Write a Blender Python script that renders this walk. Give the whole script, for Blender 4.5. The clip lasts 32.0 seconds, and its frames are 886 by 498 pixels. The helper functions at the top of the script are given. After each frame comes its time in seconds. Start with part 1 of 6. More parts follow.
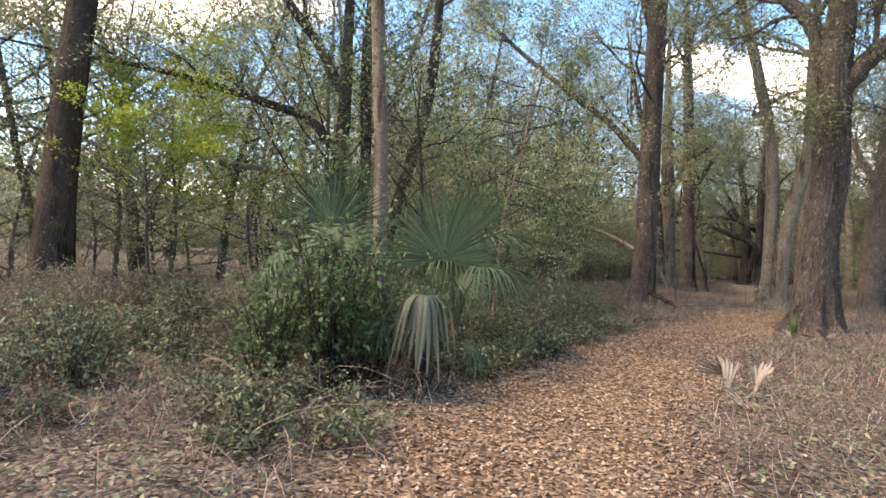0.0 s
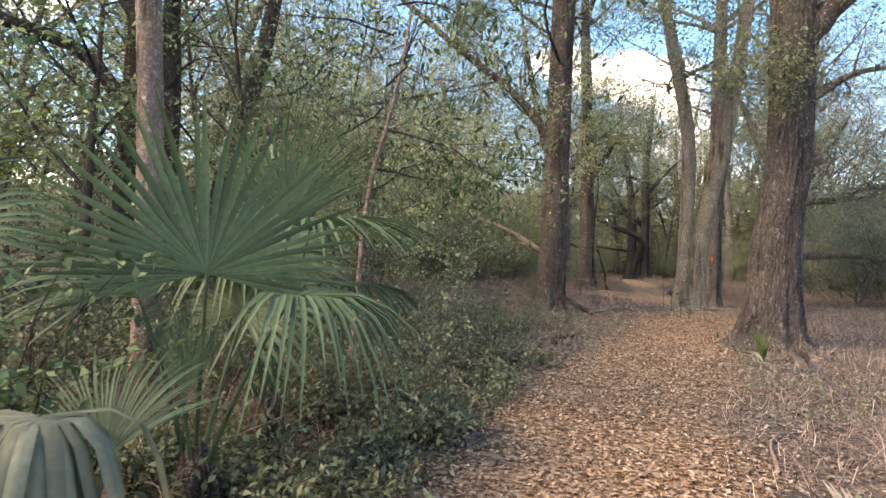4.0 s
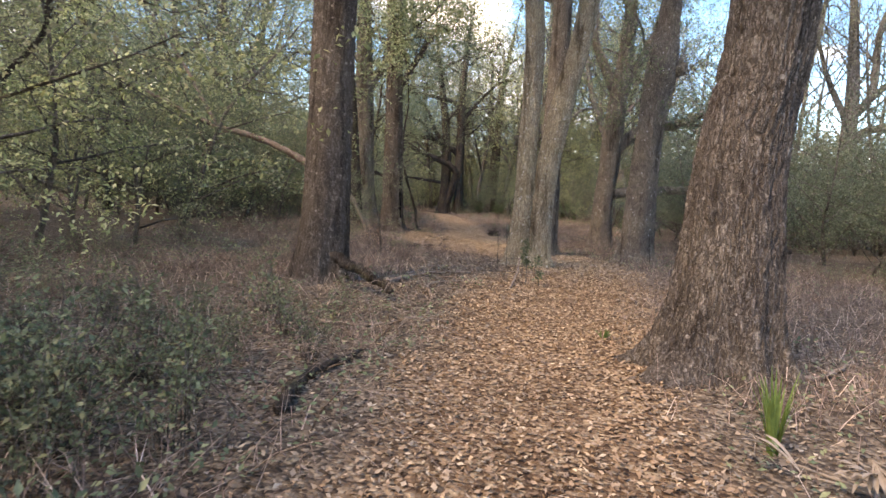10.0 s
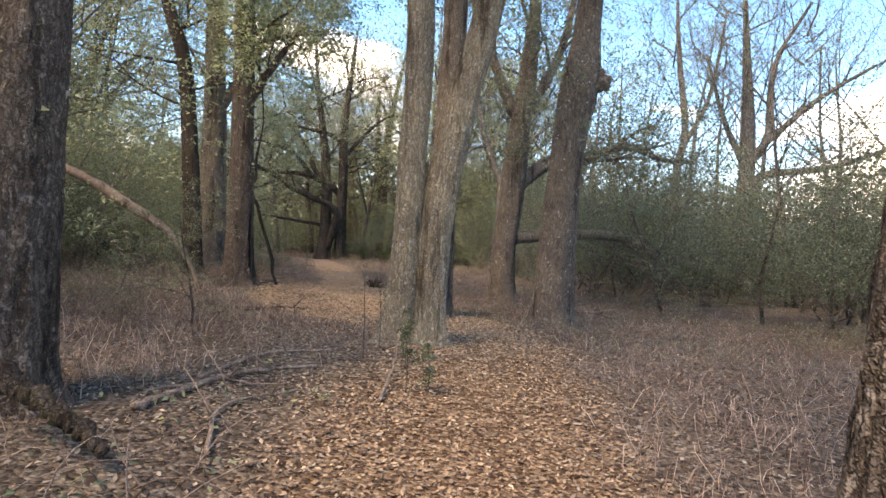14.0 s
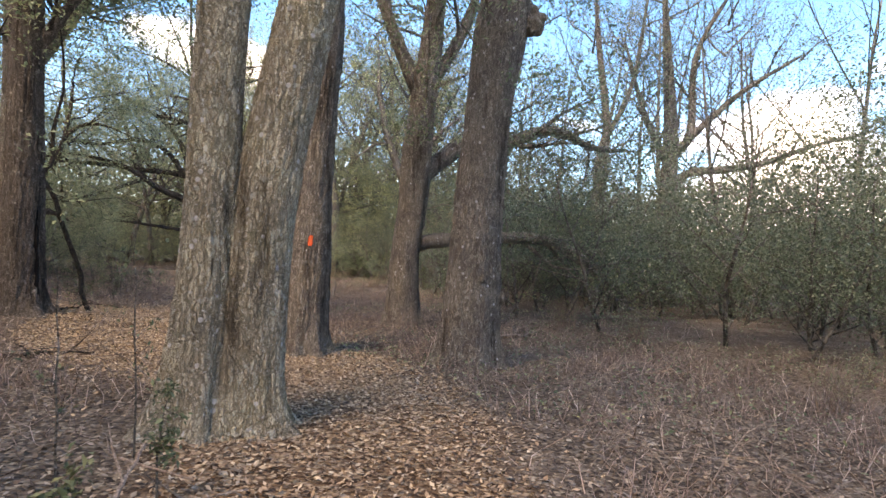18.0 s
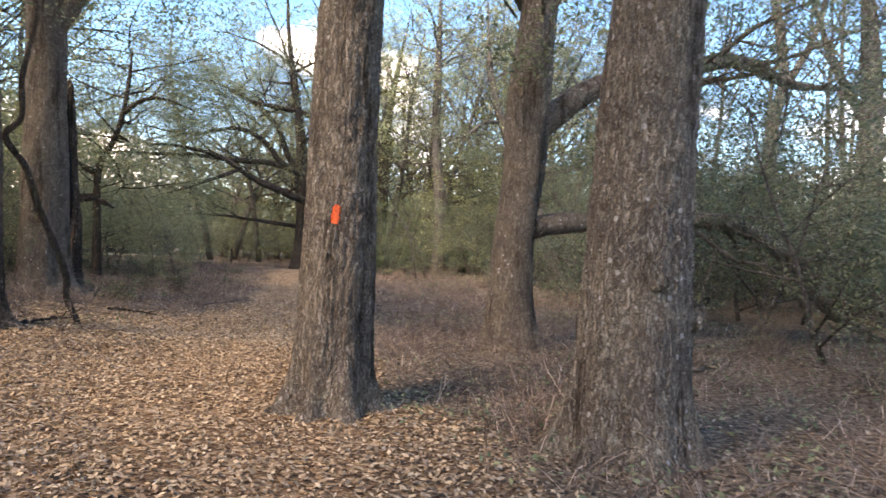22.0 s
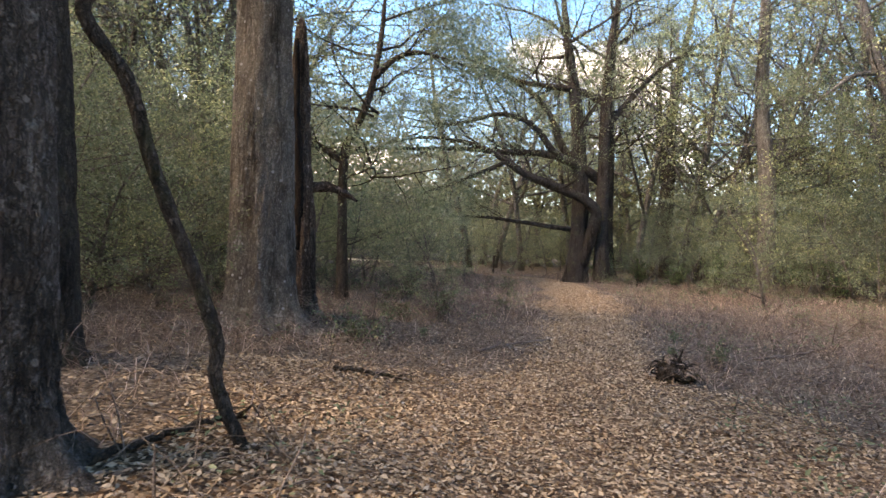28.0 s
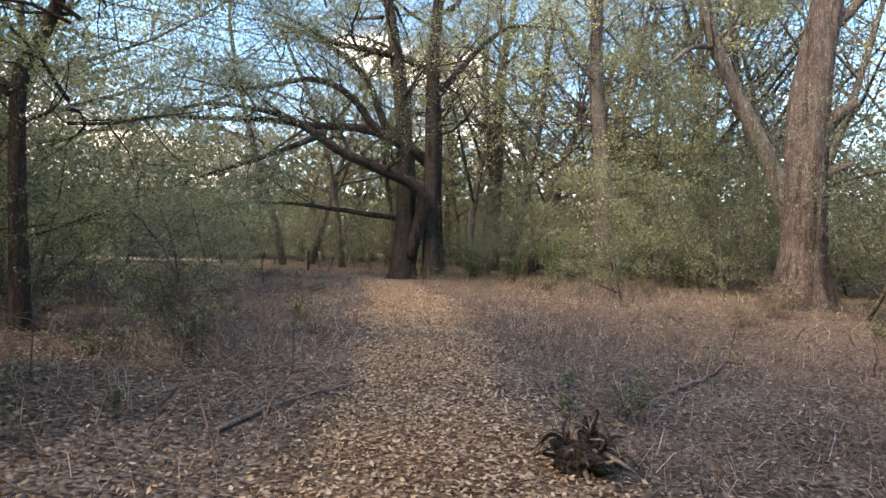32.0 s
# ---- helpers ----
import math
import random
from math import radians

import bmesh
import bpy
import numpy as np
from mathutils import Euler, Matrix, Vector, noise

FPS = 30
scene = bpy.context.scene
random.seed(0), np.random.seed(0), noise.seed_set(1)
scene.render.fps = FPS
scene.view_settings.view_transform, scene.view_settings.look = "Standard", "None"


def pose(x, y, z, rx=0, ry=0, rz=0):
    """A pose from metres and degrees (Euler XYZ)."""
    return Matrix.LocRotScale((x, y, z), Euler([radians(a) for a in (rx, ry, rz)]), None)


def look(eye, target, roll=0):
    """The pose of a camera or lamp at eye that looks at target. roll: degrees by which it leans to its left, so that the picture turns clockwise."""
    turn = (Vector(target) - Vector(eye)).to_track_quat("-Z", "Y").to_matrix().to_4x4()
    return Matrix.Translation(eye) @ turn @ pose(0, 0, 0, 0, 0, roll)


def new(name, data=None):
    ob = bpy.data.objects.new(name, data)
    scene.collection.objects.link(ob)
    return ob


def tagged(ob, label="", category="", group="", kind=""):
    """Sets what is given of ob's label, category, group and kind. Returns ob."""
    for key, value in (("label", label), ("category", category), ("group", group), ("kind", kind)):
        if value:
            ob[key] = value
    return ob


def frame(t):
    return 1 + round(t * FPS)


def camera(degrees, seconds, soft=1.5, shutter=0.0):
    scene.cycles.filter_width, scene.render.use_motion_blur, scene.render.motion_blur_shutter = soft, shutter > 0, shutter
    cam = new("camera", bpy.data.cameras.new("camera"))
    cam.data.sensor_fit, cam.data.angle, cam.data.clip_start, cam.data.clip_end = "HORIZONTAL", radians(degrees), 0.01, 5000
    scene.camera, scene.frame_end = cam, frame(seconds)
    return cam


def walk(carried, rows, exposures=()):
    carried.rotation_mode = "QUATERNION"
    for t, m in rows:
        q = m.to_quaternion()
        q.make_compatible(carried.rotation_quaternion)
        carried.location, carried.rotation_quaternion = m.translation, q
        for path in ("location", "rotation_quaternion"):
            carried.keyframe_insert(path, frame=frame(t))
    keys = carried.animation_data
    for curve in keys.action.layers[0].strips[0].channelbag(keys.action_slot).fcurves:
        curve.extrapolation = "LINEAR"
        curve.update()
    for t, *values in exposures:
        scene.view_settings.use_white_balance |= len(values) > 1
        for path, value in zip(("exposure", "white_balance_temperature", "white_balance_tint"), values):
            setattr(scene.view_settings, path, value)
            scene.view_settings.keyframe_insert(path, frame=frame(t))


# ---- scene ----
cam = camera(69.9, 32.0, 1.5, 0.2)
METRES, EYE, TILT, LEAN, TURN = 34.1, 1.5, 0.0, 0.0, -7.8
ROWS = [
    (0.0, 0.0, 0.0, 0.0, -0.03, 0.45, -3.28),
    (0.5, 0.0018, 0.0149, 0.0005, -0.58, 0.45, -3.31),
    (1.0, 0.0035, 0.0301, 0.0014, -0.97, 0.34, -3.31),
    (1.5, 0.0036, 0.0449, 0.0016, -1.52, 0.32, -3.23),
    (2.0, 0.0072, 0.0597, 0.0013, -2.88, 0.43, -3.38),
    (2.5, 0.009, 0.0756, 0.0008, -4.89, 0.56, -3.09),
    (3.0, 0.0127, 0.0921, 0.0011, -6.55, 0.62, -3.34),
    (3.5, 0.0144, 0.1079, 0.0018, -8.72, 0.6, -3.08),
    (5.5, 0.0327, 0.1659, 0.0043, -12.52, -0.03, -2.47),
    (6.0, 0.0375, 0.1809, 0.003, -12.99, -3.15, -2.2),
    (6.5, 0.0451, 0.1955, 0.0027, -15.37, -5.89, -2.32),
    (7.0, 0.0522, 0.2097, 0.0028, -19.01, -6.44, -3.26),
    (7.5, 0.06, 0.2255, 0.0029, -19.89, -6.93, -3.76),
    (8.0, 0.0673, 0.2414, 0.0031, -21.0, -6.89, -3.59),
    (8.5, 0.0753, 0.2569, 0.0037, -22.09, -6.66, -3.81),
    (9.0, 0.0814, 0.2725, 0.0041, -23.12, -6.26, -3.86),
    (9.5, 0.0915, 0.2855, 0.0047, -24.22, -4.98, -4.19),
    (10.0, 0.1008, 0.3005, 0.005, -27.05, -4.8, -3.71),
    (10.5, 0.1112, 0.3123, 0.005, -28.54, -4.51, -4.16),
    (11.0, 0.1195, 0.3255, 0.0054, -30.43, -3.58, -4.35),
    (11.5, 0.1298, 0.3378, 0.0059, -31.82, -2.16, -4.66),
    (12.0, 0.1384, 0.3521, 0.0058, -33.77, -1.69, -4.32),
    (12.5, 0.1481, 0.3647, 0.0053, -34.52, -1.09, -4.08),
    (13.0, 0.1585, 0.3776, 0.0051, -35.7, -0.9, -3.76),
    (13.5, 0.1667, 0.3907, 0.0056, -36.56, -0.4, -3.88),
    (15.5, 0.2, 0.4326, 0.0075, -39.08, -0.45, -3.61),
    (16.0, 0.2114, 0.4432, 0.0075, -41.72, -0.12, -3.85),
    (16.5, 0.2212, 0.454, 0.0078, -44.06, 0.56, -3.77),
    (17.0, 0.2327, 0.4634, 0.0068, -45.05, 1.15, -3.59),
    (17.5, 0.2438, 0.4744, 0.0061, -45.29, 1.12, -3.38),
    (18.0, 0.2558, 0.484, 0.0057, -45.19, 1.22, -3.17),
    (18.5, 0.2681, 0.4941, 0.0055, -45.27, 1.13, -3.02),
    (19.0, 0.2791, 0.5052, 0.0046, -45.21, 1.02, -2.9),
    (19.5, 0.2919, 0.516, 0.0048, -44.63, 0.9, -2.84),
    (20.0, 0.3027, 0.5282, 0.005, -43.54, 0.52, -2.9),
    (20.5, 0.3144, 0.539, 0.0044, -42.59, 0.5, -2.71),
    (21.0, 0.3248, 0.5512, 0.0046, -42.21, 0.45, -2.62),
    (21.5, 0.3363, 0.5624, 0.0043, -40.28, 0.6, -2.65),
    (22.0, 0.3445, 0.5756, 0.0039, -34.46, 0.33, -2.9),
    (22.5, 0.3533, 0.5893, 0.0026, -27.31, -0.02, -3.11),
    (23.0, 0.3586, 0.6042, 0.0026, -23.3, -0.19, -3.28),
    (23.5, 0.3637, 0.6195, 0.0023, -19.35, -0.56, -3.25),
    (24.0, 0.3664, 0.6348, 0.0033, -16.03, -0.87, -3.24),
    (24.5, 0.3686, 0.6501, 0.0032, -13.82, -1.18, -3.33),
    (25.0, 0.3701, 0.6661, 0.003, -11.34, -1.15, -3.33),
    (25.5, 0.3712, 0.6815, 0.0037, -10.7, -1.11, -3.38),
    (27.5, 0.3746, 0.7434, 0.0054, -10.65, -0.56, -3.4),
    (28.0, 0.3787, 0.7576, 0.0048, -12.43, -0.37, -3.15),
    (28.5, 0.3819, 0.7718, 0.0046, -14.55, -0.59, -3.03),
    (29.0, 0.3873, 0.7852, 0.004, -17.21, -0.46, -2.96),
    (29.5, 0.3934, 0.8009, 0.0036, -19.32, -0.45, -2.75),
    (30.0, 0.3974, 0.8146, 0.0042, -20.77, -0.25, -2.64),
    (30.5, 0.4043, 0.8276, 0.0043, -22.97, -0.01, -2.55),
    (31.0, 0.4115, 0.8411, 0.0037, -25.88, 0.02, -2.19),
    (31.5, 0.4204, 0.8535, 0.0028, -27.63, -0.04, -2.3),
    (32.0, 0.4279, 0.8669, 0.0027, -27.99, -0.12, -2.06),
]
walk(cam, [(t, pose(0, 0, EYE, TILT, LEAN, TURN) @ pose(METRES * x, METRES * y, METRES * z, 90 + pitch, roll, yaw)) for t, x, y, z, yaw, pitch, roll in ROWS],
     [(t, stops + 3.15, kelvin, 24) for t, stops, kelvin in ((0.0, -0.05, 10050), (3.5, 0.05, 10050), (6.0, 0.4, 9950), (8.0, 0.35, 9950), (9.5, 0.12, 9950), (13.0, 0.05, 9950), (16.0, 0.03, 9650), (21.0, 0.02, 9550), (22.0, 0.22, 9850), (23.0, 0.52, 10250), (24.0, 0.22, 10250), (25.5, 0.12, 10250), (28.0, 0.22, 10150), (32.0, 0.22, 9950))])

# ---- world, sun, exposure ----
SUN_DIR = Vector((-0.66, -0.06, 0.74)).normalized()      # towards the sun
world = bpy.data.worlds.new("sky")
scene.world = world
world.use_nodes = True
wn, wl = world.node_tree.nodes, world.node_tree.links
wn.clear()
w_out = wn.new("ShaderNodeOutputWorld")
w_bg = wn.new("ShaderNodeBackground")
w_sky = wn.new("ShaderNodeTexSky")
w_sky.sky_type, w_sky.sun_disc = "NISHITA", False
w_sky.sun_elevation = math.asin(SUN_DIR.z)
w_sky.sun_rotation = math.atan2(SUN_DIR.x, SUN_DIR.y)
w_sky.air_density, w_sky.dust_density, w_sky.ozone_density = 1.0, 0.2, 4.0
w_co = wn.new("ShaderNodeTexCoord")
w_map = wn.new("ShaderNodeMapping")
w_map.inputs["Scale"].default_value = (1.0, 1.0, 2.2)
w_map.inputs["Location"].default_value = (0.35, 0.1, 0.0)
w_noise = wn.new("ShaderNodeTexNoise")
w_noise.inputs["Scale"].default_value, w_noise.inputs["Detail"].default_value = 2.3, 6.0
w_ramp = wn.new("ShaderNodeValToRGB")
w_ramp.color_ramp.elements[0].position, w_ramp.color_ramp.elements[1].position = 0.45, 0.575
w_mix = wn.new("ShaderNodeMix")
w_mix.data_type = "RGBA"
w_mix.inputs["B"].default_value = (9.5, 9.5, 9.7, 1)
wl.new(w_co.outputs["Generated"], w_map.inputs["Vector"])
wl.new(w_map.outputs["Vector"], w_noise.inputs["Vector"])
w_sep = wn.new("ShaderNodeSeparateXYZ")
w_low = wn.new("ShaderNodeMath")
w_low.operation = "MULTIPLY_ADD"
w_low.inputs[1].default_value = -0.32
wl.new(w_co.outputs["Generated"], w_sep.inputs["Vector"])
wl.new(w_sep.outputs["Z"], w_low.inputs[0])
wl.new(w_noise.outputs["Fac"], w_low.inputs[2])
wl.new(w_low.outputs[0], w_ramp.inputs["Fac"])
wl.new(w_ramp.outputs["Color"], w_mix.inputs["Factor"])
w_deep = wn.new("ShaderNodeHueSaturation")
w_deep.inputs["Saturation"].default_value, w_deep.inputs["Value"].default_value = 1.3, 0.66
wl.new(w_sky.outputs["Color"], w_deep.inputs["Color"])
wl.new(w_deep.outputs["Color"], w_mix.inputs["A"])
wl.new(w_mix.outputs["Result"], w_bg.inputs["Color"])
w_bg.inputs["Strength"].default_value = 0.13
wl.new(w_bg.outputs["Background"], w_out.inputs["Surface"])

sun_data = bpy.data.lights.new("sun", "SUN")
sun_data.energy, sun_data.angle, sun_data.color = 1.1, radians(30.0), (1.0, 0.90, 0.76)
sun = new("sun", sun_data)
sun.matrix_basis = look(SUN_DIR * 60, (0, 0, 0))


# ---- materials ----
def material(name, rough=0.85, spec=0.3):
    m = bpy.data.materials.new(name)
    m.use_nodes = True
    b = m.node_tree.nodes["Principled BSDF"]
    b.inputs["Roughness"].default_value = rough
    b.inputs["Specular IOR Level"].default_value = spec
    return m, m.node_tree.nodes, m.node_tree.links, b


def ramp(nodes, stops):
    r = nodes.new("ShaderNodeValToRGB")
    e = r.color_ramp.elements
    while len(e) < len(stops):
        e.new(0.5)
    for el, (p, c) in zip(e, stops):
        el.position, el.color = p, (*c, 1)
    return r


def noise_node(nodes, links, vec, scale, detail=4.0, rough=0.6):
    n = nodes.new("ShaderNodeTexNoise")
    n.inputs["Scale"].default_value, n.inputs["Detail"].default_value = scale, detail
    n.inputs["Roughness"].default_value = rough
    links.new(vec, n.inputs["Vector"])
    return n


def mix_color(nodes, links, fac, a, b, blend="MIX"):
    n = nodes.new("ShaderNodeMix")
    n.data_type, n.blend_type = "RGBA", blend
    for key, v in (("Factor", fac), ("A", a), ("B", b)):
        if isinstance(v, (int, float)):
            n.inputs[key].default_value = v
        elif isinstance(v, tuple):
            n.inputs[key].default_value = (*v, 1)
        else:
            links.new(v, n.inputs[key])
    return n.outputs["Result"]


def cracks(n, l, vec, scale, width):
    """A net of cracks round bark plates: 0 in the crack, 1 on the plate."""
    v = n.new("ShaderNodeTexVoronoi")
    v.feature = "DISTANCE_TO_EDGE"
    v.inputs["Scale"].default_value = scale
    l.new(vec, v.inputs["Vector"])
    k = n.new("ShaderNodeMapRange")
    k.interpolation_type = "SMOOTHSTEP"
    k.inputs["From Max"].default_value = width
    l.new(v.outputs["Distance"], k.inputs["Value"])
    return k.outputs["Result"]


def bark_material(name, dark, mid, light, lichen=0.5, moss=0.0, streak=0.20, fine=1.0, depth=0.016):
    m, n, l, b = material(name, 0.93, 0.12)
    co = n.new("ShaderNodeTexCoord")
    mp = n.new("ShaderNodeMapping")
    mp.inputs["Scale"].default_value = (1, 1, streak)
    l.new(co.outputs["Object"], mp.inputs["Vector"])
    bend = noise_node(n, l, co.outputs["Object"], 7 * fine, 4, 0.65)
    vec = mix_color(n, l, 0.10 / fine, mp.outputs["Vector"], bend.outputs["Color"])
    f0 = cracks(n, l, vec, 30 * fine, 0.16)
    f1 = cracks(n, l, vec, 70 * fine, 0.22)
    grain = noise_node(n, l, co.outputs["Object"], 75 * fine, 4, 0.7)
    big = noise_node(n, l, co.outputs["Object"], 1.7, 4, 0.6)
    plate = noise_node(n, l, vec, 30 * fine, 4, 0.65)
    col = ramp(n, [(0.30, tuple(0.5 * (p + q) for p, q in zip(dark, mid))), (0.5, mid), (0.70, light)])
    l.new(plate.outputs["Fac"], col.inputs["Fac"])
    c = mix_color(n, l, f1, mix_color(n, l, 0.45, col.outputs["Color"], dark), col.outputs["Color"])
    c = mix_color(n, l, f0, mix_color(n, l, 0.25, dark, mid), c)
    tint = ramp(n, [(0.3, (0.66, 0.64, 0.66)), (0.7, (1.25, 1.22, 1.14))])
    l.new(big.outputs["Fac"], tint.inputs["Fac"])
    c = mix_color(n, l, 0.85, c, tint.outputs["Color"], "MULTIPLY")
    gr = ramp(n, [(0.3, (0.7, 0.7, 0.7)), (0.7, (1.3, 1.3, 1.3))])
    l.new(grain.outputs["Fac"], gr.inputs["Fac"])
    c = mix_color(n, l, 0.8, c, gr.outputs["Color"], "MULTIPLY")
    for amount, scale, lo, hi, tone in ((lichen, 11.0, 0.60, 0.66, (0.40, 0.41, 0.36)), (lichen, 34.0, 0.61, 0.655, (0.50, 0.50, 0.46)), (moss, 2.3, 0.54, 0.66, (0.13, 0.15, 0.06))):
        if amount:
            sp = noise_node(n, l, co.outputs["Object"], scale, 4, 0.65)
            sr = ramp(n, [(lo, (0, 0, 0)), (hi, (amount, amount, amount))])
            l.new(sp.outputs["Fac"], sr.inputs["Fac"])
            c = mix_color(n, l, sr.outputs["Color"], c, tuple(min(a, 1.6 * v) for a, v in zip(tone, light)))
    if lichen:
        # round pale lichen rosettes, on some of the cells only
        spot = n.new("ShaderNodeTexVoronoi")
        spot.inputs["Scale"].default_value = 9.0
        l.new(co.outputs["Object"], spot.inputs["Vector"])
        ring = ramp(n, [(0.15, (1, 1, 1)), (0.21, (0, 0, 0))])
        l.new(spot.outputs["Distance"], ring.inputs["Fac"])
        pick = n.new("ShaderNodeSeparateColor")
        l.new(spot.outputs["Color"], pick.inputs["Color"])
        some = ramp(n, [(0.99 - 0.5 * lichen, (0, 0, 0)), (1.0 - 0.5 * lichen, (0.8, 0.8, 0.8))])
        l.new(pick.outputs["Red"], some.inputs["Fac"])
        both = mix_color(n, l, 1.0, ring.outputs["Color"], some.outputs["Color"], "MULTIPLY")
        c = mix_color(n, l, both, c, tuple(min(0.5, 1.5 * v) for v in light))
    sm = n.new("ShaderNodeMapping")
    sm.inputs["Scale"].default_value = (1, 1, 0.12)
    l.new(co.outputs["Object"], sm.inputs["Vector"])
    st = noise_node(n, l, sm.outputs["Vector"], 4.2, 5, 0.7)
    sr = ramp(n, [(0.53, (1, 1, 1)), (0.64, (0.40, 0.38, 0.37))])
    l.new(st.outputs["Fac"], sr.inputs["Fac"])
    c = mix_color(n, l, 1.0, c, sr.outputs["Color"], "MULTIPLY")
    l.new(c, b.inputs["Base Color"])
    h = None
    for src, k in ((grain.outputs["Fac"], 0.35), (f0, 1.4), (f1, 0.6), (plate.outputs["Fac"], 1.2)):
        q = n.new("ShaderNodeMath")
        q.operation = "MULTIPLY_ADD"
        q.inputs[1].default_value, q.inputs[2].default_value = k, 0.0
        l.new(src, q.inputs[0])
        if h is not None:
            l.new(h, q.inputs[2])
        h = q.outputs[0]
    bump = n.new("ShaderNodeBump")
    bump.inputs["Strength"].default_value, bump.inputs["Distance"].default_value = 1.0, depth
    l.new(h, bump.inputs["Height"])
    l.new(bump.outputs["Normal"], b.inputs["Normal"])
    return m


def leaf_material(name, stops, trans=0.35, rough=0.5, spec=0.4, spread=0.25):
    """Leaves: hue by each leaf, a slight shift by each plant, light through the blade."""
    m, n, l, b = material(name, rough, spec)
    geo = n.new("ShaderNodeNewGeometry")
    info = n.new("ShaderNodeObjectInfo")
    co = n.new("ShaderNodeTexCoord")
    r = ramp(n, stops)
    l.new(geo.outputs["Random Per Island"], r.inputs["Fac"])
    hs = n.new("ShaderNodeHueSaturation")
    mr = n.new("ShaderNodeMapRange")
    mr.inputs["To Min"].default_value, mr.inputs["To Max"].default_value = 1 - spread, 1 + spread
    l.new(info.outputs["Random"], mr.inputs["Value"])
    l.new(mr.outputs["Result"], hs.inputs["Value"])
    l.new(r.outputs["Color"], hs.inputs["Color"])
    blot = noise_node(n, l, co.outputs["Object"], 35, 3)
    br = ramp(n, [(0.3, (0.75, 0.75, 0.72)), (0.7, (1.15, 1.15, 1.1))])
    l.new(blot.outputs["Fac"], br.inputs["Fac"])
    c = mix_color(n, l, 0.8, hs.outputs["Color"], br.outputs["Color"], "MULTIPLY")
    l.new(c, b.inputs["Base Color"])
    if trans:
        tr = n.new("ShaderNodeBsdfTranslucent")
        l.new(c, tr.inputs["Color"])
        mx = n.new("ShaderNodeMixShader")
        mx.inputs["Fac"].default_value = trans
        l.new(b.outputs["BSDF"], mx.inputs[1])
        l.new(tr.outputs["BSDF"], mx.inputs[2])
        l.new(mx.outputs["Shader"], n["Material Output"].inputs["Surface"])
    return m


BARK_GREY = bark_material("bark_grey_brown", (0.082, 0.073, 0.062), (0.237, 0.215, 0.191), (0.399, 0.380, 0.343), 0.45, 0.0)
BARK_RED = bark_material("bark_reddish", (0.051, 0.045, 0.040), (0.141, 0.126, 0.116), (0.233, 0.219, 0.203), 0.4, 0.0)
BARK_PALE = bark_material("bark_pale_lichen", (0.131, 0.121, 0.095), (0.364, 0.334, 0.265), (0.591, 0.570, 0.455), 0.75, 0.15)
BARK_DARK = bark_material("bark_dark", (0.029, 0.025, 0.022), (0.083, 0.073, 0.065), (0.142, 0.127, 0.116), 0.2, 0.2, 0.2, 1.0, 0.012)
BARK_SMOOTH = bark_material("bark_smooth_tan", (0.118, 0.092, 0.080), (0.244, 0.200, 0.168), (0.333, 0.285, 0.248), 0.4, 0.1, 0.6, 1.0, 0.006)
BARK_FAR = bark_material("bark_far", (0.057, 0.056, 0.051), (0.155, 0.149, 0.139), (0.255, 0.251, 0.237), 0.3, 0.1, 0.2, 0.5)
WOOD_DEAD = bark_material("dead_wood", (0.022, 0.017, 0.014), (0.111, 0.085, 0.072), (0.252, 0.223, 0.200), 0.25, 0.0, 0.08, 1.0, 0.01)
WOOD_SNAG = bark_material("weathered_snag", (0.055, 0.046, 0.042), (0.170, 0.152, 0.146), (0.330, 0.318, 0.310), 0.0, 0.0, 0.05)
TWIG_GREY = bark_material("twig_grey", (0.109, 0.090, 0.077), (0.261, 0.213, 0.184), (0.414, 0.362, 0.318), 0.0, 0.0, 1.0, 1.0, 0.002)
CHAR = bark_material("charred_wood", (0.006, 0.005, 0.005), (0.02, 0.016, 0.014), (0.05, 0.04, 0.035), 0.0, 0.0, 0.1, 1.0, 0.006)

LEAF_OAK = leaf_material("leaf_oak", [(0.00, (0.100, 0.138, 0.088)), (0.50, (0.205, 0.262, 0.160)), (0.85, (0.305, 0.350, 0.220)), (1.00, (0.345, 0.365, 0.235))], 0.5, 0.75, 0.12)
LEAF_LIGHT = leaf_material("leaf_light", [(0.00, (0.148, 0.188, 0.096)), (0.50, (0.308, 0.374, 0.198)), (0.85, (0.473, 0.514, 0.291)), (1.00, (0.497, 0.507, 0.326))], 0.5, 0.75, 0.12)
LEAF_GREY = leaf_material("leaf_grey_green", [(0.00, (0.121, 0.140, 0.092)), (0.50, (0.218, 0.244, 0.163)), (0.90, (0.333, 0.333, 0.241)), (1.00, (0.391, 0.362, 0.276))], 0.5, 0.75, 0.12)
LEAF_THICKET = leaf_material("leaf_thicket", [(0.0, (0.066, 0.092, 0.060)), (0.5, (0.127, 0.164, 0.112)), (0.9, (0.198, 0.240, 0.178)), (1.0, (0.288, 0.304, 0.237))], 0.5, 0.75, 0.12)
LEAF_SHRUB = leaf_material("leaf_shrub", [(0.00, (0.048, 0.073, 0.045)), (0.50, (0.097, 0.135, 0.080)), (0.90, (0.178, 0.208, 0.130)), (1.00, (0.230, 0.243, 0.123))], 0.3, 0.55, 0.28)
LEAF_DARK = leaf_material("leaf_dark_glossy", [(0.00, (0.033, 0.068, 0.035)), (0.60, (0.076, 0.135, 0.061)), (1.00, (0.151, 0.219, 0.105))], 0.25, 0.6, 0.18)
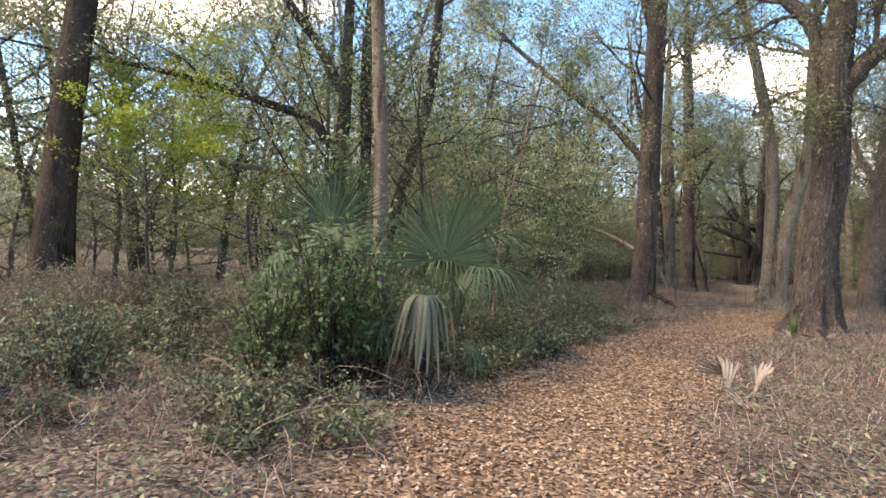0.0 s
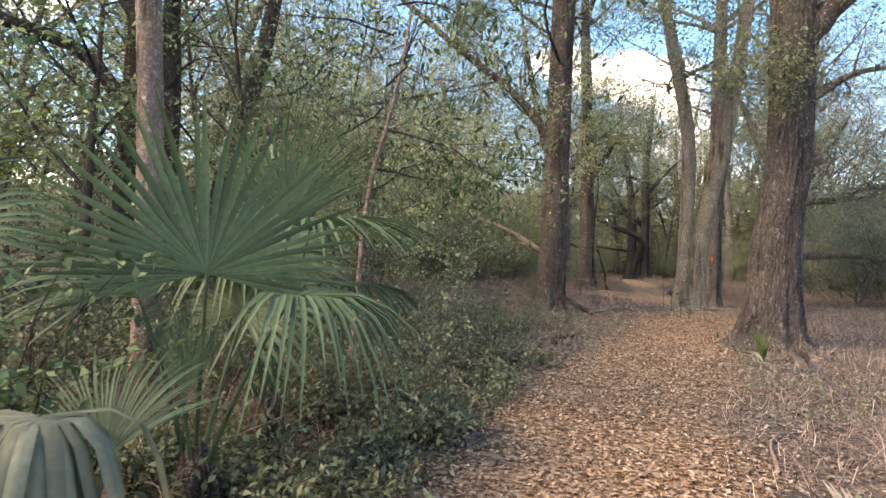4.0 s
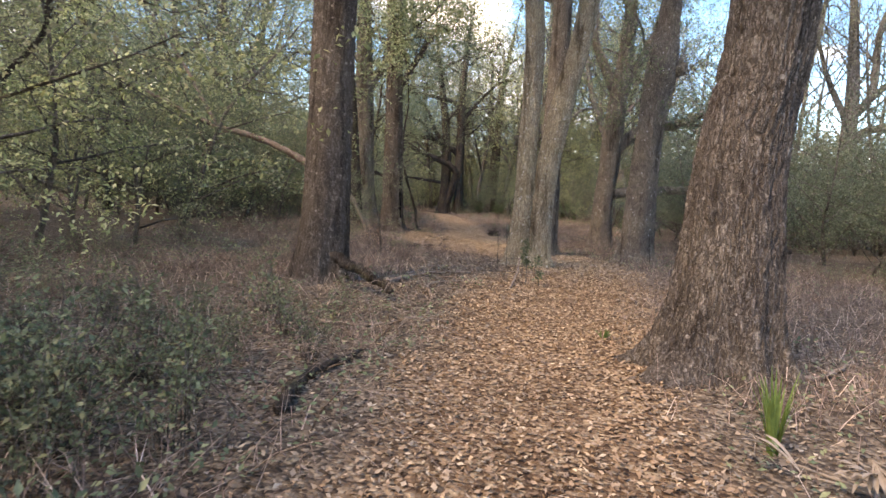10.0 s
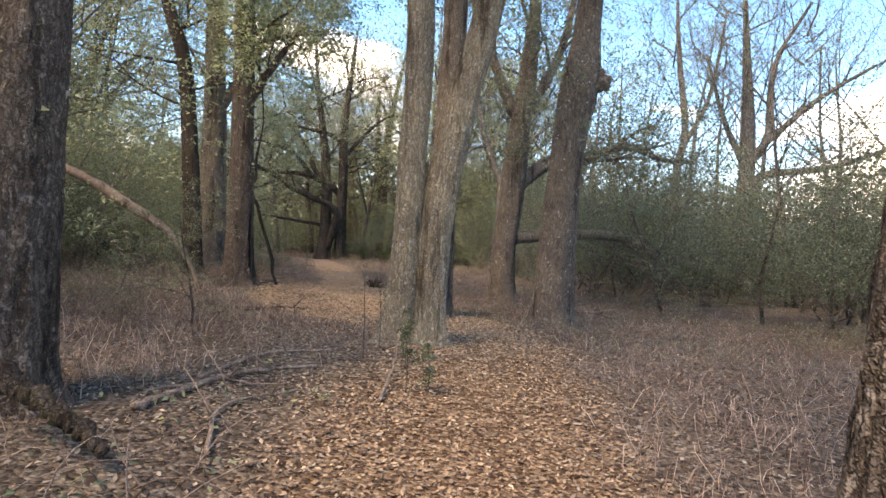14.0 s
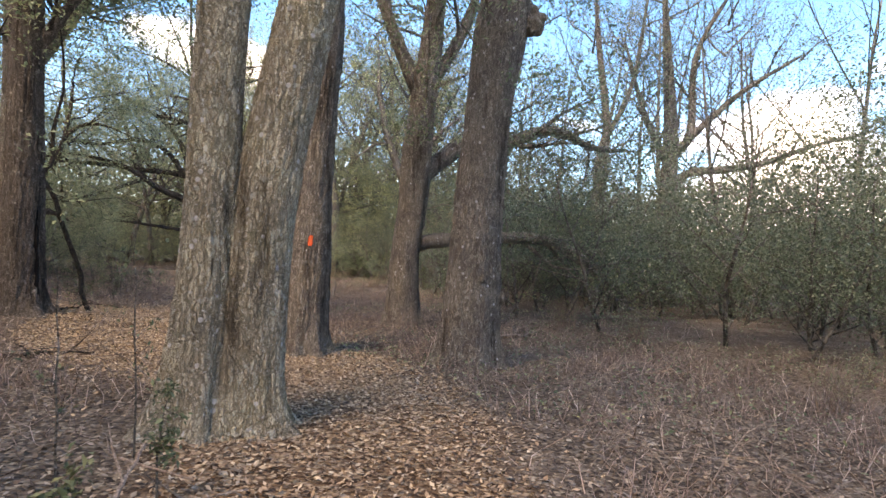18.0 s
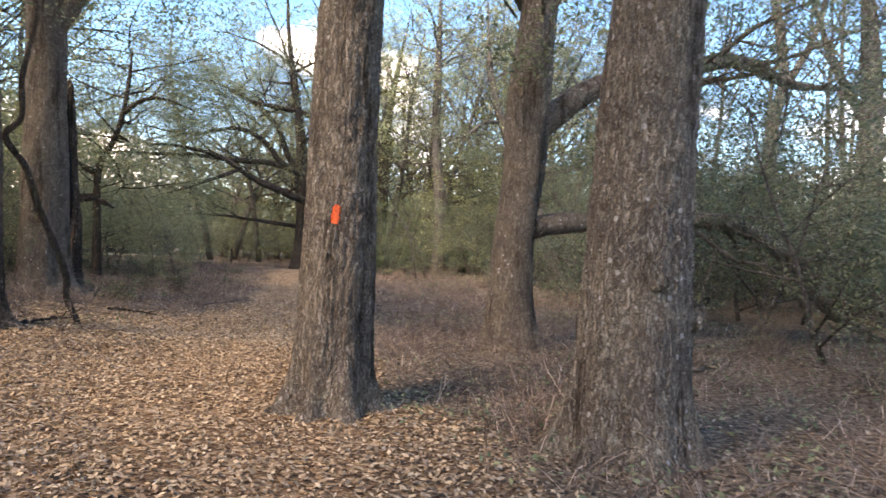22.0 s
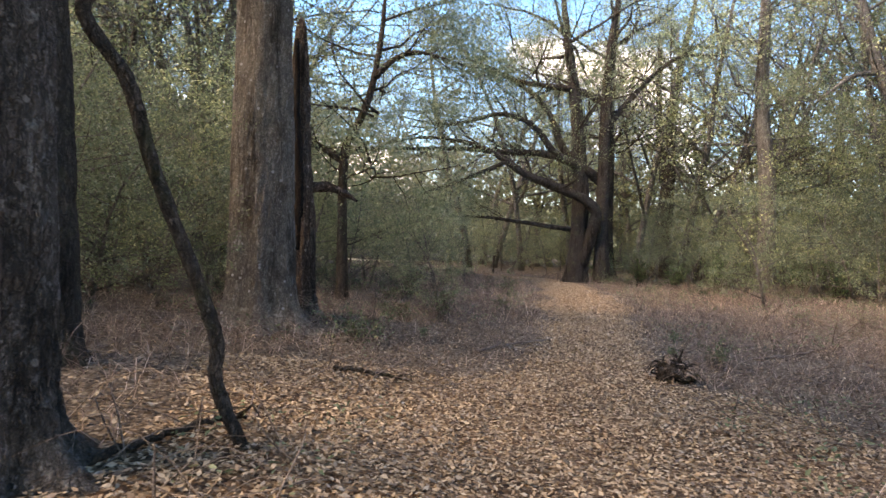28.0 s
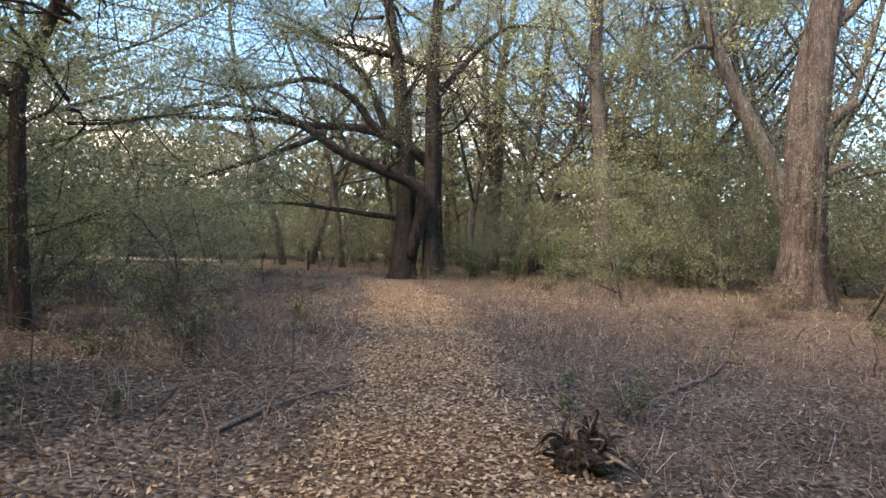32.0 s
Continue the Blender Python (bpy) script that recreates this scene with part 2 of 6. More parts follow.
LEAF_BRIGHT = leaf_material("leaf_bright", [(0.0, (0.179, 0.292, 0.039)), (0.5, (0.281, 0.404, 0.064)), (1.0, (0.448, 0.516, 0.116))], 0.5)
PALM_GREEN = leaf_material("palm_green", [(0.00, (0.038, 0.076, 0.040)), (0.60, (0.060, 0.108, 0.058)), (1.00, (0.099, 0.142, 0.079))], 0.3, 0.55, 0.3, 0.34)
YUCCA_GREEN = leaf_material("yucca_green", [(0.0, (0.075, 0.130, 0.040)), (0.6, (0.110, 0.175, 0.055)), (1.0, (0.160, 0.220, 0.080))], 0.3, 0.6, 0.2, 0.1)
PALM_OLD = leaf_material("palm_old_frond", [(0.0, (0.086, 0.109, 0.078)), (0.6, (0.125, 0.148, 0.109)), (1.0, (0.187, 0.195, 0.148))], 0.25, 0.6, 0.25, 0.3)
PALM_DEAD = leaf_material("palm_dead", [(0.0, (0.187, 0.152, 0.121)), (0.6, (0.265, 0.230, 0.200)), (1.0, (0.330, 0.302, 0.280))], 0.1, 0.8, 0.2, 0.1)
LITTER = leaf_material("fallen_leaf", [(0.0, (0.127, 0.085, 0.061)), (0.3, (0.217, 0.152, 0.109)), (0.6, (0.286, 0.206, 0.148)), (0.88, (0.355, 0.267, 0.196)), (1.0, (0.466, 0.382, 0.292))], 0.12, 0.8, 0.15, 0.02)
LITTER_GREY = leaf_material("weathered_leaf", [(0.0, (0.061, 0.046, 0.038)), (0.4, (0.152, 0.122, 0.100)), (0.8, (0.254, 0.209, 0.172)), (1.0, (0.330, 0.301, 0.259))], 0.1, 0.8, 0.2, 0.02)
LITTER_TAN = leaf_material("tan_fallen_leaf", [(0.0, (0.220, 0.162, 0.115)), (0.3, (0.330, 0.250, 0.180)), (0.6, (0.410, 0.318, 0.230)), (0.88, (0.480, 0.385, 0.283)), (1.0, (0.560, 0.470, 0.360))], 0.12, 0.85, 0.1, 0.02)
BRUSH = leaf_material("dead_brush", [(0.0, (0.076, 0.054, 0.049)), (0.5, (0.195, 0.147, 0.133)), (0.85, (0.339, 0.268, 0.246)), (1.0, (0.576, 0.492, 0.451))], 0.0, 0.9, 0.15, 0.02)


def ground_material():
    m, n, l, b = material("leaf_litter_ground", 0.95, 0.1)
    co = n.new("ShaderNodeTexCoord")
    at = n.new("ShaderNodeAttribute")
    at.attribute_name = "trail"
    warp = noise_node(n, l, co.outputs["Object"], 9, 3)
    wm = mix_color(n, l, 0.06, co.outputs["Object"], warp.outputs["Color"])
    vo = n.new("ShaderNodeTexVoronoi")
    vo.inputs["Scale"].default_value = 30
    l.new(wm, vo.inputs["Vector"])
    sep = n.new("ShaderNodeSeparateColor")
    l.new(vo.outputs["Color"], sep.inputs["Color"])
    warm = ramp(n, [(0.0, (0.069, 0.043, 0.030)), (0.4, (0.178, 0.117, 0.077)), (0.8, (0.316, 0.227, 0.153)), (1.0, (0.425, 0.346, 0.252))])
    cool = ramp(n, [(0.0, (0.050, 0.041, 0.034)), (0.4, (0.120, 0.099, 0.082)), (0.8, (0.211, 0.177, 0.144)), (1.0, (0.287, 0.258, 0.215))])
    l.new(sep.outputs["Red"], warm.inputs["Fac"])
    l.new(sep.outputs["Red"], cool.inputs["Fac"])
    c = mix_color(n, l, at.outputs["Fac"], cool.outputs["Color"], warm.outputs["Color"])
    soil = noise_node(n, l, co.outputs["Object"], 0.9, 5, 0.65)
    sr = ramp(n, [(0.35, (0.62, 0.60, 0.58)), (0.65, (1.12, 1.12, 1.1))])
    l.new(soil.outputs["Fac"], sr.inputs["Fac"])
    c = mix_color(n, l, 0.8, c, sr.outputs["Color"], "MULTIPLY")
    edge = ramp(n, [(0.0, (1.05, 1.05, 1.05)), (0.6, (0.35, 0.33, 0.31))])
    l.new(vo.outputs["Distance"], edge.inputs["Fac"])
    c = mix_color(n, l, 0.55, c, edge.outputs["Color"], "MULTIPLY")
    l.new(c, b.inputs["Base Color"])
    bump = n.new("ShaderNodeBump")
    bump.inputs["Strength"].default_value, bump.inputs["Distance"].default_value = 0.8, 0.03
    bump.invert = True
    l.new(vo.outputs["Distance"], bump.inputs["Height"])
    l.new(bump.outputs["Normal"], b.inputs["Normal"])
    return m


GROUND = ground_material()


def plain_material(name, color, rough=0.7, vary=0.25, scale=14.0):
    m, n, l, b = material(name, rough, 0.25)
    co = n.new("ShaderNodeTexCoord")
    t = noise_node(n, l, co.outputs["Object"], scale, 5, 0.65)
    bump = n.new("ShaderNodeBump")
    bump.inputs["Strength"].default_value, bump.inputs["Distance"].default_value = 0.8, 0.02
    l.new(t.outputs["Fac"], bump.inputs["Height"])
    l.new(bump.outputs["Normal"], b.inputs["Normal"])
    r = ramp(n, [(0.3, tuple(c * (1 - vary) for c in color)), (0.7, tuple(min(1, c * (1 + vary)) for c in color))])
    l.new(t.outputs["Fac"], r.inputs["Fac"])
    l.new(r.outputs["Color"], b.inputs["Base Color"])
    return m


ORANGE_PAINT = plain_material("orange_paint", (0.72, 0.12, 0.045), 0.8, 0.45, 60)
PALE_SAND = plain_material("pale_clearing", (0.42, 0.38, 0.28), 0.95, 0.25, 3)
FAR_WOOD = plain_material("far_wood_green", (0.160, 0.180, 0.115), 0.95, 0.6, 1.2)

# ---- geometry helpers ----
def lattice(ix, iy, iz):
    h = (ix.astype(np.int64) * 374761393 + iy.astype(np.int64) * 668265263 + iz.astype(np.int64) * 2147483647) & 0x7FFFFFFF
    h = ((h ^ (h >> 13)) * 1274126177) & 0x7FFFFFFF
    h = h ^ (h >> 16)
    return (h & 0xFFFF) / 65535.0


def vnoise(x, y, z):
    """Value noise in 0..1 on arrays."""
    x, y, z = np.broadcast_arrays(*(np.asarray(a, dtype=float) for a in (x, y, z)))
    fx, fy, fz = np.floor(x), np.floor(y), np.floor(z)
    u, v, w = x - fx, y - fy, z - fz
    u, v, w = (a * a * (3 - 2 * a) for a in (u, v, w))
    tot = 0
    for i in (0, 1):
        for j in (0, 1):
            for k in (0, 1):
                wt = (u if i else 1 - u) * (v if j else 1 - v) * (w if k else 1 - w)
                tot = tot + wt * lattice(fx + i, fy + j, fz + k)
    return tot


def mesh_from(name, verts, tris=None, quads=None, mat=None, smooth=False):
    me = bpy.data.meshes.new(name)
    verts = np.asarray(verts, dtype=np.float32).reshape(-1, 3)
    tris = np.zeros((0, 3), np.int32) if tris is None else np.asarray(tris, np.int32).reshape(-1, 3)
    quads = np.zeros((0, 4), np.int32) if quads is None else np.asarray(quads, np.int32).reshape(-1, 4)
    me.vertices.add(len(verts))
    me.vertices.foreach_set("co", verts.ravel())
    loops = np.concatenate((tris.ravel(), quads.ravel()))
    me.loops.add(len(loops))
    me.loops.foreach_set("vertex_index", loops)
    n = len(tris) + len(quads)
    me.polygons.add(n)
    starts = np.concatenate((np.arange(len(tris)) * 3, len(tris) * 3 + np.arange(len(quads)) * 4)).astype(np.int32)
    me.polygons.foreach_set("loop_start", starts)
    me.update(calc_edges=True)
    if smooth:
        me.polygons.foreach_set("use_smooth", np.ones(n, dtype=bool))
    if mat:
        me.materials.append(mat)
    me.validate()
    return me


class Soup:
    """Collects pieces of one mesh."""
    def __init__(self):
        self.v, self.t, self.q, self.n = [], [], [], 0

    def add(self, v, t=None, q=None):
        v = np.asarray(v, float).reshape(-1, 3)
        if t is not None:
            self.t.append(np.asarray(t, int).reshape(-1, 3) + self.n)
        if q is not None:
            self.q.append(np.asarray(q, int).reshape(-1, 4) + self.n)
        self.v.append(v)
        self.n += len(v)

    def mesh(self, name, mat, smooth=False):
        return mesh_from(name, np.concatenate(self.v), np.concatenate(self.t) if self.t else None,
                         np.concatenate(self.q) if self.q else None, mat, smooth)


def part(name, me, parent=None, label=""):
    ob = new(name, me)
    if parent:
        ob.parent = parent
    if label:
        ob["label"] = label
    return ob


def thing(name, x, y, z, label, category, group="", rz=0.0, scale=1.0):
    ob = new(name)
    ob.empty_display_size = 0.1
    ob.matrix_basis = pose(x, y, z, 0, 0, rz) @ Matrix.Scale(scale, 4)
    return tagged(ob, label, category, group)


def smooth_path(points, steps):
    """Catmull-Rom through rows (x, y, z, r), evenly stepped along the row index."""
    p = np.asarray(points, float)
    p = np.vstack((2 * p[0] - p[1], p, 2 * p[-1] - p[-2]))
    p[0, 3:], p[-1, 3:] = p[1, 3:], p[-2, 3:]
    u = np.linspace(0, len(points) - 1, steps)
    i = np.minimum(u.astype(int), len(points) - 2)
    f = (u - i)[:, None]
    a, b, c, d = p[i], p[i + 1], p[i + 2], p[i + 3]
    return 0.5 * (2 * b + (c - a) * f + (2 * a - 5 * b + 4 * c - d) * f ** 2 + (3 * b - a - 3 * c + d) * f ** 3)


def tube(soup, path, segs=8, rough=0.0, seed=0.0, cap=True):
    """A tapered, slightly knobbly tube along rows (x, y, z, r)."""
    path = np.asarray(path, float)
    p, r = path[:, :3], np.maximum(path[:, 3], 0.0006)
    tan = np.gradient(p, axis=0)
    tan /= np.maximum(np.linalg.norm(tan, axis=1, keepdims=True), 1e-9)
    ref = np.array([0.0, 0.0, 1.0]) if abs(tan[:, 2]).mean() < 0.75 else np.array([1.0, 0.0, 0.0])
    s = np.cross(tan, ref)
    s /= np.maximum(np.linalg.norm(s, axis=1, keepdims=True), 1e-9)
    w = np.cross(tan, s)
    a = np.linspace(0, 2 * np.pi, segs, endpoint=False)
    ring = s[:, None, :] * np.cos(a)[None, :, None] + w[:, None, :] * np.sin(a)[None, :, None]
    rr = np.repeat(r[:, None], segs, 1)
    if rough:
        q = p[:, None, :] + ring * rr[:, :, None]
        k = 1.2 / np.maximum(r.max(), 0.02)
        rr = rr * (1 + rough * (vnoise(q[..., 0] * k + seed, q[..., 1] * k, q[..., 2] * k) - 0.5) * 2)
    v = p[:, None, :] + ring * rr[:, :, None]
    n = len(p)
    i, j = np.meshgrid(np.arange(n - 1), np.arange(segs), indexing="ij")
    k2 = (j + 1) % segs
    quads = np.stack((i * segs + j, i * segs + k2, (i + 1) * segs + k2, (i + 1) * segs + j), -1).reshape(-1, 4)
    tris = None
    vv = v.reshape(-1, 3)
    if cap:
        vv = np.vstack((vv, p[-1] + tan[-1] * r[-1] * 0.5, p[0] - tan[0] * r[0] * 0.3))
        e, o = (n - 1) * segs, n * segs
        ja = np.arange(segs)
        jb = (ja + 1) % segs
        tris = np.vstack((np.stack((e + ja, e + jb, np.full(segs, o)), 1), np.stack((jb, ja, np.full(segs, o + 1)), 1)))
    soup.add(vv, tris, quads)


def trunk_mesh(points, mat, seed=0.0, segs=72, flare=0.55, flare_h=0.35, lobes=6, ridge=0.02, fine_to=3.6, lump=0.05, fine_step=0.035):
    """A standing trunk with furrowed bark and a flared, lobed foot, along rows (x, y, z, r)."""
    pts = np.asarray(points, float)
    pts = pts[np.argsort(pts[:, 2])]
    z0, z1 = pts[0, 2], pts[-1, 2]
    zs = np.concatenate((np.arange(z0, min(z0 + fine_to, z1), fine_step), np.arange(min(z0 + fine_to, z1), z1 + 0.01, 0.3)))
    dense = smooth_path(pts, 200)
    o = np.argsort(dense[:, 2])
    cx, cy, cr = (np.interp(zs, dense[o, 2], dense[o, k]) for k in (0, 1, 3))
    a = np.linspace(0, 2 * np.pi, segs, endpoint=False)
    A, Z = np.meshgrid(a, zs)
    R = np.repeat(cr[:, None], segs, 1)
    h = Z - z0
    lob = 0.5 + 0.5 * np.cos(lobes * A + 1.3 * np.sin(2 * A + seed) + seed)
    R = R * (1 + flare * (0.6 * np.exp(-h / flare_h) + 0.9 * np.exp(-h / (0.3 * flare_h))) * (0.3 + 0.9 * lob) + 0.10 * np.exp(-h / (flare_h * 4)) * lob)
    ca, sa = np.cos(A), np.sin(A)
    R = R * (1 + lump * 2 * (vnoise(ca * 1.6 + seed, sa * 1.6 + 9, Z * 0.8) - 0.5))
    bx, by = ca * R, sa * R
    n1 = vnoise(bx * 25 + seed * 3, by * 25, Z * 3.4 + 1.6 * vnoise(bx * 4, by * 4, Z * 1.5))
    n2 = vnoise(bx * 38 + seed, by * 38 + 5, Z * 9.0)
    R = R + ridge * (0.28 - 0.8 * np.exp(-((n1 - 0.5) / 0.10) ** 2)) + ridge * 0.7 * (n2 - 0.5)
    v = np.stack((cx[:, None] + ca * R, cy[:, None] + sa * R, Z), -1)
    n = len(zs)
    i, j = np.meshgrid(np.arange(n - 1), np.arange(segs), indexing="ij")
    k2 = (j + 1) % segs
    quads = np.stack((i * segs + j, i * segs + k2, (i + 1) * segs + k2, (i + 1) * segs + j), -1).reshape(-1, 4)
    vv = np.vstack((v.reshape(-1, 3), [[cx[-1], cy[-1], z1 + cr[-1] * 0.3]]))
    ja = np.arange(segs)
    tris = np.stack(((n - 1) * segs + ja, (n - 1) * segs + (ja + 1) % segs, np.full(segs, n * segs)), 1)
    return mesh_from("trunk", vv, tris, quads, mat, True)


def random_units(rng, n, flat=0.0):
    v = rng.normal(size=(n, 3))
    v[:, 2] *= 1 - flat
    return v / np.maximum(np.linalg.norm(v, axis=1, keepdims=True), 1e-9)


def leaves(soup, centers, size, rng, aspect=0.42, droop=0.25, fold=0.25, flat=0.3, heads=None):
    """Folded leaf blades of two triangles at each centre."""
    n = len(centers)
    if heads is None:
        heads = random_units(rng, n, flat)
        heads[:, 2] -= droop
        heads /= np.linalg.norm(heads, axis=1, keepdims=True)
    up = random_units(rng, n) * 0.7 + np.array([0, 0, 1.0])
    side = np.cross(heads, up)
    side /= np.maximum(np.linalg.norm(side, axis=1, keepdims=True), 1e-9)
    nrm = np.cross(side, heads)
    L = size * rng.uniform(0.6, 1.25, (n, 1))
    W = L * aspect * 0.5
    b = centers - heads * L * 0.5
    t = centers + heads * L * 0.5
    mid = centers - heads * L * 0.06
    l = mid + side * W + nrm * W * fold * 2
    r = mid - side * W + nrm * W * fold * 2
    v = np.stack((b, r, t, l), 1).reshape(-1, 3)
    k = np.arange(n)[:, None] * 4
    soup.add(v, np.concatenate((k + np.array([[0, 1, 2]]), k + np.array([[0, 2, 3]])), 0))


def grow(rng, start, way, length, radius, level, rows, tips, kids=(5, 4, 3), wander=0.22, lift=0.12, spread=0.75, bare=0.35, joints=(6, 6, 3, 3)):
    """Branches: rows gets (path, level); tips gets places for leaves along the outer wood."""
    n = joints[level]
    p, d = np.array(start, float), np.array(way, float)
    d /= np.linalg.norm(d)
    path = [(*p, radius)]
    for i in range(1, n + 1):
        d = d + rng.normal(size=3) * wander + np.array([0, 0, lift])
        d /= np.linalg.norm(d)
        p = p + d * length / n
        path.append((*p, radius * (1 - 0.78 * i / n)))
    path = np.array(path)
    rows.append((path, level))
    if level >= len(kids):
        for f in np.linspace(0.1, 1.0, 6):
            k = f * n
            i = min(int(k), n - 1)
            tips.append(path[i, :3] + (path[i + 1, :3] - path[i, :3]) * (k - i))
        return
    for c in range(kids[level]):
        f = bare + (1 - bare) * (c + rng.uniform(0.2, 1.0)) / kids[level]
        i = min(int(f * n), n - 1)
        q = path[i] + (path[i + 1] - path[i]) * (f * n - i)
        t = path[i + 1, :3] - path[i, :3]
        t /= np.linalg.norm(t)
        s = rng.normal(size=3)
        s -= t * (s @ t)
        s /= np.linalg.norm(s)
        grow(rng, q[:3], t * (1 - spread * 0.5) + s * spread, length * rng.uniform(0.42, 0.68), max(q[3] * 0.62, 0.004), level + 1,
             rows, tips, kids, wander, lift, spread, 0.25, joints)


def wood_mesh(rows, mat, segs=(10, 7, 5, 4), rough=0.12, name="limbs"):
    s = Soup()
    for k, (path, level) in enumerate(rows):
        sg = segs[min(level, len(segs) - 1)]
        tube(s, path, sg, rough if level < 2 else 0.0, k * 1.7, cap=level < 1)
    return s.mesh(name, mat, True)


def crown_mesh(tips, per, sigma, size, mat, rng, aspect=0.42, name="crown", keep=1.0):
    c = np.repeat(np.array(tips), per, 0)
    c = c + np.repeat(rng.normal(size=(len(tips), 3)) * sigma * 0.5, per, 0) + rng.normal(size=c.shape) * sigma * (0.55, 0.55, 0.32)
    if keep < 1:
        c = c[rng.random(len(c)) < keep]
    s = Soup()
    leaves(s, c, size, rng, aspect)
    return s.mesh(name, mat)


# ---- the lie of the land ----
HEIGHTS = np.array([
    (0, 0, 0), (0.8, 6, 0.10), (5.7, 9.8, 0.14), (8.5, 14.8, 0.14), (8.8, 18.4, 0.33), (10.2, 12.9, 0.24), (13.7, 19.4, 0.36),
    (17.4, 22.7, 0.2), (18.5, 20.3, 0.24), (21.9, 24.5, 0.2), (15.2, 27.6, 0.40), (15, 29.9, 0.6), (17, 32.9, 0.53), (31, 46.7, 0.38),
    (36, 42, 0.43), (33, 33.9, 0.55), (19.4, 31, 0.09), (21.8, 30.2, 0.1), (18.9, 28.8, 0.08), (-6.2, 14.2, 0.15), (24, 31, 0.17),
    (26, 20, 0.45), (60, 60, 0.6), (-30, 30, 0.4), (50, 15, 0.7), (-15, -10, 0.0), (20, 0, 0.3)])
TRAIL = np.array([(-1.0, -8), (0.1, 0), (0.95, 3.3), (1.9, 5.5), (3.2, 7.4), (5.0, 9.8), (7.6, 12.5), (10.6, 15.4), (13.6, 17.6), (15.9, 20.2),
                  (16.4, 23.4), (18.0, 26.4), (20.0, 29.5), (21.55, 31.5), (23.7, 34.9), (25.8, 38.5), (28.4, 43.6), (30.0, 47.4), (28.4, 51.5), (24, 58)])


def lie(x, y):
    """Height of the ground, without its small bumps."""
    x, y = np.asarray(x, float), np.asarray(y, float)
    num = den = 0
    for hx, hy, hz in HEIGHTS:
        w = 1 / ((x - hx) ** 2 + (y - hy) ** 2 + 2.0) ** 1.6
        num, den = num + w * hz, den + w
    return num / den


def trail_gap(x, y):
    """Distance from the middle of the trail, and the side: positive to the right of it."""
    x, y = np.asarray(x, float), np.asarray(y, float)
    best, side = np.full(x.shape, 1e9), np.zeros(x.shape)
    for (ax, ay), (bx, by) in zip(TRAIL[:-1], TRAIL[1:]):
        dx, dy = bx - ax, by - ay
        f = np.clip(((x - ax) * dx + (y - ay) * dy) / (dx * dx + dy * dy), 0, 1)
        d = np.hypot(x - ax - f * dx, y - ay - f * dy)
        s = np.sign((x - ax) * dy - (y - ay) * dx)
        near = d < best
        best, side = np.where(near, d, best), np.where(near, s, side)
    return best, side


OPEN = [(16.0, 24.6, 2.6, 3.6, 2.6), (17.6, 28.8, 1.5, 1.8, 1.9), (16.9, 30.4, 1.7, 1.5, 2.0), (21.2, 28.2, 1.6, 1.5, 1.6), (10.8, 18.6, 1.6, 1.2, 0.7)]


def verge(x, y):
    """How far a place lies outside the leaf-covered ground of the trail and its open spots."""
    gap, _ = trail_gap(x, y)
    half = np.where(np.asarray(y) > 27.5, 0.92, 1.12)
    for ox, oy, rx, ry, wide in OPEN:
        half = half + wide * np.exp(-((x - ox) / rx) ** 2 - ((y - oy) / ry) ** 2)
    return gap - half + 0.55 * (vnoise(np.asarray(x) * 0.9, np.asarray(y) * 0.9, 1.1) - 0.5)


def bumps(x, y):
    gap, _ = trail_gap(x, y)
    rough = np.clip((gap - 0.6) / 1.2, 0.25, 1.0)
    return rough * (0.09 * (vnoise(x * 0.7, y * 0.7, 3.3) - 0.5) + 0.05 * (vnoise(x * 2.1, y * 2.1, 8.1) - 0.5))


def gz(x, y):
    return lie(x, y) + bumps(x, y)


def gz1(x, y):
    return float(gz(np.array([x]), np.array([y]))[0])


def spaced(lo, hi, step, far):
    core = np.arange(lo, hi + step, step)
    grow_by = step * 1.35 ** np.arange(1, 40)
    out = np.cumsum(grow_by)
    out = out[out < far]
    return np.concatenate((lo - out[::-1], core, hi + out))


gx, gy = spaced(-8, 36, 0.28, 900), spaced(-5, 50, 0.28, 900)
GX, GY = np.meshgrid(gx, gy)
GZ = gz(GX.ravel(), GY.ravel()).reshape(GX.shape)
nx, ny = len(gx), len(gy)
ii, jj = np.meshgrid(np.arange(ny - 1), np.arange(nx - 1), indexing="ij")
gq = np.stack((ii * nx + jj, ii * nx + jj + 1, (ii + 1) * nx + jj + 1, (ii + 1) * nx + jj), -1).reshape(-1, 4)
g_me = mesh_from("ground", np.stack((GX, GY, GZ), -1), None, gq, GROUND, True)
worn = np.clip(0.5 - verge(GX.ravel(), GY.ravel()) / 0.5, 0.0, 1.0)
att = g_me.attributes.new("trail", "FLOAT", "POINT")
att.data.foreach_set("value", worn.astype(np.float32))
tagged(part("ground", g_me), "forest floor covered in brown fallen leaves", "ground", kind="structure")

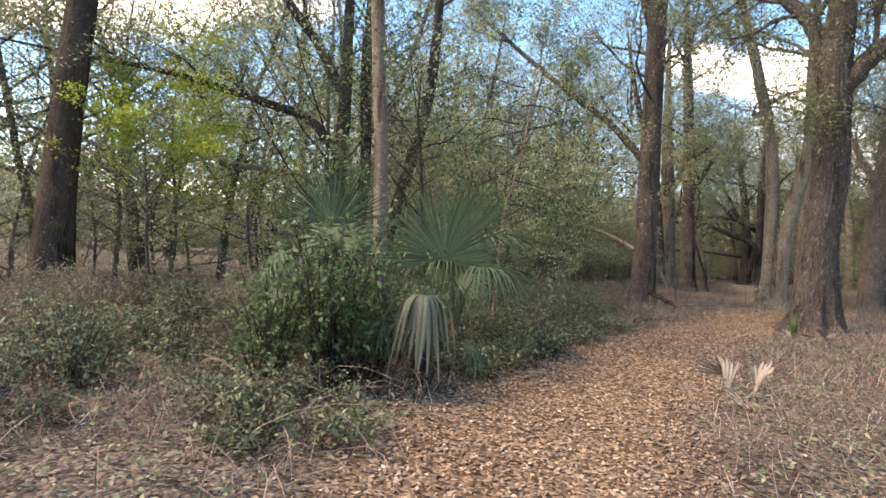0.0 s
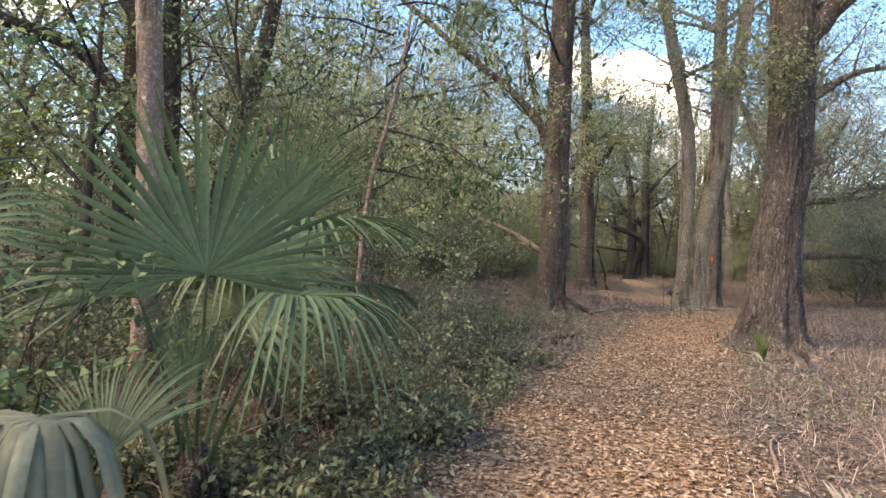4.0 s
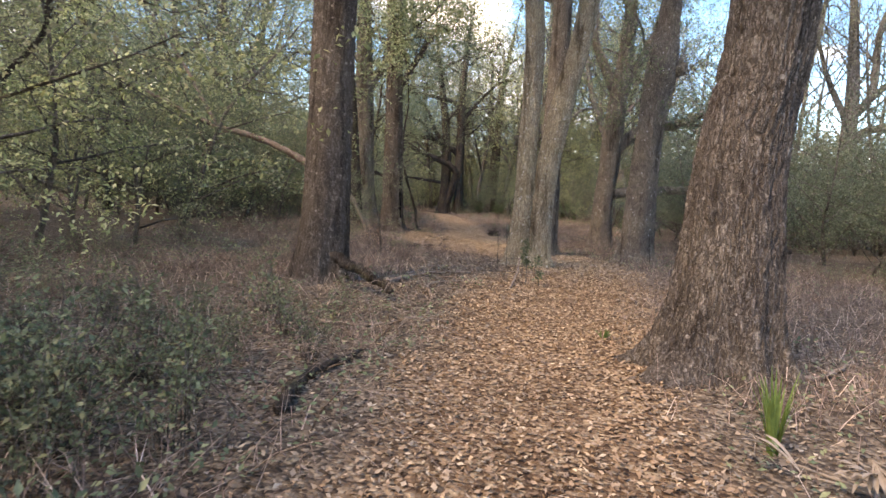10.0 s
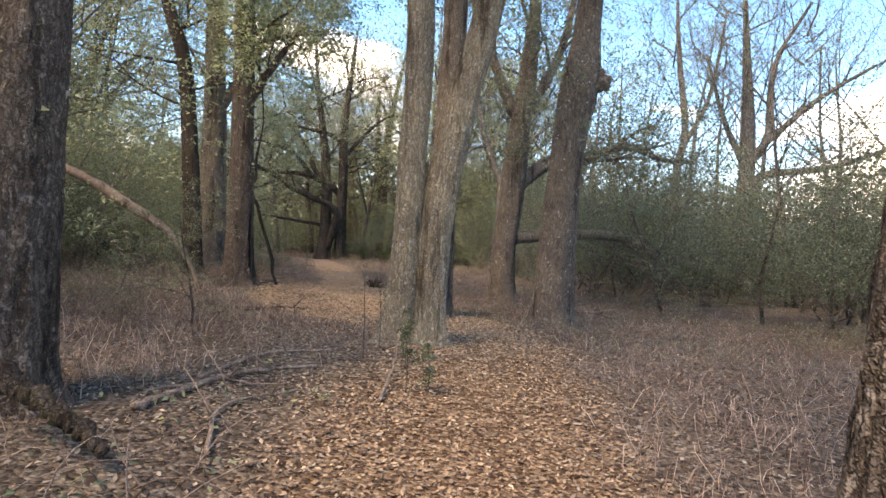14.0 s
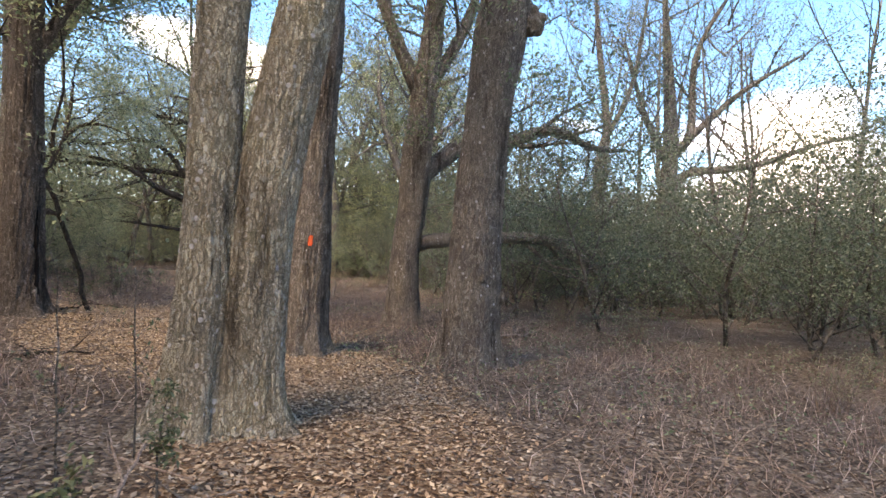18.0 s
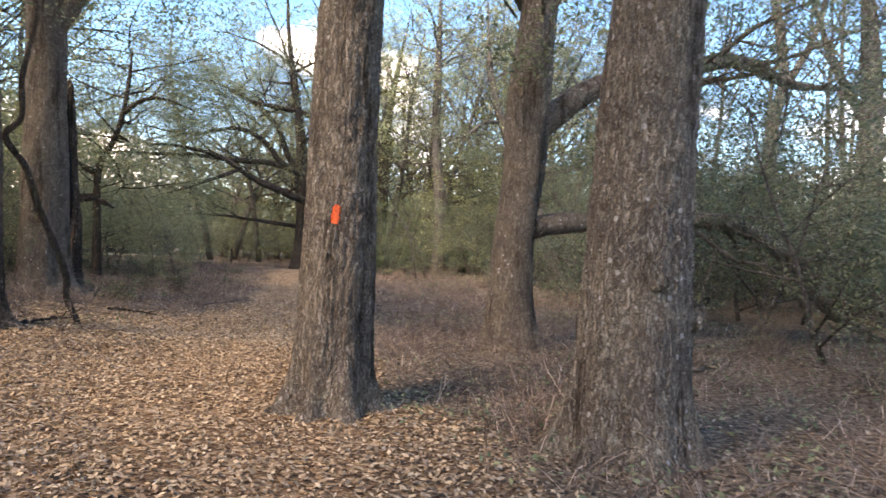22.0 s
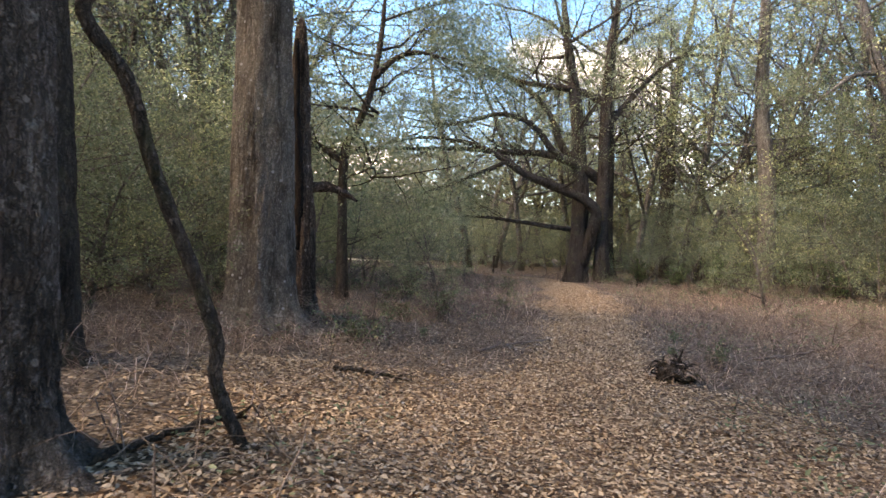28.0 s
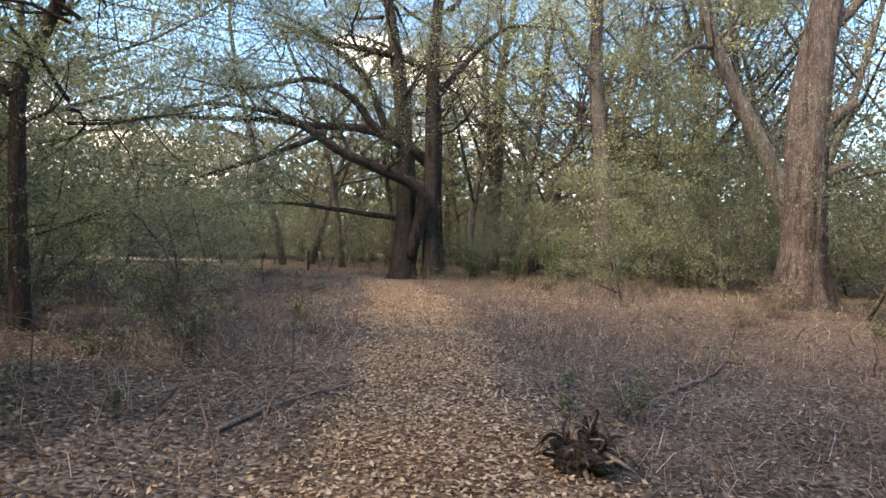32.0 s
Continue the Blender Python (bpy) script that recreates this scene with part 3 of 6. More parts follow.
# ---- standing trees beside the trail ----
def tree(name, label, trunks, bark, limbs=(), crown=None, leaf=LEAF_OAK, seed=1, **kw):
    """trunks: lists of rows (x, y, z, r); limbs: lists of rows; crown: (places of growth, reach, leaf count for each tip, size)."""
    rng = np.random.default_rng(seed)
    bx, by = trunks[0][0][0], trunks[0][0][1]
    base = gz1(bx, by)
    t = thing(name, bx, by, base, label, "tree", "trees beside the trail")
    off = np.array([bx, by, base, 0])
    for k, rows in enumerate(trunks):
        rows = [(*rows[0][:2], base - 0.07, rows[0][3])] + [r for r in rows[1:] if r[2] > base + 0.2]
        if crown and rows[-1][3] > 0.045:
            (px, py, pz, pr), (qx, qy, qz, qr) = rows[-2:]
            rows = rows + [(qx + (qx - px) * 0.7, qy + (qy - py) * 0.7, qz + 3.0, 0.03)]
        part("trunk", trunk_mesh(np.array(rows, float) - off, bark, seed + k * 3.1, **kw), t)
    for rows in limbs:
        s = Soup()
        tube(s, smooth_path(np.array(rows, float) - off, len(rows) * 6), 12, 0.16, seed)
        part("limb", s.mesh("limb", bark, True), t)
    if crown:
        starts, per, sigma, size = crown
        starts = list(starts)
        for rows in limbs:
            path = smooth_path(rows, 40)
            for f in np.linspace(0.4, 1.0, 6):
                q, tn = path[int(f * 38)], path[int(f * 38) + 1] - path[int(f * 38)]
                d = tn[:3] / np.linalg.norm(tn[:3]) + rng.normal(size=3) * 0.6 + (0, 0, 0.25)
                starts.append((*q[:3], *d, 0.5 + 6 * max(q[3], 0.04) + rng.uniform(0.3, 1.0), max(q[3] * 0.4, 0.012)))
        tips = []
        for (sx, sy, sz, dx, dy, dz, length, radius) in starts:
            rows = []
            grow(rng, np.array((sx, sy, sz)) - off[:3], (dx, dy, dz), length, radius, 1, rows, tips, (0, 5, 3), 0.2, 0.06, 0.8, 0.2)
            tagged(part("branch", wood_mesh(rows, bark, name="branch"), t), kind="stuff")
        tagged(part("crown", crown_mesh(tips, per, sigma, size, leaf, rng), t), kind="stuff")
    return t


def top_growth(x, y, z, r, n, seed, reach=4.5, up=0.7):
    rng = np.random.default_rng(seed)
    out = []
    for k in range(n):
        a = 2 * math.pi * (k + rng.uniform(0, 0.6)) / n
        out.append((x, y, z - rng.uniform(0, 2.5), math.cos(a), math.sin(a), up * rng.uniform(0.5, 1.6), reach * rng.uniform(0.7, 1.25), r))
    return out


tree("oak_tree", "tall reddish-brown oak with a shaded side and rough bark", [[(8.72, 18.4, -0.05, 0.37), (8.76, 18.39, 1.5, 0.33), (8.76, 18.39, 4.5, 0.30), (8.76, 18.4, 9.7, 0.27), (8.9, 18.3, 13, 0.2)]], BARK_RED,
     [[(8.6, 18.45, 4.7, 0.12), (7.6, 18.95, 5.9, 0.10), (6.4, 19.5, 6.9, 0.085), (4.6, 20.4, 8.6, 0.06), (3.4, 20.9, 9.8, 0.03)],
      [(8.7, 18.4, 8.5, 0.16), (8.3, 18.6, 10, 0.13), (7.6, 18.8, 12, 0.09)]],
     (top_growth(8.85, 18.3, 12.5, 0.09, 7, 11) + top_growth(8.76, 18.4, 8.4, 0.05, 5, 51, 3.4, 0.3) + [(4.6, 20.4, 8.6, -0.8, 0.4, 0.3, 2.6, 0.04), (7.0, 19.2, 6.4, -0.6, 0.5, 0.6, 2.4, 0.04)], 14, 0.34, 0.105), LEAF_OAK, 2, flare=0.5, flare_h=0.3)
tree("oak_tree", "massive leaning oak with dark red-brown furrowed bark", [[(10.16, 12.88, -0.05, 0.50), (10.18, 12.85, 1.0, 0.43), (10.19, 12.84, 2.2, 0.37), (10.27, 12.72, 3.6, 0.35), (10.27, 12.76, 6.2, 0.36), (10.35, 12.7, 7.6, 0.26), (10.3, 12.8, 11, 0.18)]], BARK_RED,
     [[(10.2, 12.8, 5.9, 0.22), (9.95, 13.02, 7.0, 0.18), (9.4, 13.45, 7.9, 0.15), (8.4, 14.2, 9.2, 0.10)],
      [(10.35, 12.7, 5.5, 0.24), (10.75, 12.4, 6.2, 0.2), (11.6, 11.7, 7.2, 0.15), (13.2, 10.5, 8.6, 0.09)]],
     (top_growth(10.3, 12.8, 10.5, 0.08, 6, 12) + [(8.8, 13.9, 8.7, -0.6, 0.6, 0.4, 2.8, 0.05), (12.4, 11.1, 8.0, 0.7, -0.5, 0.4, 3.0, 0.05), (10.1, 12.9, 4.6, -0.7, -0.5, 0.1, 1.2, 0.03)], 14, 0.34, 0.105), LEAF_OAK, 3, segs=176, flare=0.55, flare_h=0.42, lobes=7, ridge=0.03, fine_step=0.022, fine_to=4.5)
tree("oak_tree", "twin-stemmed oak with pale lichen-spotted grey bark", [[(13.58, 19.46, -0.05, 0.28), (13.61, 19.44, 1.2, 0.22), (13.62, 19.44, 2.6, 0.19), (13.57, 19.48, 5.4, 0.19), (13.14, 19.8, 8.1, 0.18), (12.7, 20.15, 10.5, 0.13), (12.2, 20.5, 13, 0.08)],
     [(13.88, 19.26, -0.05, 0.27), (13.90, 19.24, 0.9, 0.25), (13.95, 19.2, 2.3, 0.24), (14.12, 19.05, 3.7, 0.22), (14.38, 18.82, 5.5, 0.2), (14.72, 18.55, 9.6, 0.17), (14.9, 18.3, 12.5, 0.1)]], BARK_PALE,
     [], (top_growth(13.1, 19.8, 8.6, 0.04, 4, 53, 2.6, 0.3) + top_growth(12.5, 20.3, 11.8, 0.06, 5, 13, 3.5) + top_growth(14.8, 18.4, 12, 0.06, 5, 14, 3.5), 14, 0.34, 0.105), LEAF_OAK, 4, segs=120, flare=0.65, flare_h=0.3, lobes=5, ridge=0.02, fine_step=0.022)
tree("oak_tree", "straight oak with an orange painted trail blaze", [[(17.40, 22.70, -0.05, 0.37), (17.42, 22.69, 0.8, 0.33), (17.43, 22.68, 1.8, 0.31), (17.43, 22.68, 3.5, 0.29), (17.46, 22.66, 5.2, 0.28), (17.4, 22.72, 9.5, 0.22), (17.4, 22.7, 13, 0.13)]], BARK_GREY,
     [], (top_growth(17.4, 22.7, 12.4, 0.08, 7, 15) + top_growth(17.42, 22.7, 9.0, 0.05, 6, 55, 3.8, 0.25), 14, 0.34, 0.105), LEAF_OAK, 5, segs=152, flare=0.62, flare_h=0.24, lobes=7, ridge=0.026, fine_step=0.022)
g_tree = tree("oak_tree", "gnarled oak with burls and drooping lower limbs", [[(18.48, 20.37, -0.05, 0.45), (18.49, 20.36, 0.9, 0.38), (18.51, 20.34, 2.4, 0.34), (18.56, 20.27, 4.0, 0.33), (18.64, 20.17, 5.3, 0.38), (18.68, 20.1, 6.2, 0.28), (18.7, 20.05, 8.5, 0.22), (18.8, 20.0, 11.5, 0.13)]], BARK_GREY,
     [[(18.7, 20.0, 7.2, 0.13), (19.6, 19.2, 8.0, 0.1), (20.8, 18.2, 8.2, 0.06)]],
     (top_growth(18.8, 20.0, 11, 0.07, 6, 16, 3.6) + top_growth(18.7, 20.1, 8.0, 0.04, 5, 56, 2.8, 0.3) + [(20.8, 18.2, 8.1, 0.6, -0.7, 0.1, 2.4, 0.04), (18.5, 20.3, 4.6, -0.7, 0.1, 0.2, 1.3, 0.02), (18.5, 20.2, 3.8, 0.1, -0.9, 0.1, 1.1, 0.02), (18.3, 20.2, 5.2, -0.8, -0.3, 0.3, 1.5, 0.02), (18.8, 20.2, 5.0, 0.7, -0.5, 0.3, 1.5, 0.02), (18.75, 20.4, 3.4, 0.8, 0.1, 0.2, 0.9, 0.015), (18.6, 20.1, 6.2, -0.2, -0.9, 0.3, 1.8, 0.02)], 4, 0.22, 0.09), LEAF_OAK, 6, segs=136, flare=0.4, flare_h=0.4, lump=0.10, ridge=0.024, fine_step=0.026)
tree("oak_tree", "spreading oak with an arching limb", [[(21.9, 24.5, -0.05, 0.40), (21.88, 24.53, 1.0, 0.35), (21.88, 24.53, 2.2, 0.32), (21.95, 24.44, 3.5, 0.33), (22.0, 24.4, 5.2, 0.30), (22.1, 24.25, 7.2, 0.22), (22.1, 24.2, 11, 0.12)]], BARK_GREY,
     [[(21.95, 24.45, 3.2, 0.24), (22.05, 24.38, 3.6, 0.22), (22.48, 24.13, 4.06, 0.20), (23.04, 23.79, 4.5, 0.18), (23.8, 23.35, 4.6, 0.16), (24.7, 22.8, 5.05, 0.14), (25.3, 22.45, 5.1, 0.12), (26.1, 22.0, 4.85, 0.08), (27.2, 21.3, 4.9, 0.03)],
      [(21.95, 24.45, 2.05, 0.19), (22.4, 24.15, 2.18, 0.17), (23.2, 23.7, 2.28, 0.16), (24.2, 23.1, 2.38, 0.145), (25.0, 22.6, 2.38, 0.135), (25.7, 22.2, 2.1, 0.125), (26.35, 21.8, 1.6, 0.12), (26.85, 21.5, 0.95, 0.11), (27.8, 20.95, 0.45, 0.06)],
      [(21.9, 24.5, 5.6, 0.17), (21.2, 25.0, 7.4, 0.13), (20.4, 25.6, 9.8, 0.08)],
      [(22.0, 24.4, 5.4, 0.16), (22.8, 23.8, 7.4, 0.12), (23.2, 23.5, 9.8, 0.08)]],
     (top_growth(22.1, 24.2, 10.5, 0.07, 6, 17, 3.8) + top_growth(22.1, 24.3, 7.6, 0.04, 6, 57, 3.0, 0.4) + [(20.6, 25.4, 9.2, -0.5, 0.5, 0.6, 2.6, 0.04), (23.1, 23.5, 9.4, 0.5, -0.5, 0.6, 2.6, 0.04), (26.5, 21.7, 4.85, 0.6, -0.4, 0.4, 1.8, 0.03), (26.6, 21.6, 1.2, 0.5, -0.6, 0.3, 1.2, 0.02), (21.7, 24.4, 3.6, -0.8, -0.4, 0.3, 1.4, 0.02), (21.8, 24.2, 4.6, -0.4, -0.8, 0.4, 1.6, 0.02), (22.1, 24.2, 2.9, 0.3, -0.9, 0.2, 1.1, 0.015), (21.75, 24.6, 5.4, -0.9, 0.2, 0.4, 2.0, 0.025), (24.6, 22.9, 5.0, 0.2, -0.6, 0.5, 1.5, 0.02), (24.9, 22.6, 2.4, 0.2, -0.8, 0.3, 1.1, 0.015)], 4, 0.25, 0.10), LEAF_OAK, 7, segs=72, flare=0.35, lump=0.14)
tree("oak_tree", "tall oak with a dark hollow scar at its foot", [[(15.24, 27.55, -0.05, 0.37), (15.25, 27.55, 1.2, 0.335), (15.22, 27.55, 2.2, 0.315), (15.14, 27.56, 4.2, 0.27), (15.0, 27.65, 7.7, 0.23), (14.8, 27.8, 11.6, 0.18), (14.7, 27.9, 14, 0.1)]], BARK_RED,
     [[(15.1, 27.6, 4.6, 0.12), (15.5, 27.3, 5.6, 0.1), (16.2, 26.9, 7.0, 0.06)]],
     (top_growth(14.75, 27.85, 13.3, 0.07, 6, 18) + top_growth(15.05, 27.6, 8.5, 0.05, 6, 58, 3.8, 0.25), 14, 0.34, 0.105), LEAF_OAK, 8, segs=144, flare=0.85, flare_h=0.28, lobes=5, ridge=0.028, fine_step=0.024)
tree("oak_tree", "slender dark oak behind its larger neighbour", [[(15.1, 29.82, -0.05, 0.25), (14.95, 29.9, 2.8, 0.22), (14.62, 30.04, 6.0, 0.19), (14.1, 30.25, 7.8, 0.16), (13.4, 30.5, 11, 0.1)]], BARK_DARK,
     [], (top_growth(13.4, 30.5, 10.5, 0.06, 5, 19, 3.5) + top_growth(14.5, 30.1, 7.4, 0.04, 6, 59, 3.2, 0.2), 14, 0.34, 0.105), LEAF_OAK, 9, segs=56, flare=0.4)
tree("oak_tree", "large old oak with a wide buttressed foot", [[(17.05, 32.88, -0.05, 0.55), (17.0, 32.9, 0.9, 0.47), (16.95, 32.9, 2.2, 0.42), (16.87, 32.92, 4.8, 0.37), (16.75, 32.95, 7.0, 0.32), (16.6, 33.0, 10, 0.22), (16.5, 33, 13, 0.12)]], BARK_GREY,
     [[(16.85, 32.9, 5.6, 0.2), (17.6, 32.6, 7.0, 0.15), (18.6, 32.2, 9.0, 0.08)]],
     (top_growth(16.55, 33, 12.4, 0.08, 6, 20) + top_growth(16.8, 32.95, 8.0, 0.05, 6, 60, 3.8, 0.25), 14, 0.34, 0.105), LEAF_OAK, 10, segs=144, flare=0.45, flare_h=0.4, lobes=6, lump=0.07, ridge=0.024)
tree("oak_tree", "dark straight trunk at the clearing's edge", [[(-6.24, 14.17, -0.05, 0.42), (-6.2, 14.18, 2.8, 0.33), (-6.0, 14.28, 6.4, 0.29), (-5.7, 14.4, 10, 0.2), (-5.6, 14.5, 13, 0.1)]], BARK_DARK,
     [], (top_growth(-5.6, 14.5, 12.5, 0.08, 6, 21), 14, 0.34, 0.105), LEAF_OAK, 11, segs=64, flare=0.35)
tree("slender_tree", "slender smooth-barked tree rising behind the palms", [[(0.42, 10.6, -0.05, 0.14), (0.40, 10.6, 1.0, 0.125), (0.33, 10.59, 3.0, 0.115), (0.12, 10.6, 5.7, 0.11), (0.0, 10.6, 8.5, 0.08), (0.0, 10.7, 11, 0.04)]], BARK_SMOOTH,
     [], (top_growth(0.0, 10.6, 10.3, 0.035, 6, 22, 2.5), 5, 0.25, 0.10), LEAF_LIGHT, 12, segs=32, flare=0.2, ridge=0.004, lump=0.03)
tree("live_oak", "spreading live oak at the trail's bend with low arching limbs", [[(30.78, 46.85, -0.05, 0.46), (30.81, 46.83, 2.2, 0.37), (30.79, 46.85, 4.1, 0.34), (30.62, 46.98, 6.5, 0.28), (30.33, 47.19, 8.9, 0.22), (30.09, 47.37, 10.5, 0.17), (29.83, 47.56, 12.8, 0.1)],
     [(31.66, 46.25, -0.05, 0.34), (31.53, 46.32, 3.4, 0.25), (31.5, 46.34, 5.8, 0.24), (31.49, 46.36, 8.2, 0.21), (31.55, 46.32, 10.6, 0.15), (31.72, 46.2, 12.8, 0.08)]], BARK_DARK,
     [[(30.91, 46.55, 1.2, 0.24), (31.02, 46.07, 2.84, 0.25), (30.94, 45.88, 3.35, 0.24), (30.44, 45.99, 3.81, 0.22), (29.35, 46.29, 4.23, 0.19), (28.13, 46.55, 4.63, 0.16), (27.22, 46.71, 5.12, 0.13), (26.39, 46.95, 5.58, 0.11), (25.3, 47.61, 5.88, 0.08), (24.19, 48.65, 6.01, 0.055), (23.24, 49.83, 5.83, 0.02)],
      [(31.6, 46.64, 4.68, 0.22), (31.03, 46.68, 5.03, 0.21), (30.16, 46.82, 5.41, 0.18), (29.01, 47.03, 5.65, 0.15), (27.59, 47.56, 5.62, 0.125), (26.01, 48.33, 5.7, 0.10), (24.37, 49.26, 5.65, 0.075), (22.77, 50.17, 5.59, 0.05), (21.11, 51.37, 5.37, 0.02)],
      [(30.52, 46.8, 5.22, 0.18), (29.44, 46.85, 5.71, 0.15), (28.77, 46.96, 6.47, 0.13), (28.0, 47.14, 6.98, 0.11), (27.06, 47.58, 7.12, 0.09), (25.75, 48.15, 6.7, 0.07), (24.65, 48.82, 6.7, 0.05), (23.45, 49.69, 7.01, 0.02)],
      [(30.98, 47.09, 5.47, 0.18), (30.46, 47.84, 6.07, 0.16), (30.1, 48.47, 7.52, 0.13), (29.62, 49.06, 8.47, 0.11), (28.73, 49.95, 9.33, 0.08), (27.69, 50.95, 9.94, 0.05), (26.32, 52.06, 10.26, 0.02)],
      [(31.51, 46.59, 7.99, 0.17), (30.67, 46.95, 8.39, 0.15), (29.43, 47.35, 8.54, 0.12), (28.1, 47.82, 8.68, 0.09), (27.04, 48.09, 9.12, 0.06), (25.94, 48.52, 9.5, 0.02)],
      [(27.22, 46.71, 5.09, 0.10), (26.11, 46.9, 4.54, 0.085), (25.07, 47.16, 4.06, 0.07), (23.98, 47.57, 3.61, 0.05), (22.95, 48.07, 3.14, 0.035), (22.38, 48.35, 2.9, 0.015)],
      [(30.5, 46.93, 2.6, 0.11), (28.89, 47.23, 2.74, 0.09), (27.96, 47.41, 2.81, 0.075), (26.97, 47.75, 2.9, 0.06), (25.38, 48.41, 2.85, 0.04), (24.11, 48.95, 2.49, 0.015)],
      [(31.6, 46.44, 6.95, 0.15), (32.6, 46.29, 8.22, 0.12), (33.76, 45.96, 9.55, 0.09), (34.7, 45.53, 10.16, 0.06), (36.43, 44.65, 10.16, 0.02)]],
     (top_growth(29.9, 47.4, 12, 0.08, 5, 23) + top_growth(30.5, 47.0, 8.6, 0.06, 6, 64, 4.5, 0.3) + top_growth(28.4, 47.4, 9.2, 0.03, 7, 71, 3.2, 0.25) + top_growth(26.4, 48.2, 9.0, 0.025, 6, 72, 2.8, 0.2) + top_growth(24.6, 48.9, 8.4, 0.025, 6, 74, 2.6, 0.2) + top_growth(31.9, 46.4, 8.4, 0.03, 5, 73, 3.4, 0.3) + [(28.2, 47.6, 5.05, -0.7, -0.3, 0.3, 2.6, 0.04), (26.0, 48.3, 4.9, -0.7, 0.2, 0.1, 2.4, 0.03), (28.4, 46.5, 8.3, -0.6, -0.4, 0.5, 2.8, 0.05), (25.7, 48.2, 5.95, -0.6, -0.3, 0.3, 2.6, 0.04), (28.0, 47.6, 5.8, -0.3, 0.6, 0.5, 2.6, 0.04), (27.0, 46.3, 2.9, -0.7, -0.2, 0.1, 1.8, 0.02), (27.5, 47.0, 9.5, -0.7, -0.2, 0.2, 2.6, 0.04), (32.5, 46.1, 8.6, 0.5, -0.2, 0.6, 2.6, 0.04), (24.2, 49.1, 3.8, -0.7, 0.1, -0.1, 1.8, 0.02)], 10, 0.30, 0.075), LEAF_OAK, 13, segs=56, flare=0.35, lump=0.08, fine_step=0.06)
tree("oak_tree", "dark oak standing close behind the live oak", [[(34.0, 49.42, -0.05, 0.48), (33.9, 49.5, 3, 0.36), (33.85, 49.52, 6, 0.33), (33.7, 49.6, 9.7, 0.28), (33.9, 49.5, 13, 0.16)]], BARK_DARK, [],
     (top_growth(33.85, 49.5, 12.6, 0.09, 6, 24) + top_growth(33.85, 49.5, 8.6, 0.06, 7, 61, 4.2, 0.3), 5, 0.35, 0.13), LEAF_OAK, 14, segs=40, flare=0.3, fine_step=0.08)
tree("oak_tree", "dark forked oak beyond the bend of the trail", [[(41.5, 54.85, -0.05, 0.5), (41.7, 54.7, 6.0, 0.40), (41.74, 54.65, 10.9, 0.3), (42.3, 54.2, 15.7, 0.15)]], BARK_DARK,
     [[(41.6, 54.8, 6.0, 0.28), (41.2, 55.1, 9, 0.22), (41.0, 55.2, 14, 0.12)]],
     (top_growth(42, 54.4, 14, 0.09, 6, 25) + top_growth(41.7, 54.7, 9.5, 0.06, 7, 62, 4.5, 0.3), 5, 0.4, 0.15), LEAF_OAK, 15, segs=32, flare=0.3, fine_step=0.1)
tree("oak_tree", "leaning grey oak behind the dead snag", [[(37.69, 35.63, -0.05, 0.36), (36.9, 36.58, 3.95, 0.27), (36.34, 37.24, 5.84, 0.24), (35.77, 37.91, 7.81, 0.2), (35.52, 38.21, 9.22, 0.17), (35.34, 38.47, 10.76, 0.12)]], BARK_FAR,
     [[(35.77, 37.91, 7.81, 0.09), (34.84, 38.08, 7.62, 0.07), (34.13, 38.22, 7.1, 0.05), (33.64, 38.32, 6.7, 0.02)], [(35.88, 37.82, 7.61, 0.09), (36.38, 37.71, 8.62, 0.07), (36.96, 37.54, 9.73, 0.05), (37.4, 37.47, 10.86, 0.02)]],
     (top_growth(35.34, 38.47, 10.76, 0.05, 6, 81, 3.0) + top_growth(35.77, 37.91, 8.11, 0.03, 5, 82, 2.4, 0.3), 10, 0.3, 0.08), LEAF_OAK, 37, segs=36, flare=0.3, fine_step=0.1)
tree("straight_tree", "straight grey trunk among thick understorey", [[(35.95, 41.95, -0.05, 0.36), (35.92, 42.0, 2.5, 0.31), (35.87, 42.05, 4.5, 0.30), (35.64, 42.3, 7.5, 0.25), (35.6, 42.35, 10.5, 0.2), (35.6, 42.4, 14, 0.1)]], BARK_FAR, [],
     (top_growth(35.6, 42.4, 13.3, 0.07, 6, 26) + top_growth(35.7, 42.2, 8.5, 0.05, 6, 63, 3.5, 0.3), 5, 0.35, 0.12), LEAF_LIGHT, 16, segs=40, flare=0.3, fine_step=0.08)
snag = tree("dead_tree", "weathered dead snag with peeling bark and a broken stub", [[(32.95, 33.98, -0.05, 0.58), (32.97, 33.95, 1.6, 0.44), (32.98, 33.95, 3.0, 0.42), (32.98, 33.95, 4.6, 0.43), (33.02, 33.85, 6.0, 0.36), (33.12, 33.65, 7.6, 0.30), (33.3, 33.4, 10, 0.2)]], WOOD_SNAG,
     [[(33.05, 33.75, 4.4, 0.2), (33.2, 33.5, 4.7, 0.16), (33.35, 33.15, 5.0, 0.1)], [(33.05, 33.75, 3.3, 0.16), (33.2, 33.5, 3.55, 0.11), (33.35, 33.2, 3.65, 0.06)],
      [(33.15, 33.6, 6.6, 0.12), (33.7, 32.9, 7.6, 0.08), (34.2, 32.2, 8.4, 0.03)]], None, None, 17, segs=72, flare=0.45, flare_h=0.5, lump=0.14, ridge=0.03)

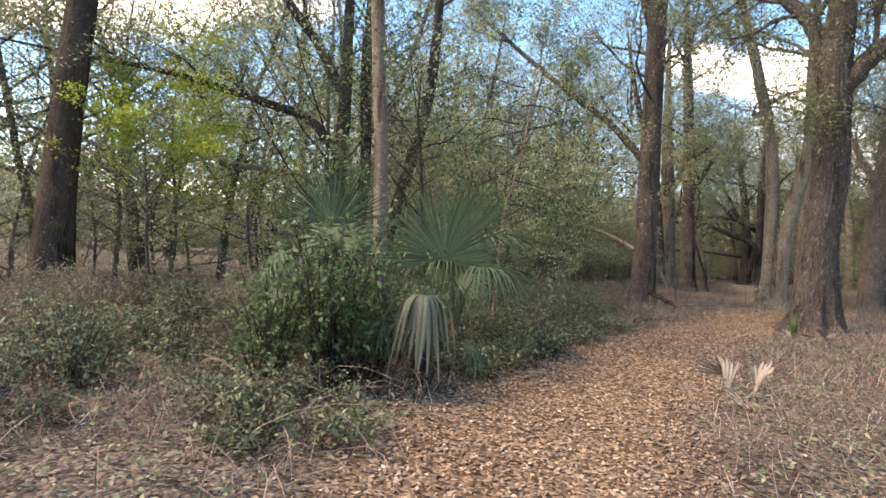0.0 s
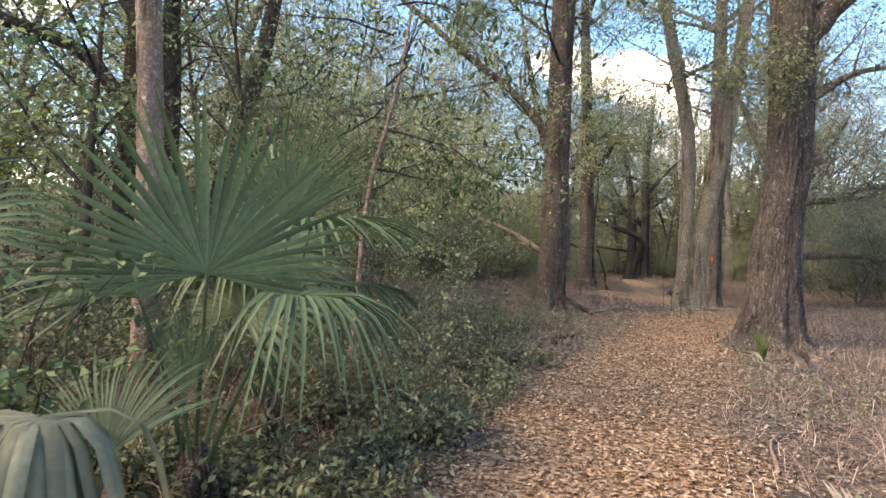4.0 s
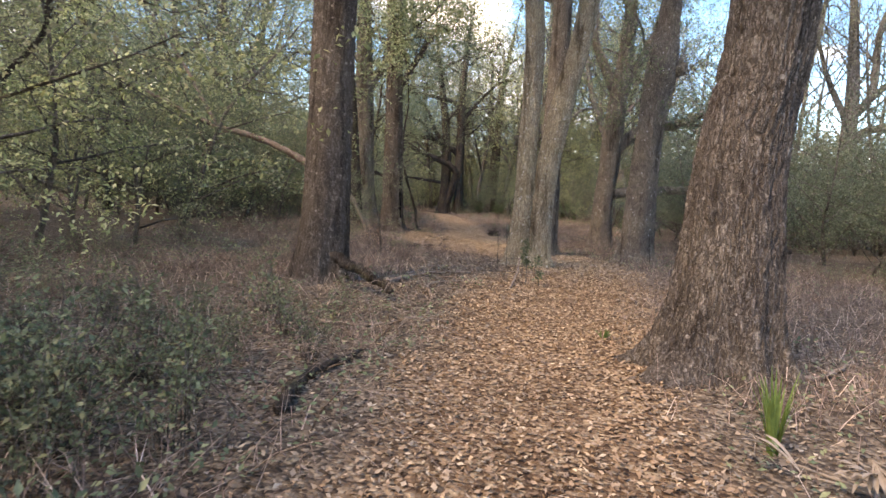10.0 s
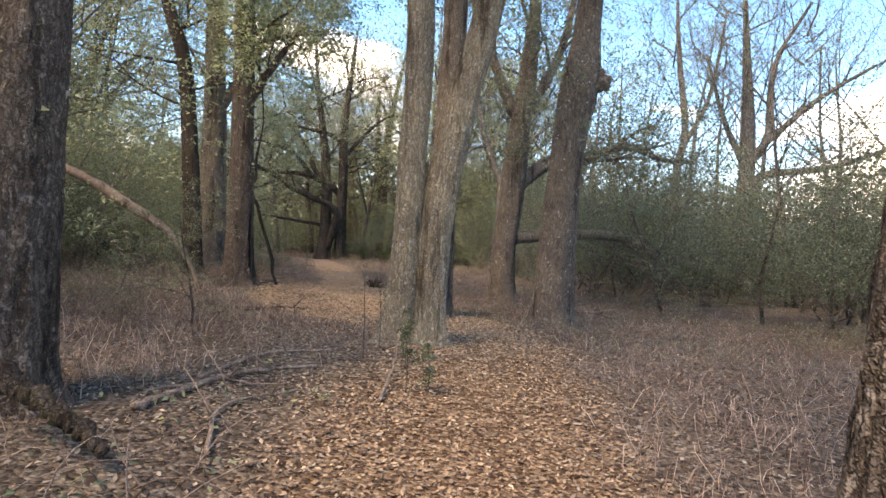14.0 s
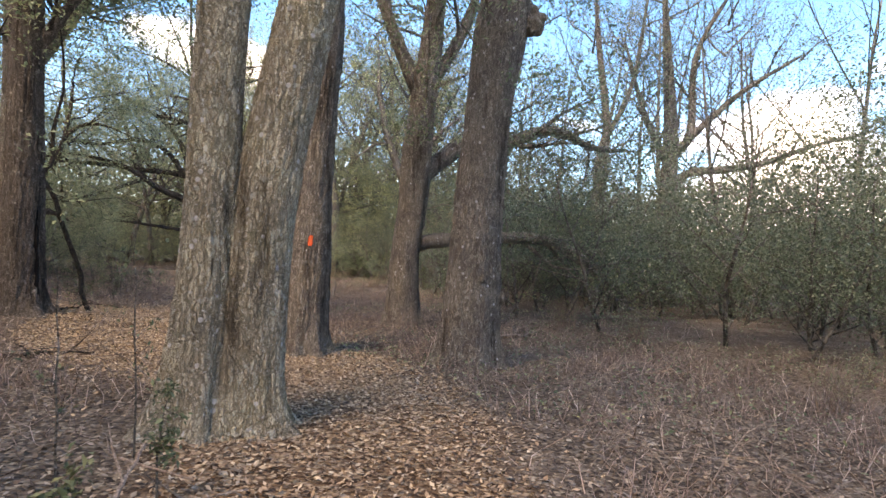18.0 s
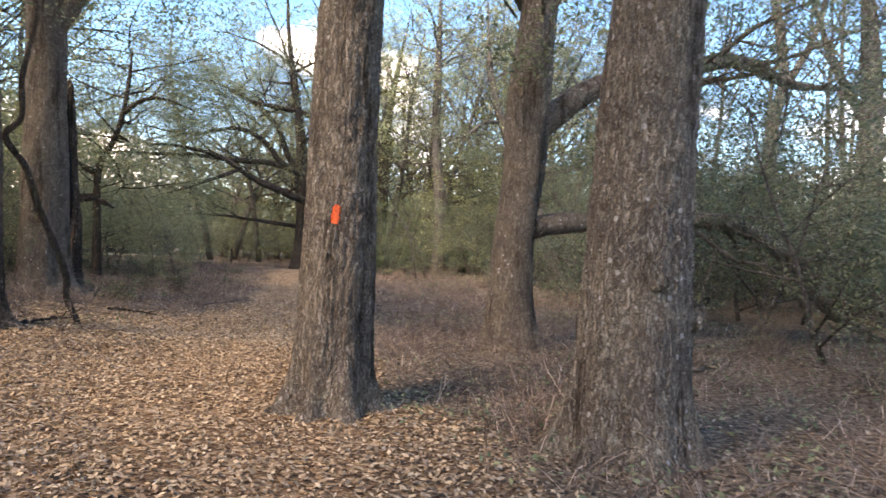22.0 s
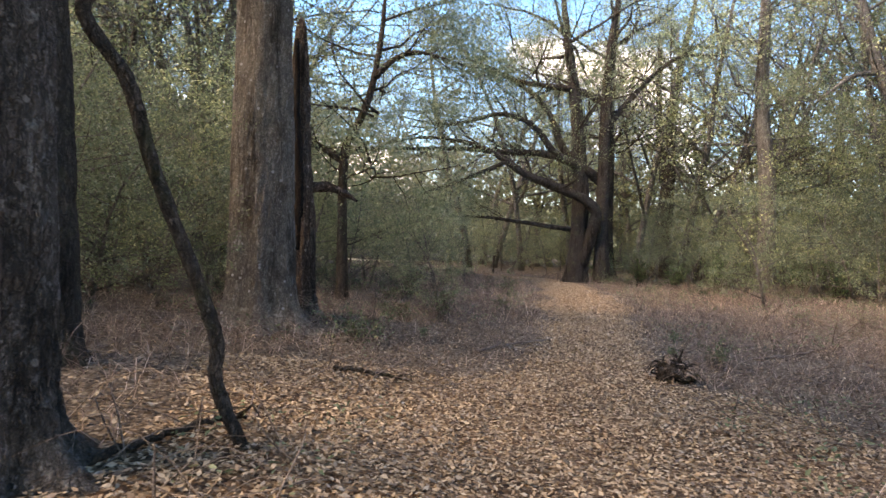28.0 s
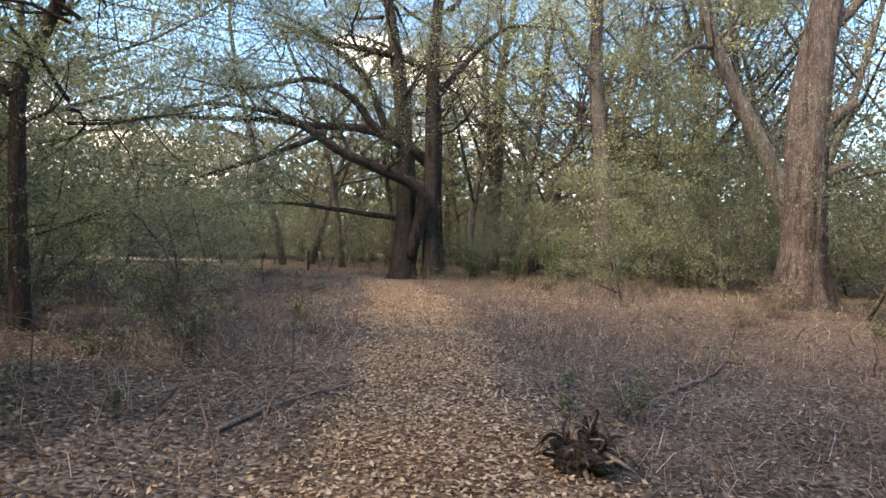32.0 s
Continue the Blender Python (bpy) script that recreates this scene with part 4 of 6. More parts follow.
tree("oak_tree", "slender dark oak bending over the clearing", [[(18.84, 36.32, -0.05, 0.114), (18.74, 36.39, 2.43, 0.090), (18.75, 36.39, 3.47, 0.084), (18.94, 36.28, 3.93, 0.078), (19.11, 36.2, 4.44, 0.072), (19.22, 36.14, 5.08, 0.060), (19.29, 36.1, 5.8, 0.048), (19.32, 36.09, 6.62, 0.030)]], BARK_DARK,
     [[(18.71, 36.41, 3.24, 0.09), (18.37, 36.6, 3.45, 0.07), (17.96, 36.82, 3.65, 0.05), (17.48, 37.08, 3.72, 0.02)], [(19.19, 36.16, 4.89, 0.07), (19.57, 35.95, 5.28, 0.055), (20.04, 35.69, 5.39, 0.04), (20.76, 35.3, 5.16, 0.015)]],
     (top_growth(19.32, 36.09, 6.62, 0.03, 6, 85, 2.6, 0.3) + top_growth(19.22, 36.14, 5.08, 0.025, 6, 86, 2.4, 0.2) + top_growth(18.75, 36.39, 3.47, 0.02, 5, 87, 1.8, 0.1), 11, 0.26, 0.07), LEAF_OAK, 39, segs=36, flare=0.25, ridge=0.01)
tree("small_oak", "small dark forked oak in the undergrowth", [[(4.68, 22.33, -0.05, 0.1), (4.6, 22.38, 1.09, 0.085), (4.63, 22.5, 2.13, 0.08), (4.61, 22.61, 2.9, 0.07), (4.33, 22.86, 3.79, 0.05), (3.98, 23.17, 4.8, 0.035), (3.75, 23.4, 5.7, 0.02)]], BARK_DARK,
     [[(4.68, 22.57, 2.93, 0.055), (4.97, 22.47, 3.31, 0.05), (5.38, 22.34, 3.92, 0.045), (5.47, 22.37, 4.51, 0.04), (5.79, 22.24, 4.76, 0.035), (6.43, 21.9, 4.7, 0.025), (7.12, 21.52, 4.49, 0.012)]],
     (top_growth(3.75, 23.40, 5.70, 0.02, 5, 83, 1.6, 0.4), 6, 0.22, 0.07), LEAF_LIGHT, 38, segs=32, flare=0.2, ridge=0.006)
tree("multi_stemmed_tree", "multi-stemmed dark tree hung with vines and a long side limb", [[(-0.45, 14.9, -0.05, 0.2), (-0.5, 14.9, 2.5, 0.16), (-0.45, 15.0, 5, 0.14), (-0.5, 15.1, 9, 0.08)],
     [(-0.2, 14.95, -0.05, 0.16), (0.1, 15.0, 3.0, 0.13), (0.0, 15.1, 6, 0.12), (0.1, 15.2, 10, 0.06)], [(0.3, 15.0, -0.05, 0.16), (1.0, 15.1, 3.0, 0.14), (1.55, 15.2, 5.5, 0.13), (1.7, 15.3, 9, 0.07)]], BARK_DARK,
     [[(-0.5, 14.9, 3.6, 0.12), (-1.2, 15.0, 4.4, 0.11), (-2.2, 15.1, 4.75, 0.10), (-3.3, 15.25, 5.05, 0.09), (-4.6, 15.4, 5.35, 0.07), (-6.4, 15.6, 5.6, 0.05), (-8.5, 15.9, 5.9, 0.02)],
      [(-0.45, 15.0, 5.0, 0.12), (-1.2, 15.1, 6.3, 0.11), (-2.2, 15.2, 7.6, 0.09), (-3.0, 15.4, 9.5, 0.05)]],
     ([(-3.3, 15.25, 5.0, -0.6, -0.3, 0.5, 2.0, 0.03), (-5.5, 15.5, 5.5, -0.6, -0.2, 0.3, 2.0, 0.03), (-2.6, 15.3, 8.5, -0.4, -0.2, 0.8, 2.6, 0.03), (0.0, 15.0, 4.0, 0.2, -0.7, 0.4, 1.6, 0.03), (1.4, 15.1, 4.0, 0.5, -0.5, 0.3, 1.7, 0.03), (-0.4, 14.9, 2.4, -0.2, -0.8, 0.3, 1.5, 0.03), (1.1, 15.0, 2.6, 0.2, -0.8, 0.2, 1.5, 0.03), (0.1, 15.2, 8, 0.4, -0.3, 0.6, 2.6, 0.03), (1.7, 15.3, 7.5, 0.6, 0.1, 0.6, 2.6, 0.03)], 8, 0.24, 0.10), LEAF_OAK, 18, segs=40, flare=0.3)

# orange blaze on the straight oak: the bark's own faces, painted
blaze_tree = [o for o in scene.objects if o.get("label") == "straight oak with an orange painted trail blaze"][0]
blaze_trunk = [o for o in blaze_tree.children if o.name.startswith("trunk")][0]
bm_src = bmesh.new()
bm_src.from_mesh(blaze_trunk.data)
to_cam = Vector((-0.56, -0.83, 0))
keep_f = []
for f in bm_src.faces:
    c = f.calc_center_median()
    s = c.x * -to_cam.y + c.y * to_cam.x
    h = c.z - 1.70
    if c.xy.dot(to_cam.xy) > 0.2 and abs(s) < 0.075 and abs(h) < 0.135:
        keep_f.append(f)
bp = bmesh.new()
seen = {}
for f in keep_f:
    vs = []
    for v in f.verts:
        if v.index not in seen:
            seen[v.index] = bp.verts.new(v.co + v.normal * 0.0025)
        vs.append(seen[v.index])
    bp.faces.new(vs).smooth = True
bmesh.ops.subdivide_edges(bp, edges=list(bp.edges), cuts=7, use_grid_fill=True)
worn_off = []
for f in bp.faces:
    c = f.calc_center_median()
    s, h = c.x * -to_cam.y + c.y * to_cam.x, c.z - 1.70
    if (s / 0.040) ** 4 + (h / 0.080) ** 4 + 1.1 * noise.noise(c * 32) + 0.6 * noise.noise(c * 85) > 0.85:
        worn_off.append(f)
bmesh.ops.delete(bp, geom=worn_off, context="FACES")
bz = bpy.data.meshes.new("trail_blaze")
bp.to_mesh(bz)
bp.free(), bm_src.free()
bz.materials.append(ORANGE_PAINT)
part("trail_blaze", bz, blaze_tree, "orange painted trail mark")

# burls on the gnarled oak
def burl(parent, x, y, z, r, seed):
    bx, by, bz0 = parent.matrix_basis.translation
    bm = bmesh.new()
    bmesh.ops.create_icosphere(bm, subdivisions=4, radius=r)
    for v in bm.verts:
        k = noise.noise(v.co * 4 / r * 0.35 + Vector((seed, 0, 0))) * 0.5 + noise.noise(v.co * 12 / r * 0.35) * 0.2
        v.co *= 1 + k
    for f in bm.faces:
        f.smooth = True
    me = bpy.data.meshes.new("burl")
    bm.to_mesh(me)
    bm.free()
    me.materials.append(BARK_GREY)
    ob = part("burl", me, parent)
    ob.location = (x - bx, y - by, z - bz0)


burl(g_tree, 18.9, 19.9, 5.3, 0.24, 1)
burl(g_tree, 18.5, 20.0, 5.1, 0.2, 2)
burl(g_tree, 18.3, 20.08, 1.52, 0.09, 3)
burl(g_tree, 18.72, 20.05, 1.25, 0.12, 4)

# dark scar up the foot of the hollow oak
scar_tree = [o for o in scene.objects if o.get("label") == "tall oak with a dark hollow scar at its foot"][0]
s = Soup()
b = np.array(scar_tree.matrix_basis.translation)
tube(s, smooth_path([(15.36, 27.20, 0.35, 0.10), (15.35, 27.26, 1.0, 0.075), (15.33, 27.28, 1.8, 0.05), (15.30, 27.29, 2.6, 0.02)] - np.array([*b, 0]), 24), 10, 0.35, 4)
part("scar", s.mesh("scar", CHAR, True), scar_tree, "black hollow scar in the bark")

# dead broken stem beside the buttressed oak
dead = thing("broken_tree", 17.68, 33.8, gz1(17.68, 33.8), "charred, splintered dead stem beside a large oak", "dead tree")
part("trunk", trunk_mesh([(0, 0, -0.05, 0.22), (-0.02, 0, 0.8, 0.19), (-0.06, 0, 1.7, 0.175), (-0.12, 0.02, 2.6, 0.15), (-0.2, 0.03, 3.9, 0.12), (-0.22, 0.03, 4.6, 0.05)], WOOD_DEAD, 5.0, 48, 0.3, 0.3, 5, 0.035, lump=0.2), dead)
s = Soup()
tube(s, smooth_path([(-0.12, -0.13, 1.0, 0.05), (-0.13, -0.13, 1.9, 0.07), (-0.22, -0.11, 2.9, 0.06), (-0.28, -0.08, 4.2, 0.03)], 24), 9, 0.4, 3)
part("hollow", s.mesh("hollow", CHAR, True), dead, "black hollow rotten core")
s = Soup()
tube(s, smooth_path([(0.0, 0.0, 1.95, 0.09), (0.3, -0.05, 2.0, 0.075), (0.55, -0.1, 1.92, 0.06), (0.75, -0.2, 1.8, 0.02)], 18), 9, 0.3, 6)
part("stub", s.mesh("stub", WOOD_DEAD, True), dead, "short dark broken limb stub")

# hanging vine
vx, vy = 16.56, 27.86
vine = thing("hanging_vine", vx, vy, gz1(vx, vy), "thick dark woody vine curving up from the leaf litter", "vine")
s = Soup()
voff = np.array([vx, vy, gz1(vx, vy), 0])
tube(s, smooth_path(np.array([(16.58, 27.86, 0.22, 0.043), (16.55, 27.86, 0.36, 0.043), (16.38, 27.85, 0.76, 0.043), (16.37, 27.85, 1.02, 0.046), (16.22, 27.85, 1.43, 0.043), (15.97, 27.86, 2.04, 0.043), (15.82, 27.88, 2.5, 0.043), (15.58, 27.86, 2.86, 0.043), (15.75, 27.9, 3.15, 0.038), (15.74, 27.9, 3.7, 0.034), (15.85, 27.9, 4.8, 0.02), (15.5, 27.8, 6.5, 0.016), (15.2, 27.75, 8.0, 0.012)]) - voff, 110), 10, 0.18, 2)
part("stem", s.mesh("stem", BARK_DARK, True), vine)


# ---- fallen wood ----
def fallen(name, label, pts, radius, mat, seed, twigs=4, lift=0.02):
    rng = np.random.default_rng(seed)
    p = [(x, y, gz1(x, y) + lift + radius * 0.6 + (rest[0] if rest else 0), radius * (1 - 0.55 * k / (len(pts) - 1))) for k, (x, y, *rest) in enumerate(pts)]
    t = thing(name, p[0][0], p[0][1], gz1(p[0][0], p[0][1]), label, "branch", "fallen branches")
    off = np.array([p[0][0], p[0][1], gz1(p[0][0], p[0][1]), 0])
    s = Soup()
    path = smooth_path(np.array(p) - off, 8 * len(p))
    path[1:-1, :3] += rng.normal(size=(len(path) - 2, 3)) * radius * 0.25
    tube(s, path, 9, 0.25, seed)
    part("bough", s.mesh("bough", mat, True), t)
    for k in range(twigs):
        s = Soup()
        i = rng.integers(len(path) // 4, len(path))
        q = path[i]
        d = rng.normal(size=3) * (1, 1, 0.5) + (0, 0, 0.25)
        d /= np.linalg.norm(d)
        L = rng.uniform(0.25, 0.7)
        tube(s, [(*q[:3], radius * 0.45), (*(q[:3] + d * L * 0.5 + rng.normal(size=3) * 0.04), radius * 0.3), (*(q[:3] + d * L), radius * 0.1)], 5)
        part("twig", s.mesh("twig", mat, True), t)
    return t


fallen("fallen_log", "dark broken limb propped in the brush by an oak", [(8.60, 17.66, 0.36), (8.74, 17.35, 0.28), (8.88, 17.05, 0.19), (9.0, 16.76, 0.08)], 0.085, BARK_DARK, 31, 0)
fallen("fallen_log", "dark mossy fallen log half sunk in leaves", [(6.3, 13.55), (6.55, 13.95), (6.93, 14.37), (7.5, 14.7)], 0.05, BARK_DARK, 32, 2)
for k, (pts, r, m, tw) in enumerate([
        ([(13.2, 23.9), (13.7, 23.6), (14.1, 23.4)], 0.02, BARK_DARK, 2), ([(10.3, 18.4), (11.4, 19.2), (12.3, 19.1)], 0.02, TWIG_GREY, 5),
        ([(9.5, 17.75), (9.9, 17.97), (10.69, 18.4), (11.58, 18.43)], 0.034, TWIG_GREY, 6), ([(11.4, 17.15), (12.0, 17.7, 0.1), (12.6, 18.31, 0.3)], 0.02, TWIG_GREY, 5), ([(12.3, 18.5), (12.7, 18.25), (13.1, 18.11)], 0.014, TWIG_GREY, 3), ([(13.3, 23.4), (14.0, 23.5), (14.7, 23.5)], 0.03, BARK_DARK, 4),
        ([(17.5, 34.6), (17.9, 33.6), (18.45, 32.9)], 0.03, TWIG_GREY, 4), ([(17.6, 30.5), (18.0, 30.4), (18.4, 30.28)], 0.03, BARK_DARK, 1),
        ([(15.3, 27.0), (15.9, 27.7), (16.3, 28.2), (16.6, 28.4)], 0.03, BARK_DARK, 3), ([(19.9, 32.1), (20.6, 32.6), (21.7, 33.1)], 0.022, TWIG_GREY, 6),
        ([(10.6, 12.31), (11.1, 12.3), (11.6, 12.36)], 0.03, TWIG_GREY, 2), ([(24.1, 31.2), (25.5, 31.5), (26.9, 32.1)], 0.022, TWIG_GREY, 5),
        ([(9.6, 16.7), (10.1, 17.5), (10.9, 17.7)], 0.02, TWIG_GREY, 6), ([(7.5, 16.2), (8.1, 15.7), (8.9, 15.9)], 0.02, TWIG_GREY, 6),
        ([(21.5, 22.0), (22.4, 21.7), (23.5, 21.9)], 0.04, TWIG_GREY, 4), ([(19.2, 18.2), (19.9, 18.1), (20.8, 17.5)], 0.02, TWIG_GREY, 5),
        ([(22.6, 31.0), (22.9, 31.6), (23.5, 32.3)], 0.015, TWIG_GREY, 5),
        ([(4.9, 7.6), (5.6, 8.3), (6.4, 8.4)], 0.016, TWIG_GREY, 5), ([(6.6, 9.0), (7.6, 9.5), (8.5, 9.3)], 0.016, TWIG_GREY, 5)]):
    fallen("fallen_branch", "dry grey fallen branch lying in the brush" if m is TWIG_GREY else "dark fallen branch lying on leaves", pts, r, m, 40 + k, tw)

def slender_sapling(x, y, height, seed, leaf=LEAF_SHRUB, n=26):
    t = thing("thin_sapling", x, y, gz1(x, y), "thin upright sapling stem with a few small leaves", "sapling", "thin saplings")
    rng = np.random.default_rng(seed)
    u = np.linspace(0, 1, 9)
    p = np.stack((rng.normal(size=9).cumsum() * 0.02 * height * u, rng.normal(size=9).cumsum() * 0.02 * height * u, height * u - 0.02, 0.008 * (1 - 0.75 * u)), 1)
    s = Soup()
    tube(s, p, 6, 0.1, seed)
    part("stem", s.mesh("stem", BARK_FAR, True), t)
    tw, c = Soup(), []
    for k in range(9):
        q = p[rng.integers(3, 9), :3]
        d = rng.normal(size=3) * (1, 1, 0.4) + (0, 0, 0.4)
        e = q + d / np.linalg.norm(d) * rng.uniform(0.08, 0.2) * height
        tube(tw, np.array([(*q, 0.003), (*(0.5 * (q + e) + rng.normal(size=3) * 0.01), 0.002), (*e, 0.001)]), 4, cap=False)
        c += [q + (e - q) * f + rng.normal(size=3) * 0.025 for f in rng.uniform(0.3, 1.05, max(2, n // 5))]
    tagged(part("twig_mass", tw.mesh("twig_mass", BARK_FAR), t), kind="stuff")
    s = Soup()
    leaves(s, np.array(c), 0.045, rng, 0.5)
    tagged(part("foliage", s.mesh("foliage", leaf), t), kind="stuff")


for k, (x, y, h, n) in enumerate([(11.8, 17.25, 0.65, 130), (11.95, 17.1, 0.45, 110), (12.7, 18.33, 0.6, 130), (12.3, 18.57, 1.35, 24), (12.97, 19.1, 1.5, 30), (20.48, 34.7, 1.5, 150), (19.3, 32.6, 0.3, 60),
                                   (18.8, 33.6, 1.6, 80), (21.2, 33.8, 1.1, 90), (22.3, 30.8, 0.5, 120), (22.9, 30.6, 0.45, 110)]):
    slender_sapling(x, y, h, 300 + k, n=n)

# fallen trunk across the thicket behind the palms
fallen("fallen_tree", "pale bare trunk lying across the thicket", [(-3.3, 15.6, 3.1), (-2.2, 15.4, 3.0), (-0.9, 15.2, 2.9)], 0.09, BARK_SMOOTH, 71, 0)
deadfall = thing("fallen_tree", 13.9, 26.6, gz1(13.9, 26.6), "bleached branching deadfall leaning in the understorey", "dead tree")
for k, rows in enumerate(([(13.9, 26.6, 0.35, 0.04), (13.7, 26.7, 0.9, 0.06), (13.25, 26.85, 1.6, 0.09), (12.38, 27.37, 2.24, 0.116), (11.69, 27.84, 2.7, 0.101), (10.85, 28.4, 3.06, 0.087), (9.86, 29.04, 3.32, 0.073), (8.94, 29.66, 3.8, 0.059), (8.06, 30.27, 4.33, 0.044), (7.42, 30.78, 5.3, 0.03)],
                          [(10.93, 28.35, 3.03, 0.06), (10.47, 28.65, 3.16, 0.047), (10.01, 28.9, 3.0, 0.033), (9.56, 29.09, 2.25, 0.02)],
                          [(10.01, 28.94, 3.26, 0.06), (9.32, 29.55, 4.75, 0.047), (8.79, 30.01, 5.76, 0.033), (8.41, 30.33, 6.44, 0.02)])):
    s = Soup()
    tube(s, smooth_path(np.array(rows) - np.array([*deadfall.matrix_basis.translation, 0]), len(rows) * 6), 8, 0.2, 3 + k)
    part("limb" if k else "bough", s.mesh("limb", TWIG_GREY, True), deadfall)


def root_clump(x, y):
    t = thing("root_clump", x, y, gz1(x, y), "dark tangled clump of upturned roots beside the trail", "root clump")
    rng = np.random.default_rng(3)
    bm = bmesh.new()
    bmesh.ops.create_icosphere(bm, subdivisions=4, radius=0.18)
    for v in bm.verts:
        v.co *= 1 + 0.7 * noise.noise(v.co * 9) + 0.3 * noise.noise(v.co * 25)
        v.co.z = v.co.z * 0.75 + 0.1
    me = bpy.data.meshes.new("core")
    bm.to_mesh(me)
    bm.free()
    me.materials.append(BARK_DARK)
    part("core", me, t)
    for k in range(70):
        a, e = rng.uniform(0, 6.28), rng.uniform(0.0, 1.4)
        d = np.array((math.cos(a) * math.cos(e), math.sin(a) * math.cos(e), math.sin(e)))
        p = d * 0.12 + (0, 0, 0.06)
        q = p + d * rng.uniform(0.04, 0.13) + rng.normal(size=3) * 0.06
        w = q + rng.normal(size=3) * 0.09 + (0, 0, -0.05)
        w[2] = max(w[2], 0.02)
        s = Soup()
        tube(s, smooth_path([(*p, 0.02), (*q, 0.012), (*w, 0.004)], 9), 6, 0.3, k)
        part("root", s.mesh("root", BARK_DARK if k % 3 else TWIG_GREY, True), t)


root_clump(21.8, 30.2)


# ---- palms ----
def frond_mesh(rng, n=34, length=0.85, arc=5.2, droop=0.5, mat=PALM_GREEN, split=0.45):
    """A fan: blades joined near the hub, free and drooping at their tips. The hub is at the origin, the fan opens along +x, its face up."""
    blades = []
    for k in range(n):
        a = (k / (n - 1) - 0.5) * arc
        L = length * (0.72 + 0.28 * math.cos(a * 0.55)) * rng.uniform(0.93, 1.05)
        d = np.array((math.cos(a), math.sin(a), 0.0))
        side = np.array((-math.sin(a), math.cos(a), 0.0))
        u = np.array([0.0, 0.2, 0.42, 0.62, 0.82, 1.0])
        half = arc / n * 0.5
        w = np.where(u <= split, u * L * math.tan(half), split * L * math.tan(half) * (1 - (u - split) / (1 - split)) ** 0.7)
        w = np.maximum(w, 0.0015)
        sag = droop * L * np.clip(u - 0.25, 0, 1) ** 2 * rng.uniform(0.6, 1.4) + 0.10 * L * (1 - math.cos(a * 0.5)) * u
        mid = d * (u * L * (1 - 0.12 * droop * u))[:, None] + np.array((0, 0, 1.0)) * (0.10 * L * np.sin(u * 2.2) - sag)[:, None]
        twist = rng.normal() * 0.03 * L
        mid = mid + side * (twist * u ** 2)[:, None]
        l = mid + side * w[:, None] + np.array((0, 0, 1)) * (w * 0.55)[:, None]
        r = mid - side * w[:, None] + np.array((0, 0, 1)) * (w * 0.55)[:, None]
        v = np.stack((l, mid, r), 1).reshape(-1, 3)
        q = []
        for i in range(len(u) - 1):
            b = i * 3
            q += [(b, b + 1, b + 4, b + 3), (b + 1, b + 2, b + 5, b + 4)]
        blades.append(mesh_from("blade", v, None, q, mat))
    return blades


def palmetto(x, y, label, fronds, seed):
    """fronds: rows of (turn, rise of the stalk in degrees, stalk length, fan size, tilt of the fan, droop)."""
    t = thing("palmetto", x, y, gz1(x, y), label, "palm")
    rng = np.random.default_rng(seed)
    s = Soup()
    tube(s, smooth_path([(0, 0, -0.05, 0.10), (0.02, 0, 0.2, 0.11), (0, 0.02, 0.42, 0.08), (0, 0, 0.5, 0.04)], 16), 14, 0.4, seed)
    part("stump", s.mesh("stump", WOOD_DEAD, True), t, "fibrous short palm stem")
    for k, (turn, rise, stalk, size, tilt, droop, *arc) in enumerate(fronds):
        a, e = radians(turn), radians(rise)
        d = np.array((math.cos(a) * math.cos(e), math.sin(a) * math.cos(e), math.sin(e)))
        p0 = np.array((0, 0, 0.25))
        hub = p0 + d * stalk + np.array((0, 0, -0.04 * stalk))
        s = Soup()
        tube(s, smooth_path([(*p0, 0.014), (*(p0 + d * stalk * 0.55 + np.array((0, 0, 0.03))), 0.010), (*hub, 0.008)], 10), 7)
        f = part("frond", s.mesh("frond", PALM_GREEN, True), t)
        m = Matrix.Translation(hub) @ pose(0, 0, 0, 0, 0, turn) @ pose(0, 0, 0, 0, tilt, 0)
        for blade in frond_mesh(rng, 36, size, arc[0] if arc else 4.9, droop):
            part("blade", blade, f).matrix_basis = m
    return t


